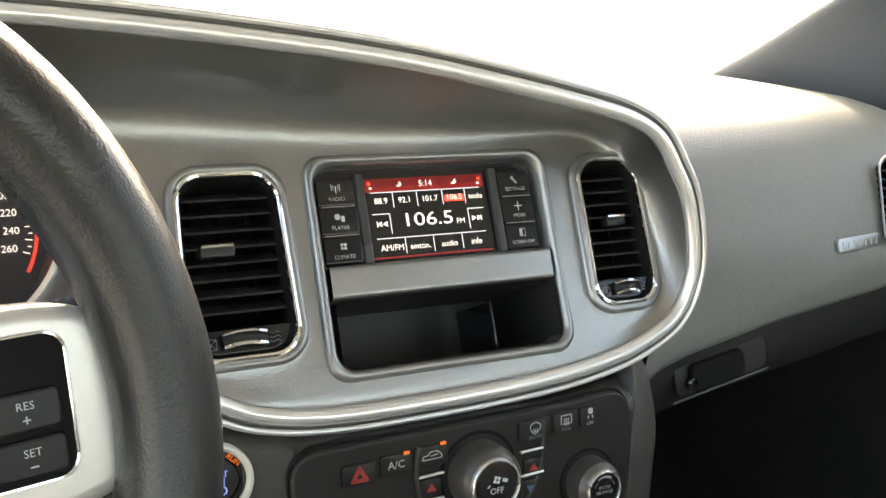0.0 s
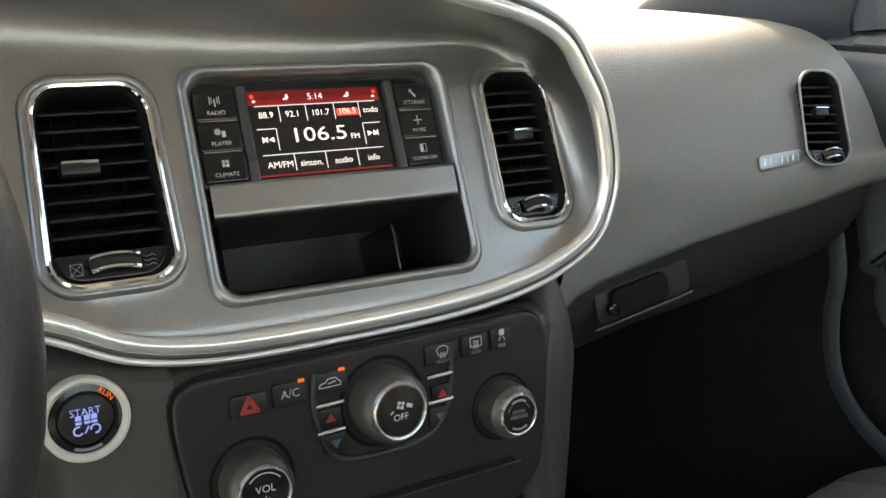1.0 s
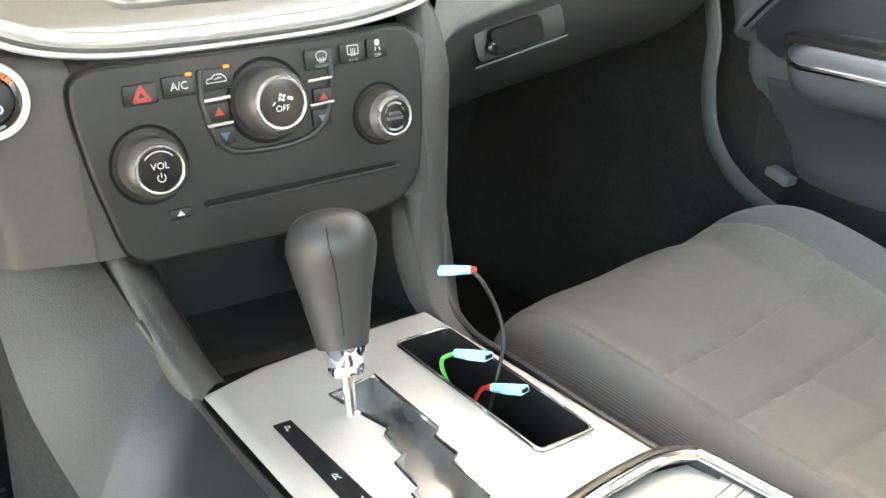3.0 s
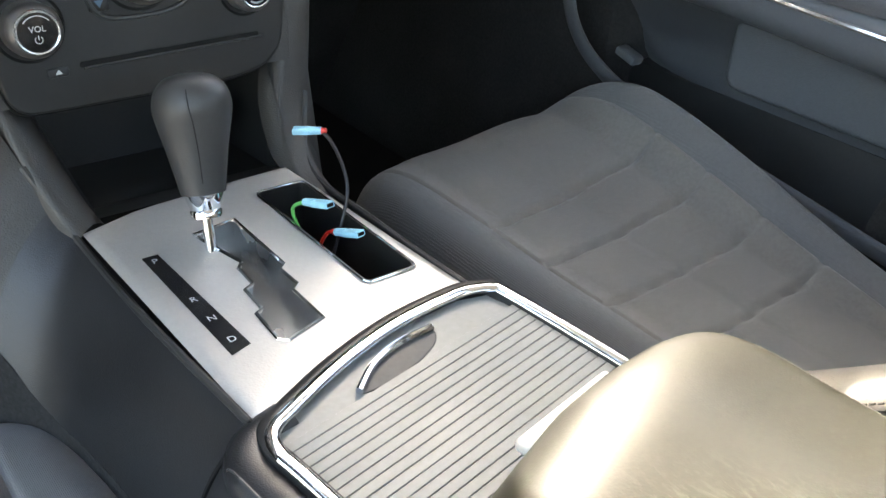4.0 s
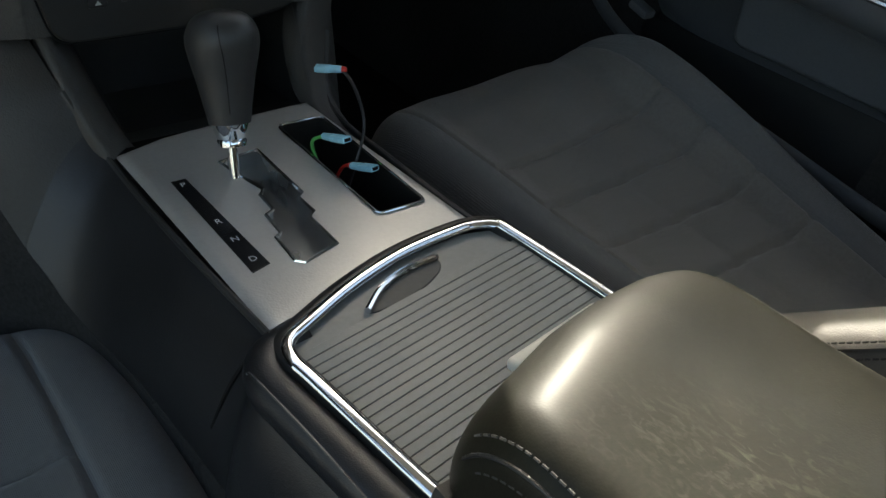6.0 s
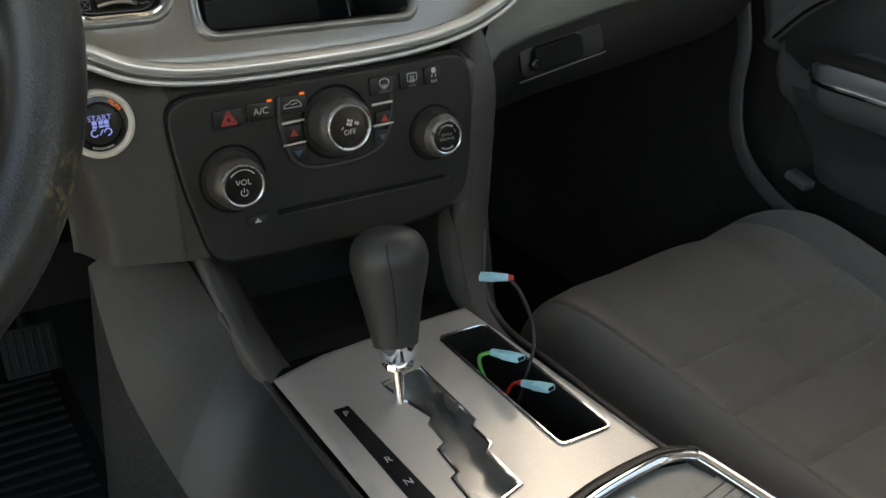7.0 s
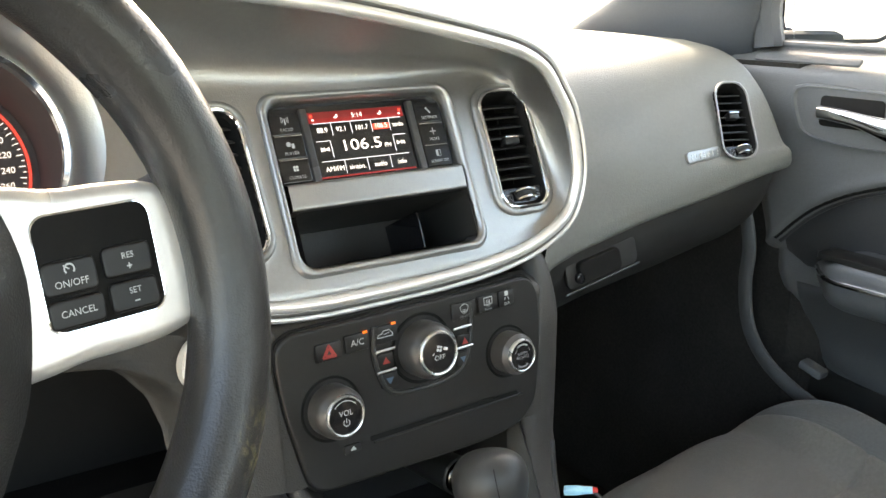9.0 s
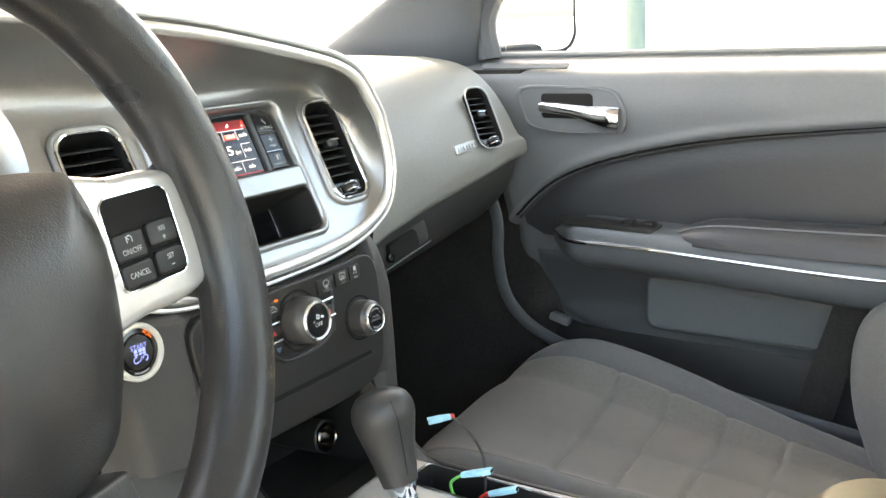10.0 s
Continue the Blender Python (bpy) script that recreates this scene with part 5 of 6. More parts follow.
    for k in range(9):
        t = k / 8
        c = Vector((sx * (0.150 + 0.030 * t), 0.005, -0.024 + 0.016 * t))
        hgt = 0.040 + 0.030 * t ** 2
        rings.append([SWM @ (c + Vector((0, hgt * math.cos(2 * math.pi * q / 16), 0.011 * math.sin(2 * math.pi * q / 16)))) for q in range(16)])
    loft(bm, rings)
    bmesh.ops.recalc_face_normals(bm, faces=bm.faces)
    part("spoke_leather", bm, WHEEL_LEATHER, wheel, "black leather where spoke meets rim", smooth=60)
bm = bmesh.new()
tube(bm, [SWM @ Vector((0, 0, -0.01)), SWM @ Vector((0, -0.01, -0.16))], [0.055, 0.065], 24)
part("column", bm, BLACK, wheel, "black steering column shroud")
bm = bmesh.new()
prism(bm, SWM @ Matrix.Translation((0, -0.140, 0)), [(-0.045, -0.03), (0.045, -0.03), (0.035, 0.04), (-0.035, 0.04)], -0.012, 0.008, 0.004, 3)
part("lower_spoke", bm, BLACK, wheel, "black lower spoke")

# ---- centre console ----
console = thing("centre_console", (0.02, -0.3, 0.3), "dark centre console with silver shifter plate and sliding cover", "console")
PL = [(-0.087, -0.036), (-0.083, -0.16), (-0.079, -0.292), (-0.062, -0.297), (-0.010, -0.272), (0.045, -0.256), (0.098, -0.249), (0.121, -0.252), (0.111, -0.13), (0.101, -0.012), (0.03, -0.015), (-0.04, -0.022)]
GATE = [(-0.019, -0.084), (-0.0145, -0.103), (-0.0060, -0.136), (-0.0115, -0.142), (-0.0123, -0.1655), (-0.0205, -0.1695), (-0.0215, -0.196), (-0.0275, -0.199), (-0.029, -0.232), (-0.024, -0.2365), (0.0085, -0.2265), (0.0080, -0.1875), (0.0145, -0.1820), (0.0135, -0.1595), (0.0195, -0.1542), (0.0180, -0.0775)]
tray_hole = [(0.077 + x + 0.0 * y, -0.1275 + y) for x, y in rrect(0.043, 0.157, 0.005, 4, -0.03)]
bm = bmesh.new()


def plate_place(x, y, d):
    return on_cons(x, y, -0.003 * (1 - ease(0, 0.005, d))).translation


sheet(bm, PL[::-1], [GATE[::-1], tray_hole], plate_place, 0.0035)
bmesh.ops.recalc_face_normals(bm, faces=bm.faces)
plate = part("shifter_plate", bm, PLATE, console, "textured satin silver shifter plate", smooth=60)
bm = bmesh.new()
tube(bm, [on_cons(x, y, 0.0006).translation for x, y in GATE], 0.0015, 6, closed=True)
part("gate_edge", bm, CHROME, plate, "chrome edge of the gate")
bm = bmesh.new()
loft(bm, [[on_cons(x, y, z).translation for x, y in GATE[::-1]] for z in (0.0, -0.014)], caps=False)
bm.faces.new([bm.verts.new(on_cons(x, y, -0.014).translation) for x, y in GATE[::-1]])
part("gate_well", bm, GATE_METAL, plate, "polished dark shift gate well", smooth=0)
bm = bmesh.new()
prism(bm, CONS_M, [(x, y + 0.07) for x, y in ((-0.062, -0.231), (-0.046, -0.226), (-0.0525, -0.096), (-0.065, -0.096))], -0.002, 0.0009, 0.0005, 1)
strip = part("gear_strip", bm, GLOSS, plate, "gloss black gear letter strip")
for wd, x, y in (("P", -0.0585, -0.1045), ("R", -0.0562, -0.163), ("N", -0.0552, -0.189), ("D", -0.0545, -0.2165)):
    lettering("gear_letter", wd, on_cons(x, y, 0.0011) @ pose(0, 0, 0, 0, 0, -2), 0.0085, WHITE_INK, strip)
# open tray with loose wires
bm = bmesh.new()
loft(bm, [[on_cons(x, y, z).translation for x, y in [(0.077 + a * k, -0.1275 + b * k2) for a, b in rrect(0.043, 0.157, 0.005, 4, -0.03)]] for k, k2, z in ((1.03, 1.01, 0.0015), (0.97, 0.99, 0.0015), (0.95, 0.985, -0.002), (0.92, 0.97, -0.045))], caps=False)
bm.faces.new([bm.verts.new(on_cons(0.077 + a * 0.92, -0.1275 + b * 0.97, -0.045).translation) for a, b in rrect(0.043, 0.157, 0.005, 4, -0.03)])
part("tray", bm, SOFT_BLACK, plate, "deep black open tray")
bm = bmesh.new()
tube(bm, [on_cons(0.077 + a * 1.04, -0.1275 + b * 1.012, 0.0012).translation for a, b in rrect(0.043, 0.157, 0.005, 4, -0.03)], 0.0010, 6, closed=True)
part("tray_rim", bm, CHROME, plate, "bright rim of the tray")

# sliding cover with its bright surround
BEZL = [(-0.060, -0.500), (-0.068, -0.448), (-0.0795, -0.350), (-0.0822, -0.330), (-0.0800, -0.316), (-0.0735, -0.3075), (-0.060, -0.3005), (-0.012, -0.2785), (0.044, -0.261), (0.098, -0.2545), (0.117, -0.2562), (0.1285, -0.262), (0.1345, -0.275), (0.148, -0.383), (0.158, -0.500)]
bez_path = [on_cons(p.x, p.y, 0.0035).translation for p in smooth_path([(x, y, 0) for x, y in BEZL], 6)]
bm = bmesh.new()
tube(bm, bez_path, 0.0050, 12, flat=0.7)
part("cover_surround", bm, CHROME, console, "bright chrome surround of the sliding cover")
bm = bmesh.new()
tube(bm, [p + Vector((0, 0.006, -0.004)) for p in bez_path], 0.0075, 10, flat=0.8)
part("surround_lip", bm, SOFT_BLACK, console, "dark lip outside the surround")


bm = bmesh.new()
tube(bm, smooth_path([(-0.060, -0.296, 0.588), (-0.086, -0.304, 0.586), (-0.097, -0.325, 0.585), (-0.095, -0.36, 0.585), (-0.086, -0.45, 0.583), (-0.080, -0.53, 0.578), (-0.077, -0.62, 0.572), (-0.074, -0.80, 0.560)], 6), 0.0155, 14)
part("rear_shoulder", bm, FLANK, console, "rounded dark shoulder beside the cover")


bm = bmesh.new()
tube(bm, smooth_path([(-0.1085, -0.316, 0.5930), (-0.1075, -0.3278, 0.5965), (-0.1017, -0.397, 0.5956), (-0.0973, -0.4568, 0.5921), (-0.0918, -0.5084, 0.5907), (-0.0891, -0.5213, 0.5913), (-0.0844, -0.5305, 0.5927), (-0.0746, -0.5372, 0.5953), (-0.0718, -0.5497, 0.6100)], 6), 0.0010, 6)
part("shoulder_seam", bm, RIB, console, "thin bright edge along the shoulder")
bm = bmesh.new()
tube(bm, smooth_path([(-0.0812, -0.2935, 0.6000), (-0.0925, -0.2875, 0.5800), (-0.1042, -0.2790, 0.5520), (-0.1130, -0.2680, 0.5100)], 6), 0.0017, 6)
part("flank_joint", bm, DEEP, console, "dark joint between the console's side panels")


# cover plastic darkened to paint the shade inside the finger scoop
SCOOP_SHADE = surface("cover_plastic_painted_shade", (0.060, 0.062, 0.060), 0.55, vary=0.15)
SLAT_COVER = surface("grey_ribbed_cover_plastic", (0.19, 0.20, 0.195), 0.40, fine=0.00003, vary=0.10)


def cover_left(y):
    return between([(-0.50, -0.056), (-0.448, -0.064), (-0.33, -0.0785), (-0.31, -0.0745), (-0.30, -0.06), (-0.28, -0.012), (-0.262, 0.044), (-0.256, 0.098)], y)


def cover_right(y):
    return between([(-0.50, 0.154), (-0.383, 0.144), (-0.278, 0.131), (-0.262, 0.125), (-0.256, 0.10)], y)


bm = bmesh.new()
patch(bm, lambda u, v: on_cons(cover_left(-0.50 + 0.244 * v) * (1 - u) + cover_right(-0.50 + 0.244 * v) * u, -0.50 + 0.244 * v, -0.0012).translation, 10, 40)
lead = part("cover_front", bm, SLAT_COVER, console, "smooth front of the sliding cover")
bm = bmesh.new()
gp = [(-0.014, -0.304), (0.010, -0.288), (0.038, -0.278), (0.064, -0.2755), (0.058, -0.288), (0.034, -0.300), (0.006, -0.307)]
gpath = [(p.x, p.y + 0.07) for p in smooth_path([(x, y, 0) for x, y in gp], 5, closed=True)]
prism(bm, CONS_M, gpath[::-1], -0.006, -0.0002, 0.0012, 2)
part("finger_recess", bm, SCOOP_SHADE, lead, "finger recess, its inner shade painted as darker grey")
bm = bmesh.new()
tube(bm, [on_cons(p.x, p.y, 0.0016).translation for p in smooth_path([(-0.014, -0.305, 0), (0.008, -0.288, 0), (0.036, -0.2775, 0), (0.064, -0.2750, 0)], 6)], 0.0027, 8)
part("finger_grip", bm, CHROME, lead, "bright curved finger grip")
SKEW = 0.19
for k in range(26):
    ym = -0.302 - 0.0078 * k            # height of the slat at the console's axis
    cs = []
    for off in (0.0, -0.0072):
        ends = []
        for fn, s in ((cover_left, -1), (cover_right, 1)):
            x = 0.03
            for _ in range(8):
                yy = ym + off + SKEW * (x - 0.03)
                x = fn(min(yy, -0.2565)) - 0.0012 * s
            ends.append((x, ym + off + SKEW * (x - 0.03)))
        cs.append(ends)
    (la, ra), (lb, rb) = cs
    bm = bmesh.new()
    prism(bm, CONS_M, [(x, y + 0.07) for x, y in (lb, rb, ra, la)], -0.003, 0.0012, 0.0003, 1)
    part("cover_slat", bm, SLAT_COVER, console)

# console flanks
for sx, edge, low in ((-1, [(-0.126, 0.040, 0.692), (-0.112, 0.002, 0.652), (-0.091, -0.035, 0.603), (-0.0885, -0.16, 0.598), (-0.081, -0.292, 0.597), (-0.084, -0.33, 0.598), (-0.071, -0.45, 0.595), (-0.066, -0.60, 0.590), (-0.066, -1.0, 0.58)],
                       [(-0.192, 0.050, 0.688), (-0.185, 0.010, 0.600), (-0.150, -0.06, 0.500), (-0.128, -0.16, 0.480), (-0.120, -0.292, 0.480), (-0.128, -0.33, 0.500), (-0.122, -0.45, 0.500), (-0.115, -0.60, 0.48), (-0.11, -1.0, 0.46)]),
                      (1, [(0.152, 0.050, 0.780), (0.140, 0.020, 0.660), (0.122, -0.02, 0.604), (0.119, -0.13, 0.600), (0.124, -0.252, 0.598), (0.138, -0.30, 0.597), (0.150, -0.42, 0.594), (0.165, -0.60, 0.585), (0.165, -1.0, 0.58)],
                       [(0.168, 0.110, 0.700), (0.172, 0.060, 0.600), (0.165, 0.00, 0.500), (0.160, -0.13, 0.470), (0.165, -0.252, 0.470), (0.178, -0.30, 0.480), (0.182, -0.42, 0.480), (0.185, -0.60, 0.47), (0.185, -1.0, 0.46)])):
    top, bot = smooth_path(edge, 6), smooth_path(low, 6)
    bm = bmesh.new()

    def flank(u, v):
        k = u * (len(top) - 1)
        i = min(int(k), len(top) - 2)
        a, b = top[i].lerp(top[i + 1], k - i), bot[i].lerp(bot[i + 1], k - i)
        p = a.lerp(b, v)
        p.x += sx * (0.010 + 0.020 * ease(-0.28, -0.34, p.y)) * v ** 0.45 * (1 - v)
        p.z += 0.010 * math.sin(math.pi * v)
        return p
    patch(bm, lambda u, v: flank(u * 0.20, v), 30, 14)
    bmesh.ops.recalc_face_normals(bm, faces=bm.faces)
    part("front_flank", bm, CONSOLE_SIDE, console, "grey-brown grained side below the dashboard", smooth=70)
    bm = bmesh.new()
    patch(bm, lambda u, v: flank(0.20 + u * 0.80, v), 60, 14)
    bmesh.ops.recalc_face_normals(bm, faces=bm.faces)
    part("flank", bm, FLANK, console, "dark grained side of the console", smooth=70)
    bm = bmesh.new()
    patch(bm, lambda u, v: Vector((bot[min(int(u * (len(bot) - 1)), len(bot) - 1)])) * (1 - v) + v * Vector((bot[min(int(u * (len(bot) - 1)), len(bot) - 1)].x + sx * 0.02, bot[min(int(u * (len(bot) - 1)), len(bot) - 1)].y, 0.28)), 40, 6)
    part("carpet_side", bm, CARPET, console, "carpeted lower side of the console", smooth=70)
    bm = bmesh.new()
    tube(bm, [p + Vector((0, 0, -0.0015)) for p in top[6:]], 0.0030, 8)
    part("edge_roll", bm, BLACK, console, "rounded upper edge")
# bin under the climate panel
bm = bmesh.new()


def bin_ring(y, xl, xr, zl, zh):
    return [Vector((xl, y, zl)), Vector((xr, y, zl)), Vector((xr, y, zh)), Vector((xl, y, zh))]


first = bin_ring(-0.014, -0.066, 0.108, 0.602, 0.690)
first[3].x, first[2].y, first[3].y = -0.094, 0.032, 0.040
loft(bm, [first, bin_ring(0.046, -0.080, 0.114, 0.580, 0.690), bin_ring(0.150, -0.080, 0.114, 0.572, 0.690)], caps=False)
bm.faces.new([bm.verts.new(p) for p in bin_ring(0.150, -0.080, 0.114, 0.572, 0.690)])
part("bin", bm, BLACK, console, "open black bin ahead of the shifter", smooth=0)
CHEEK_A = smooth_path([(-0.1145, 0.032, 0.697), (-0.1085, 0.004, 0.660), (-0.098, -0.020, 0.626), (-0.0885, -0.038, 0.603)], 6)
CHEEK_B = smooth_path([(-0.094, 0.042, 0.690), (-0.082, 0.022, 0.652), (-0.072, 0.000, 0.620), (-0.064, -0.018, 0.601)], 6)
bm = bmesh.new()
rings = []
for a, b in zip(CHEEK_A, CHEEK_B):
    rings.append([a + Vector((-0.006, 0.004, -0.016)), a + Vector((-0.0035, 0.0, -0.005)), a, a.lerp(b, 0.25) + Vector((0, -0.001, 0.0035)), a.lerp(b, 0.6) + Vector((0, 0.002, 0.002)), a.lerp(b, 0.9), b + Vector((0.004, 0.010, -0.010))])
loft(bm, rings, closed=False)
bmesh.ops.recalc_face_normals(bm, faces=bm.faces)
part("bin_cheek", bm, CONSOLE_SIDE, console, "rounded grained cheek beside the bin", smooth=80)
OUT = axes((0.0675, 0.066, 0.6245), (1, 0, 0), (0, 0.1, 0.99), (0, -0.99, 0.1))
bm = bmesh.new()
lathe(bm, OUT, [(0.016, -0.086), (0.0178, -0.004), (0.0180, 0.002), (0.0165, 0.004), (0.0150, -0.004), (0.0150, -0.06)], 32)
boss = part("socket_boss", bm, BLACK, console, "black collar round the power socket")
bm = bmesh.new()
lathe(bm, OUT, [(0.0145, -0.010), (0.0145, 0.005), (0.0132, 0.0065), (0.0118, 0.005), (0.0112, -0.028), (0.001, -0.028)], 32)
part("power_socket", bm, DARK_METAL, boss, "round metal power socket in the bin")


# ---- armrest ----
arm = thing("console_armrest", (0.04, -0.7, 0.6), "worn black leather console armrest lid with pale stitching", "armrest")
AX0, AX1, AZ0 = -0.067, 0.156, 0.609


def arm_front(x):
    """Front edge of the lid, which slants with the cover's surround and rounds at its corners."""
    y = between([(-0.07, -0.460), (-0.03, -0.4425), (0.0256, -0.4220), (0.07, -0.4110), (0.11, -0.4045), (0.16, -0.4040)], x)
    return y - 0.016 * math.exp(-(x - AX0) / 0.006) - 0.020 * math.exp(-(AX1 - x) / 0.008)


def arm_top(x, s):
    """Height of the lid at a distance s behind its front edge."""
    d = min(x - AX0, AX1 - x)
    plateau = 0.687 + 0.014 * ease(0.10, 0.30, s) - 0.007 * ((x - 0.050) / 0.11) ** 2 - 0.007 * ease(0.03, 0.15, x)
    q = min(1.0, s / 0.080)
    nose = (1 - (1 - q) ** 2.4) ** (1 / 2.0)
    r = 0.028
    fall = r - math.sqrt(max(0.0, r * r - max(0.0, r - d) ** 2))
    crease = 0.0007 * math.exp(-(((x - 0.030) * 0.8 + (s - 0.125) * 0.5) / 0.006) ** 2 - ((s - 0.125) / 0.03) ** 2)
    crease += 0.0005 * math.exp(-(((x - 0.052) * 0.9 - (s - 0.14) * 0.3) / 0.005) ** 2 - ((s - 0.15) / 0.025) ** 2)
    return AZ0 + (plateau - fall - AZ0) * nose - crease + 0.0008 * noise.noise((x * 16, s * 16, 3))


def arm_at(x, s):
    return Vector((x, arm_front(x) - s, arm_top(x, s)))


ARM_X = [AX0 + 0.024 * (1 - math.cos(math.pi / 2 * k / 8)) for k in range(8)] + list(np.linspace(AX0 + 0.024, AX1 - 0.024, 41)) + [AX1 - 0.024 * (1 - math.cos(math.pi / 2 * k / 8)) for k in range(7, -1, -1)]
ARM_S = [0.080 * (1 - math.cos(math.pi / 2 * k / 18)) for k in range(18)] + list(np.linspace(0.080, 0.24, 42)) + list(np.linspace(0.27, 0.53, 10))
bm = bmesh.new()
loft(bm, [[Vector((AX0 - 0.005, arm_front(AX0) - s, AZ0 - 0.002))] + [arm_at(x, s) for x in ARM_X] + [Vector((AX1 + 0.004, arm_front(AX1) - s, AZ0 - 0.002))] for s in ARM_S])
bmesh.ops.recalc_face_normals(bm, faces=bm.faces)
lid = part("lid", bm, WORN, arm, "scuffed leather top of the lid", smooth=60)
for side, xe in ((1, AX0), (-1, AX1)):
    for row, mt in (((0.0085, 0.0), STITCH), ((0.0012, -0.0035), STITCH_DARK)):
        bm = bmesh.new()
        s = 0.016
        while s < 0.50:
            pts = [arm_at(xe + side * row[0], q) + Vector((-side * 0.0003, 0, row[1] + 0.0003)) for q in (s, s + 0.002, s + 0.004)]
            tube(bm, pts, 0.0008, 5)
            s += 0.0060
        part("stitching", bm, mt, lid, "row of thread stitches")["kind"] = "stuff"
    bm = bmesh.new()
    tube(bm, [arm_at(xe + side * 0.0035, q) + Vector((-side * 0.0002, 0, 0.0)) for q in np.linspace(0.008, 0.50, 90)], 0.0013, 6)
    part("seam", bm, LEATHER, lid, "sewn seam along the lid's edge")
bm = bmesh.new()
block(bm, pose(0.068, -0.4040, 0.6135, 0, 0, 11.5), (0.092, 0.014, 0.009), 0.003, 3)
part("latch_tab", bm, CREAM, arm, "pale latch tab at the front edge")
bm = bmesh.new()
loft(bm, [[Vector((x, y + (0.0 if x < 0 else 0.02 if y > -0.5 else 0), z)) for x, z in ((-0.070, 0.607), (0.160, 0.607), (0.172, 0.52), (-0.104, 0.52))] for y in (-0.462, -0.60, -0.95)])
part("box", bm, BLACK, arm, "black bin under the lid")

# ---- gear selector ----
lever = thing("gear_selector", (-0.012, -0.108, 0.606), "black leather gear selector with chrome collar", "gear selector")
ga, gb = Vector((-0.0165, -0.110, 0.598)), Vector((-0.0065, -0.066, 0.732))
gz = (gb - ga).normalized()
gx_ = Vector((1, 0, 0)).cross(gz).cross(gz) * -1
gx_ = gx_.normalized()
gy = gz.cross(gx_)
GM = axes(ga, gx_, gy, gz)
bm = bmesh.new()
tube(bm, [GM @ Vector((0, 0, -0.02)), GM @ Vector((0, 0, 0.036))], 0.0042, 14)
part("shaft", bm, CHROME, lever, "bright steel shaft")
bm = bmesh.new()
lathe(bm, GM, [(0.0075, 0.031), (0.0115, 0.032), (0.0120, 0.0365), (0.0112, 0.038), (0.0125, 0.042), (0.0145, 0.049), (0.0150, 0.053)], 32)
part("collar", bm, CHROME, lever, "chrome collar")
bm = bmesh.new()
prof = [(0.0158, 0.054), (0.0172, 0.064), (0.0192, 0.076), (0.0215, 0.090), (0.0242, 0.104), (0.0262, 0.116), (0.0268, 0.124), (0.0255, 0.133), (0.0222, 0.1410), (0.0168, 0.1465), (0.0095, 0.1495), (0.0020, 0.1505)]
prof = [(p.x, p.y) for p in smooth_path([(r, z, 0) for r, z in prof], 3)]
prof = [(r * 1.03, 0.050 + (z - 0.054) * 0.905) for r, z in prof]
rings = []
for r, z in prof:
    ring = []
    for k in range(36):
        a = 2 * math.pi * k / 36
        rx, ry = r * (1.02 + 0.02 * ease(0.09, 0.13, z)), r * (0.98 + 0.12 * ease(0.08, 0.13, z))
        ring.append(GM @ Vector((rx * math.cos(a), ry * math.sin(a) - 0.002 * ease(0.08, 0.14, z), z)))
    rings.append(ring)
loft(bm, rings)
part("grip", bm, GRIP, lever, "smooth black leather grip", smooth=60)
bm = bmesh.new()
tube(bm, [r[24].lerp(r[25], ease(20, 4, i)) for i, r in enumerate(rings[3:24])], 0.0004, 6)
part("grip_seam", bm, DEEP, lever, "dark sewn seam down the grip")

# ---- loose wires in the tray ----
def terminal(tip, root, wire_pts, colour, label, boot=None):
    w = thing("wire_terminal", wire_pts[-1], label, "wire", group="loose wires in the tray")
    tip, root = Vector(tip), Vector(root)
    d = (root - tip).normalized()
    bm = bmesh.new()
    side = d.cross(Vector((0, 0, 1))).normalized()
    m = axes(tip, d, side, d.cross(side))
    L = (root - tip).length
    block(bm, m @ Matrix.Translation((L * 0.30, 0, 0)), (L * 0.60, 0.0092, 0.0052), 0.0012, 2)
    tube(bm, [m @ Vector((L * 0.55, 0, 0)), m @ Vector((L, 0, 0))], [0.0036, 0.0030], 10)
    part("insulator", bm, BLUE_INS, w, "pale blue crimp insulator")
    bm = bmesh.new()
    block(bm, m @ Matrix.Translation((0.0002, 0, 0)), (0.001, 0.006, 0.0028))
    part("mouth", bm, DEEP, w, "dark open end")
    if boot:
        bm = bmesh.new()
        tube(bm, [m @ Vector((L * 0.95, 0, 0)), m @ Vector((L + 0.004, 0, 0))], [0.0030, 0.0022], 10)
        part("boot", bm, boot, w, "coloured wire end")
    bm = bmesh.new()
    tube(bm, smooth_path([root] + [Vector(p) for p in wire_pts], 8), 0.0015, 8)
    part("wire", bm, colour, w, "thin insulated wire")


terminal((0.0835, -0.058, 0.6605), (0.1005, -0.074, 0.6625), [(0.104, -0.084, 0.655), (0.1045, -0.100, 0.640), (0.101, -0.112, 0.622), (0.090, -0.118, 0.594), (0.080, -0.12, 0.566)], DARK_INS, "black wire with pale blue crimp terminal standing above the tray", RED_INS)
terminal((0.067, -0.141, 0.634), (0.063, -0.110, 0.624), [(0.058, -0.100, 0.615), (0.062, -0.105, 0.595), (0.07, -0.13, 0.566)], GREEN_INS, "green wire with a pale blue crimp terminal in the tray")
terminal((0.084, -0.158, 0.612), (0.079, -0.130, 0.602), [(0.076, -0.122, 0.598), (0.072, -0.118, 0.585), (0.070, -0.12, 0.566)], RED_INS, "red wire with a pale blue crimp terminal in the tray", RED_INS)


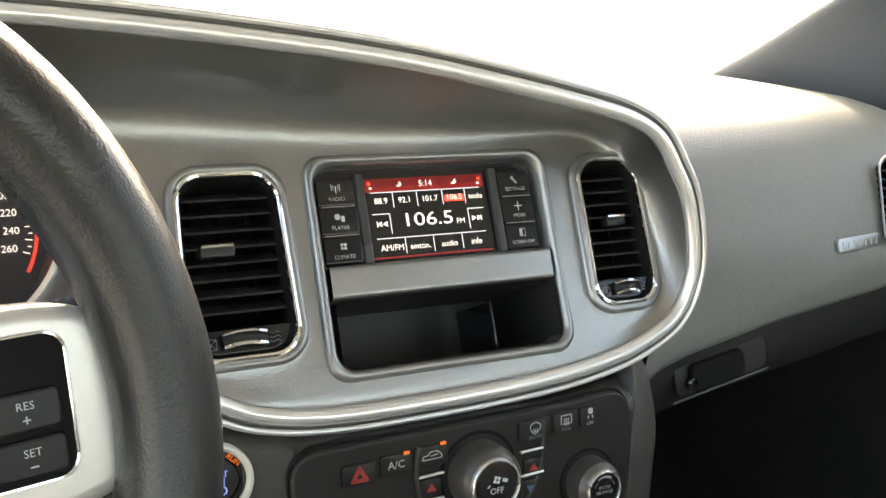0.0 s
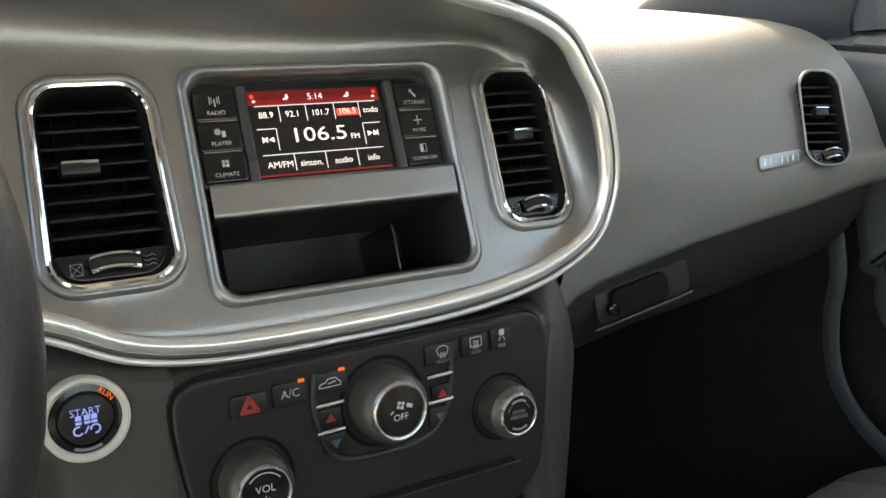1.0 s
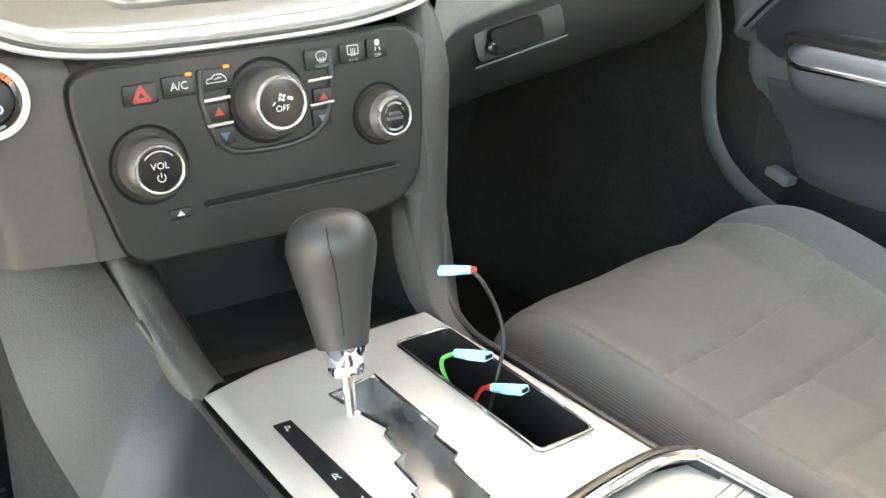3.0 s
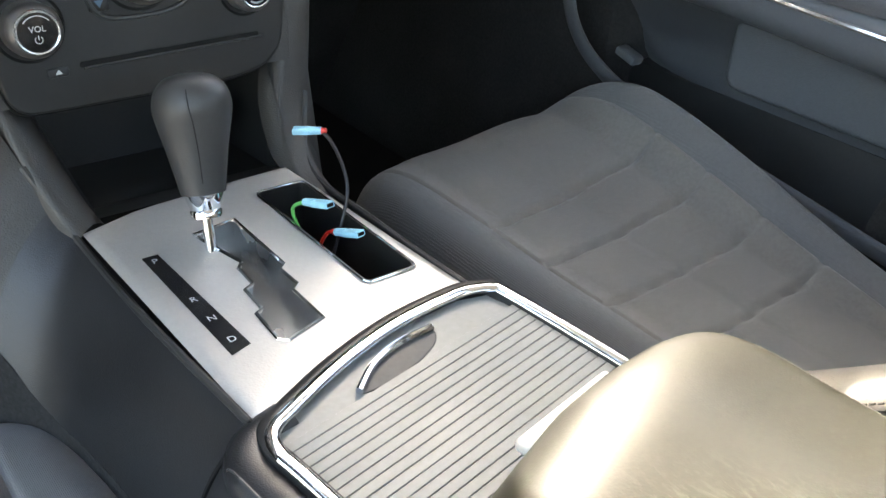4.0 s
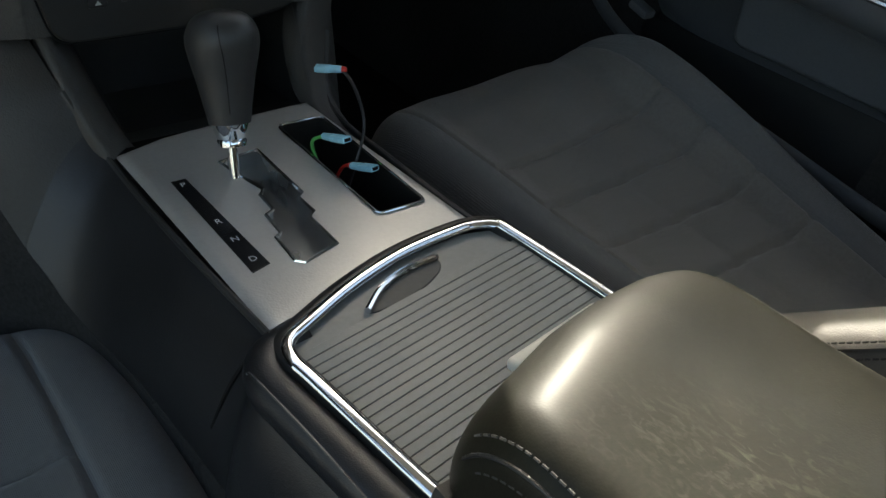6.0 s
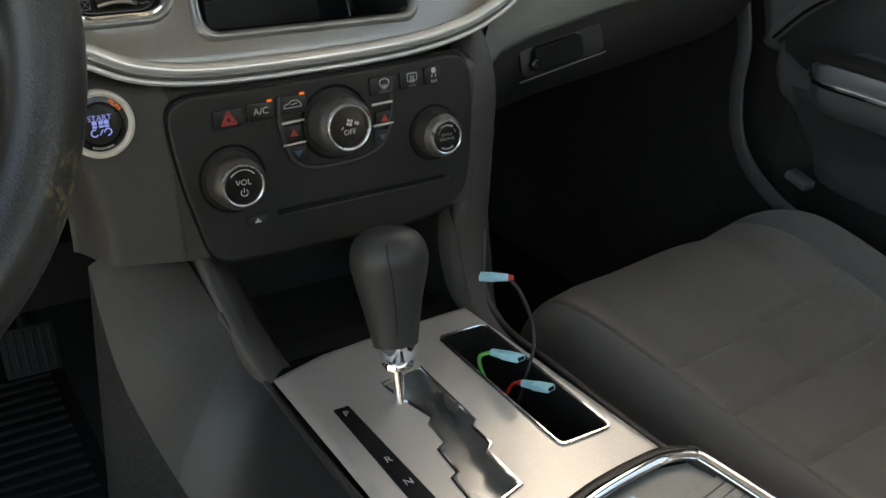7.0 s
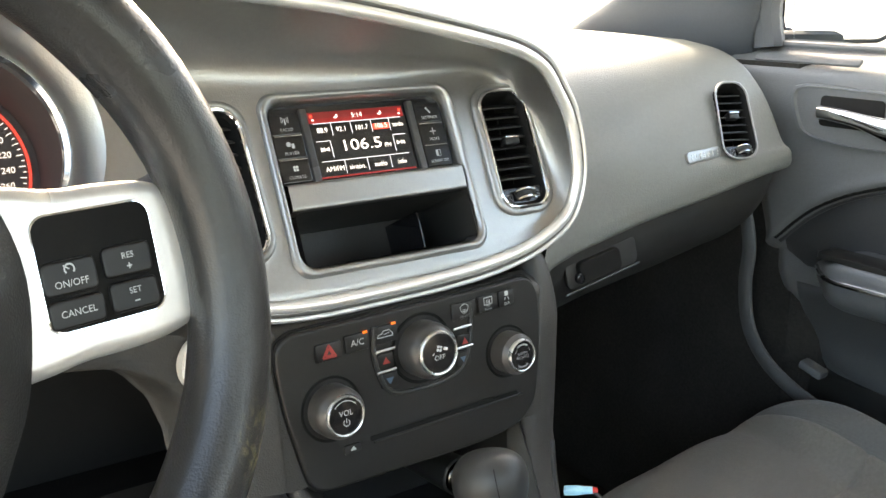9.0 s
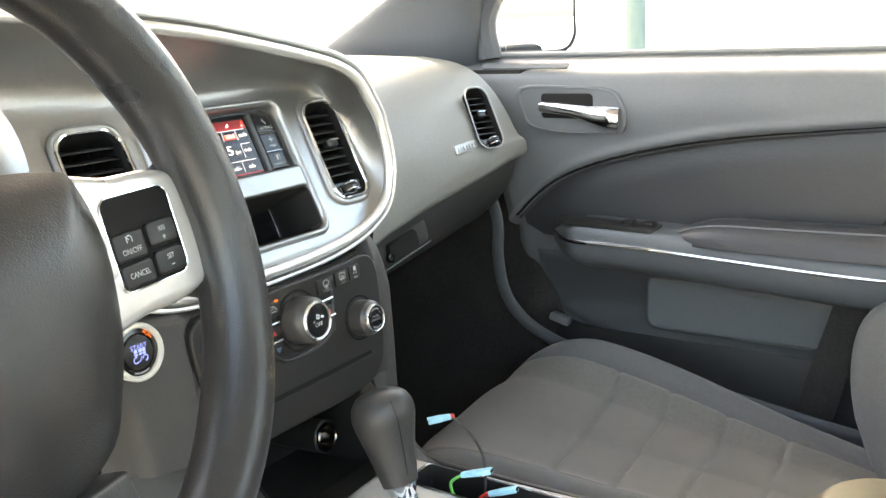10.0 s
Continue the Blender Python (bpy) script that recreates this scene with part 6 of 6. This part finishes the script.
# ---- seats ----
def cushion_shape(cx, hw, y0, y1, zt, bolster, dip, right):
    """Seat base: dished middle, raised sides, rounded front, welted seams."""
    def f(u, v):
        s, t = 2 * u - 1, v
        s = math.sin(s * math.pi / 2) * 0.6 + s * 0.4
        y_front = y0 - (0.085 if s < 0 else 0.05) * abs(s) ** 3.0
        y = y1 + (y_front - y1) * (math.sin(t * math.pi / 2) * 0.5 + t * 0.5)
        x = cx + hw * s * (1 - 0.16 * (1 - t) * (s > 0) * (cx > 0))
        q = (y - y1) / (y_front - y1)
        edge = max(0.0, 1 - abs(s) ** 9) ** 0.28 * max(0.0, 1 - q ** 14) ** 0.30
        top = zt + (bolster if s < 0 else bolster * (1 + (right - 1) * ease(0.02, 0.72, q))) * ease(0.50, 0.88, abs(s)) * (1 - 0.45 * ease(0.74, 1.0, q)) - dip * (1 - s * s) * ease(1.0, 0.5, q) * 1.0 - 0.03 * (1 - q) * (1 - abs(s)) - 0.045 * (1 - q) ** 2 * ease(0.0, 0.7, s)
        groove = 0.006 * math.exp(-((abs(s) - 0.70) / 0.014) ** 2) * ease(0.98, 0.90, q)
        for qq in (0.645, 0.515, 0.385, 0.255):
            groove += 0.0058 * math.exp(-((q - qq - 0.035 * s) / 0.0062) ** 2) * ease(0.72, 0.68, abs(s))
        top += 0.016 * ease(-0.3, 0.5, s) * ease(0.35, 0.9, q) * (cx > 0)
        wr = 0.002 * noise.noise((x * 9, y * 9, cx * 10))
        return Vector((x, y, 0.36 + (top - 0.36 - groove + wr) * edge))
    return f


def seat(name, cx, hw, y0, y1, zt, rec, hinge, label, side_mat, front_mat, bolster=0.022, side=0.085):
    s = thing(name, (cx, (y0 + y1) / 2, 0.30), label, "car seat", group="front seats")
    bm = bmesh.new()
    form = cushion_shape(cx, hw, y0, y1, zt, bolster, 0.012, 3.1 if cx > 0 else 1.0)
    patch(bm, lambda u, v: form(0.2125 + 0.575 * u, v), 90, 170)
    part("cushion", bm, front_mat, s, "cloth seat cushion with welted panels", smooth=70)
    for u0 in (0.0, 0.7875):
        bm = bmesh.new()
        patch(bm, lambda u, v: form(u0 + 0.2125 * u, v), 50, 120)
        part("cushion_bolster", bm, side_mat, s, "smoother raised side of the cushion", smooth=70)
    bm = bmesh.new()
    block(bm, pose(cx, (y0 + y1) / 2 - 0.03, 0.36), (hw * 1.75, (y0 - y1) * 0.86, 0.12), 0.02)
    part("base", bm, BLACK, s, "black seat base and shroud")
    hinge = Vector(hinge)
    d, nrm = Vector((0, -math.sin(rec), math.cos(rec))), Vector((0, math.cos(rec), math.sin(rec)))

    def back(u, v):
        a = 2 * math.pi * u
        ca, sa = math.cos(a), math.sin(a)
        w = hw * (1.0 - 0.16 * ease(0.55, 1.0, v))
        x = w * abs(ca) ** 0.35 * (1 if ca > 0 else -1)
        th = 0.060 * abs(sa) ** 0.5 * (1 if sa > 0 else -1)
        if sa > 0:
            th += (0.040 if x < 0 else side) * ease(0.5, 0.85, abs(x) / w) * ease(1.0, 0.6, v) * (ease(-0.12, 0.36, v) if x < 0 else ease(-0.16, 0.16, v)) * sa ** 0.3
            th -= 0.004 * math.exp(-((abs(x) / w - 0.58) / 0.012) ** 2)
            for q in (0.2, 0.34, 0.48):
                th -= 0.004 * math.exp(-((v - q) / 0.006) ** 2) * (1 if abs(x) / w < 0.58 else 0)
        close = max(0.02, 1 - (2 * abs(v - 0.5)) ** 10) ** 0.3
        return hinge + Vector((x * (0.7 + 0.3 * close), (0.045 * ease(0.04, 0.18, x) if hinge.x > 0 else 0.0), 0)) + d * (0.66 * v) + nrm * (th * close)
    bm = bmesh.new()
    patch(bm, back, 96, 70)
    part("backrest", bm, side_mat, s, "reclined backrest with raised sides", smooth=70)
    return s, hinge, d, nrm


ps = seat("passenger_seat", 0.4105, 0.2015, 0.155, -0.46, 0.536, radians(53), (0.4105, -0.455, 0.47), "charcoal cloth passenger seat with reclined back beside the console", CLOTH_SIDE, CLOTH, side=0.150)
ds = seat("driver_seat", -0.385, 0.280, 0.02, -0.60, 0.475, radians(74), (-0.385, -0.62, 0.44), "dark cloth driver seat with fully reclined back", CLOTH_SIDE, CLOTH_SIDE, 0.015)


def back_piping(s, hinge, d, nrm, hw):
    """Double-stitched leather edge along the inner side of a backrest."""
    th = 0.115
    for sx in (-1,):
        bm = bmesh.new()
        rings = []
        for k in range(24):
            v = 0.08 + 0.80 * k / 23
            w = hw * (1.0 - 0.16 * ease(0.55, 1.0, v))
            c = hinge + Vector((sx * w * 0.985, 0, 0)) + d * (0.66 * v)
            sect = [(0.012, -0.03), (0.016, 0.03), (0.017, 0.070), (0.0150, 0.086), (0.0125, 0.0885), (0.0125, 0.0905), (0.0145, 0.0925), (0.011, 0.0985), (0.0, 0.1035), (-0.018, 0.1065), (-0.040, 0.104), (-0.052, 0.098), (-0.058, 0.08), (-0.05, -0.03)]
            ring = [c + Vector((sx * a, 0, 0)) + nrm * b for a, b in sect]
            rings.append(ring)
        loft(bm, rings)
        bmesh.ops.recalc_face_normals(bm, faces=bm.faces)
        edge = part("bolster_edge", bm, BOLSTER, s, "leather edge of the backrest", smooth=60)
        for off in (0.0, 0.012):
            bm = bmesh.new()
            for k in range(90):
                v = 0.10 + 0.76 * k / 90
                w = hw * (1.0 - 0.16 * ease(0.55, 1.0, v))
                c = hinge + Vector((sx * (w * 0.985 + (0.0135 if not off else 0.0158)), 0, 0)) + nrm * (0.0965 - off * 0.85)
                tube(bm, [c + d * (0.66 * v), c + d * (0.66 * v + 0.0038)], 0.0007, 5)
            part("stitching", bm, STITCH_DARK, edge, "row of thread stitches")["kind"] = "stuff"


back_piping(*ps, 0.2015)


def buckle(at, m, label):
    b = thing("seat_buckle", at, label, "seat buckle", group="seat buckles")
    bm = bmesh.new()
    block(bm, m @ Matrix.Translation((0, 0, -0.035)), (0.034, 0.044, 0.075), 0.005)
    part("case", bm, BLACK, b, "black buckle case")
    bm = bmesh.new()
    block(bm, m @ Matrix.Translation((0.000, 0.004, 0.003)), (0.027, 0.030, 0.010), 0.002)
    part("release", bm, RED, b, "red release button")
    bm = bmesh.new()
    block(bm, m @ Matrix.Translation((-0.002, -0.0145, 0.0022)), (0.018, 0.004, 0.008))
    part("slot", bm, DEEP, b, "dark tongue slot")
    bm = bmesh.new()
    tube(bm, [m @ Vector((0, 0, -0.07)), m @ Vector((0.0, 0.01, -0.16))], 0.010, 8, flat=0.3)
    part("stalk", bm, BLACK, b, "black buckle stalk")


buckle((-0.127, -0.466, 0.49), pose(-0.127, -0.466, 0.556, 4, -4, -20), "red and black seat buckle between driver seat and console")
buckle((0.172, -0.395, 0.50), pose(0.172, -0.395, 0.585, 15, 10, 20), "red and black seat buckle between passenger seat and console")

# ---- passenger door ----
DM = axes((0.632, 0.0, 0.0), (0, -1, 0), (0, 0, 1), (-1, 0, 0))       # local x rearwards, y up, z into the cabin
door = thing("passenger_door", (0.66, -0.2, 0.5), "slate grey vinyl passenger door with chrome handle, closed", "car door")
door_out = [(p.x, p.y) for p in smooth_path([(-0.235, 0.990, 0), (-0.215, 0.90, 0), (-0.185, 0.80, 0), (-0.168, 0.74, 0), (-0.160, 0.66, 0), (-0.135, 0.59, 0), (-0.08, 0.550, 0), (0.05, 0.530, 0), (0.45, 0.50, 0), (0.85, 0.50, 0), (0.85, 0.75, 0), (0.85, 0.985, 0), (0.45, 0.990, 0), (0.05, 0.990, 0)], 4, closed=True)]


def insert_line(l):
    """Upper edge of the insert, smoothed between its stations."""
    return sum(insert_raw(l + 0.016 * k) for k in range(-3, 4)) / 7


def insert_raw(l):
    return between([(-0.19, 0.70), (-0.165, 0.74), (-0.132, 0.779), (-0.10, 0.806), (-0.064, 0.825), (0.025, 0.854), (0.10, 0.870), (0.185, 0.884), (0.369, 0.903), (0.60, 0.915), (0.9, 0.92)], l)


def door_place(l, z, d):
    below = insert_line(l) - z
    w = -0.020 * ease(0.0, 0.014, below) + 0.004 * math.exp(-((below + 0.004) / 0.006) ** 2)
    w -= 0.050 * ease(0.71, 0.60, z)
    w -= 0.055 * ease(0.955, 0.992, z) ** 1.5
    w += 0.006 * math.sin(math.pi * ease(0.86, 0.97, z))
    w -= 0.012 * (1 - ease(0, 0.02, d)) * (1 if z < 0.94 else 0)
    return DM @ Vector((l, z, w))


bm = bmesh.new()
sheet(bm, door_out, [], door_place, 0.006)
bmesh.ops.recalc_face_normals(bm, faces=bm.faces)
part("trim_panel", bm, DOOR, door, "slate vinyl door trim", smooth=60)
pad_out = []
for l in np.linspace(-0.125, 0.84, 40):
    pad_out.append((l, insert_line(l) - 0.010))
pad_out += [(0.84, 0.70), (0.4, 0.705), (0.0, 0.715), (-0.11, 0.72), (-0.14, 0.735), (-0.145, 0.75)]
bm = bmesh.new()
sheet(bm, pad_out[::-1], [], lambda l, z, d: DM @ Vector((l, z, -0.0165 + 0.005 * ease(0, 0.03, d))), 0.010)
bmesh.ops.recalc_face_normals(bm, faces=bm.faces)
part("insert_pad", bm, DOOR_PAD, door, "dark padded door insert", smooth=60)

for nm, off, w, r, mt, lb in (("insert_groove", -0.0040, -0.0030, 0.0024, DEEP, "dark groove above the insert"), ("insert_welt", -0.0100, -0.0145, 0.0026, DOOR_PAD, "pale welt along the insert")):
    bm = bmesh.new()
    tube(bm, [DM @ Vector((l, insert_line(l) + off, w)) for l in np.linspace(-0.150, 0.84, 80)], r, 8)
    part(nm, bm, mt, door, lb)


def arm_section(l):
    """Door armrest section at a distance l rearwards."""
    nose = ease(-0.078, -0.02, l)
    inner = 0.012 + 0.050 * nose ** 0.6
    top = 0.757 - 0.010 * ease(-0.05, 0.4, l)
    mid = 0.728 - 0.012 * ease(0.0, 0.4, l)
    low = 0.690 - 0.018 * ease(0.0, 0.4, l)
    h = 0.3 + 0.7 * nose ** 0.5
    f = lambda z: mid + (z - mid) * h
    return [DM @ Vector((l, z, w)) for w, z in ((-0.03, f(top)), (inner * 0.4, f(top + 0.002)), (inner * 0.8, f(top)), (inner * 0.97, f(top - 0.008)), (inner, f(mid + 0.004)), (inner * 0.97, f(mid - 0.010)), (inner * 0.80, f(low + 0.010)), (inner * 0.45, f(low)), (-0.03, f(low - 0.004)))]


bm = bmesh.new()
loft(bm, [arm_section(l) for l in list(np.linspace(-0.078, 0.0, 14)) + list(np.linspace(0.03, 0.84, 20))])
bmesh.ops.recalc_face_normals(bm, faces=bm.faces)
darm = part("armrest", bm, DOOR_ARM, door, "dark slate door armrest", smooth=50)
bm = bmesh.new()
tube(bm, [DM @ Vector((l, 0.733 - 0.012 * ease(0.0, 0.4, l) - 0.0 , 0.0125 + 0.050 * ease(-0.078, -0.02, l) ** 0.6)) for l in np.linspace(-0.074, 0.84, 50)], 0.0032, 8)
part("bright_strip", bm, CHROME, darm, "thin chrome strip along the armrest")


def elbow(u, v):
    l = 0.098 + 0.67 * u
    a = math.pi * v
    k = (1 - (1 - min(1, u / 0.16)) ** 2.4)
    rise = 0.034 + 0.010 * ease(0.1, 0.8, u)
    return DM @ Vector((l, 0.741 + rise * math.sin(a) ** 0.8 * k, 0.024 - 0.042 * math.cos(a) * (0.35 + 0.65 * k)))


bm = bmesh.new()
patch(bm, elbow, 50, 14)
part("elbow_pad", bm, DOOR_PAD, darm, "padded elbow rest", smooth=70)
bm = bmesh.new()
tube(bm, [elbow(u, 0.70) for u in np.linspace(0.02, 1.0, 40)], 0.0016, 6)
part("elbow_seam", bm, DOOR, darm, "pale seam along the elbow rest")
bm = bmesh.new()
prism(bm, axes(DM @ Vector((0.020, 0.7575, 0.035)), (0, -1, -0.02), (1, 0, 0), (0, 0, 1)), rrect(0.150, 0.040, 0.010, 5), -0.004, 0.0022, 0.001)
swp = part("switch_plate", bm, SOFT_BLACK, darm, "black switch plate")
for l in (0.048, 0.078):
    bm = bmesh.new()
    block(bm, axes(DM @ Vector((l, 0.7605, 0.028)), (0, -1, 0), (1, 0, 0), (0, 0, 1)), (0.016, 0.018, 0.005), 0.0015)
    part("window_switch", bm, SOFT_BLACK, darm, "black window switch with bright edge")
# handle in its recess
bm = bmesh.new()
hz = [(p.x, p.y) for p in smooth_path([(-0.137, 0.9445, 0), (-0.060, 0.9475, 0), (0.010, 0.9425, 0), (0.032, 0.920, 0), (0.034, 0.890, 0), (0.015, 0.880, 0), (-0.06, 0.8785, 0), (-0.115, 0.886, 0), (-0.133, 0.905, 0)][::-1], 4, closed=True)]
loft(bm, [[DM @ Vector((x, y, z)) for x, y in [( -0.05 + (x + 0.05) * k, 0.913 + (y - 0.913) * k) for x, y in hz]] for k, z in ((1.0, 0.002), (0.985, 0.0075), (0.93, 0.0085), (0.90, 0.006))], caps=False)
bm.faces.new([bm.verts.new(DM @ Vector((-0.05 + (x + 0.05) * 0.90, 0.913 + (y - 0.913) * 0.90, 0.006))) for x, y in hz])
hp = part("handle_bezel", bm, DOOR, door, "raised slate handle surround", smooth=50)
bm = bmesh.new()
prism(bm, DM @ Matrix.Translation((-0.058, 0.9185, 0.0)), rrect(0.082, 0.036, 0.006, 5), 0.002, 0.0075, 0.001)
part("handle_cup", bm, DEEP, door, "dark recess behind the handle")
bm = bmesh.new()
hpts = smooth_path([(-0.098, 0.9165, 0.009), (-0.075, 0.9165, 0.016), (-0.045, 0.9135, 0.018), (-0.015, 0.9075, 0.017), (0.010, 0.9035, 0.015), (0.024, 0.902, 0.011)], 6)
tube(bm, [DM @ p for p in hpts], [0.0082 + 0.0082 * ease(0.35, 0.85, k / (len(hpts) - 1)) for k in range(len(hpts))], 14, flat=0.62, up=(-1, 0, 0))
part("inner_handle", bm, CHROME, door, "chrome inner door handle")
bm = bmesh.new()
low_out = [(-0.125, 0.695), (-0.132, 0.63), (-0.105, 0.585), (-0.05, 0.562), (0.05, 0.545), (0.45, 0.515), (0.80, 0.515), (0.80, 0.69), (0.4, 0.69), (0.0, 0.695)]
sheet(bm, low_out, [], lambda l, z, d: door_place(l, z, 1.0) + Vector((-0.004 * ease(0, 0.006, d) - 0.001, 0, 0)), 0.008)
bmesh.ops.recalc_face_normals(bm, faces=bm.faces)
part("lower_panel", bm, DOOR_LOW, door, "dark lower door panel", smooth=60)
bm = bmesh.new()
lock_m = DM @ Matrix.Translation((0.262, 0.630, -0.046))
prism(bm, lock_m, rrect(0.43, 0.088, 0.020, 6, 0.03), 0.0, 0.013, 0.007, 4)
part("pocket_panel", bm, DOOR, door, "lighter map pocket front")
bm = bmesh.new()
block(bm, DM @ Matrix.Translation((-0.082, 0.590, -0.012)) @ pose(0, 0, 0, 0, 0, -15), (0.034, 0.012, 0.020), 0.004)
part("sill_tab", bm, DOOR, door, "small slate tab near the sill")
bm = bmesh.new()
prism(bm, axes(DM @ Vector((-0.135, 0.9755, -0.010)), (0, -1, 0), (0.75, 0, 0.66), (-0.66, 0, 0.75)), rrect(0.145, 0.012, 0.003, 4), -0.002, 0.0012, 0.0006)
part("demist_outlet", bm, DOOR, door, "narrow side window demist outlet")
bm = bmesh.new()
tube(bm, [DM @ Vector((l, 0.989, -0.052)) for l in np.linspace(-0.235, 0.85, 12)], 0.006, 8, flat=0.8)
part("window_seal", bm, DOOR, door, "slate window seal")
bm = bmesh.new()
block(bm, pose(0.700, -0.31, 1.19, 0, -8, 0), (0.004, 1.05, 0.44))
pane = part("window_pane", bm, GLASS, door, "clear side window glass", smooth=0)
pane.visible_shadow = False
bm = bmesh.new()
tube(bm, smooth_path([(0.675, 0.215, 0.985), (0.672, 0.205, 1.08), (0.650, 0.0, 1.24), (0.620, -0.25, 1.385), (0.607, -0.6, 1.395), (0.612, -0.85, 1.36)], 6), 0.020, 10, up=(1, 0, 0))
part("window_frame", bm, PILLAR, door, "slate upper window frame")

SILL = [(0.614, 0.200, 0.83), (0.612, 0.172, 0.745), (0.611, 0.172, 0.690), (0.611, 0.162, 0.635), (0.610, 0.135, 0.598), (0.608, 0.09, 0.572), (0.606, 0.03, 0.555), (0.604, -0.06, 0.545), (0.610, -0.20, 0.522), (0.618, -0.34, 0.498), (0.630, -0.55, 0.470)]
bm = bmesh.new()
tube(bm, smooth_path(SILL, 8), 0.0105, 12, flat=0.45, up=(1, 0, 0))
solo("trim_sill", bm, DOOR_LOW, (0.61, 0.17, 0.5), "slate door opening seal strip", "trim", kind="structure")
for sx, nm in ((1, "wall_kick_passenger"), (-1, "wall_kick_driver")):
    bm = bmesh.new()
    patch(bm, lambda u, v: Vector((sx * (0.635 + 0.03 * math.sin(math.pi * v) + 0.055 * ease(0.10, 0.04, u)), 0.06 + 0.79 * u, 0.27 + 0.70 * v)), 60, 12)
    patch(bm, lambda u, v: Vector((sx * (0.655 + 0.03 * math.sin(math.pi * v) + 0.055 * ease(0.10, 0.04, u)), 0.06 + 0.79 * u, 0.27 + 0.70 * v)), 60, 12)
    solo(nm, bm, CARPET, (sx * 0.64, 0.5, 0.27), "dark carpeted footwell side", "wall", kind="structure")
bm = bmesh.new()
block(bm, pose(0.695, -0.95, 0.95), (0.10, 0.22, 0.95), 0.02)
solo("pillar_side", bm, PILLAR, (0.695, -0.95, 0.5), "slate side pillar trim behind the door", "pillar", kind="structure")
bm = bmesh.new()
block(bm, pose(0.74, -0.35, 0.40), (0.10, 1.3, 0.34), 0.02)
solo("trim_rocker", bm, BLACK, (0.74, -0.35, 0.3), "black door sill rocker", "trim", kind="structure")

# seat belt
belt = thing("seat_belt", (0.60, -0.40, 0.55), "black passenger seat belt with bright tongue", "seat belt")
bm = bmesh.new()
bp = smooth_path([(0.640, -0.66, 1.15), (0.622, -0.45, 0.86), (0.612, -0.368, 0.725), (0.616, -0.336, 0.635), (0.623, -0.308, 0.53), (0.630, -0.295, 0.46)], 8)
rings = []
for k, p in enumerate(bp):
    rings.append([p + Vector((0, -0.024, 0)), p + Vector((-0.0012, 0.0, 0.002)), p + Vector((0, 0.024, 0)), p + Vector((0.0012, 0.0, 0.0))])
loft(bm, rings)
part("webbing", bm, CARPET, belt, "black belt webbing", smooth=60)
bm = bmesh.new()
block(bm, pose(0.602, -0.357, 0.696, 30, 0, 40), (0.012, 0.032, 0.010), 0.003)
part("tongue", bm, CHROME, belt, "bright belt tongue")

# ---- door mirror ----
mir = thing("door_mirror", (0.80, 0.27, 0.98), "white door mirror with large clear glass", "door mirror")
MM = axes((0.885, 0.258, 1.057), (0.90, -0.42, 0), (0, 0, 1), (-0.42, -0.90, 0.0))
bm = bmesh.new()
ro = rrect(0.190, 0.150, 0.035, 7)
loft(bm, [[MM @ Vector((x * k, y * k, z)) for x, y in ro] for k, z in ((0.95, 0.004), (1.0, 0.010), (1.05, 0.004), (1.04, -0.03), (0.85, -0.075), (0.4, -0.095))], caps=True)
bmesh.ops.recalc_face_normals(bm, faces=bm.faces)
part("housing", bm, WHITE_PAINT, mir, "white mirror housing", smooth=50)
bm = bmesh.new()
prism(bm, MM, [(x * 0.93, y * 0.92) for x, y in ro], 0.008, 0.0115)
part("mirror_glass", bm, MIRROR, mir, "clear mirror glass", smooth=0)
bm = bmesh.new()
tube(bm, [MM @ Vector((x * 0.965, y * 0.96, 0.010)) for x, y in ro], 0.0035, 8, closed=True)
part("glass_rim", bm, RUBBER, mir, "black rim round the glass")
bm = bmesh.new()
block(bm, pose(0.765, 0.235, 0.985, 0, 0, -25), (0.12, 0.05, 0.035), 0.012)
part("foot", bm, RUBBER, mir, "black mirror foot")

# ---- pedals and mat ----
ped = thing("brake_pedal", (-0.20, 0.46, 0.36), "brake pedal with a ribbed black rubber pad", "pedal")
PM = pose(-0.200, 0.455, 0.400, 60, 0, 0)
bm = bmesh.new()
block(bm, PM, (0.062, 0.058, 0.008), 0.003)
pp = part("pad", bm, RUBBER, ped, "black rubber pad")
for k in range(6):
    bm = bmesh.new()
    block(bm, PM @ Matrix.Translation((-0.025 + 0.010 * k, 0, 0.0045)), (0.004, 0.050, 0.002), 0.0006, 1)
    part("rib", bm, RUBBER, ped, "black rubber rib")
bm = bmesh.new()
tube(bm, [(-0.20, 0.46, 0.40), (-0.20, 0.56, 0.48), (-0.20, 0.60, 0.66)], 0.008, 8)
part("arm", bm, BLACK, ped, "black pedal arm")
bm = bmesh.new()
block(bm, pose(-0.36, 0.36, 0.292), (0.42, 0.46, 0.012), 0.004)
mat_ = solo("floor_mat", bm, RUBBER, (-0.36, 0.36, 0.286), "black ribbed rubber driver floor mat", "floor mat")
for k in range(20):
    bm = bmesh.new()
    block(bm, pose(-0.36, 0.15 + 0.0215 * k, 0.300), (0.38, 0.010, 0.006), 0.002, 1)
    part("mat_rib", bm, RUBBER, mat_)
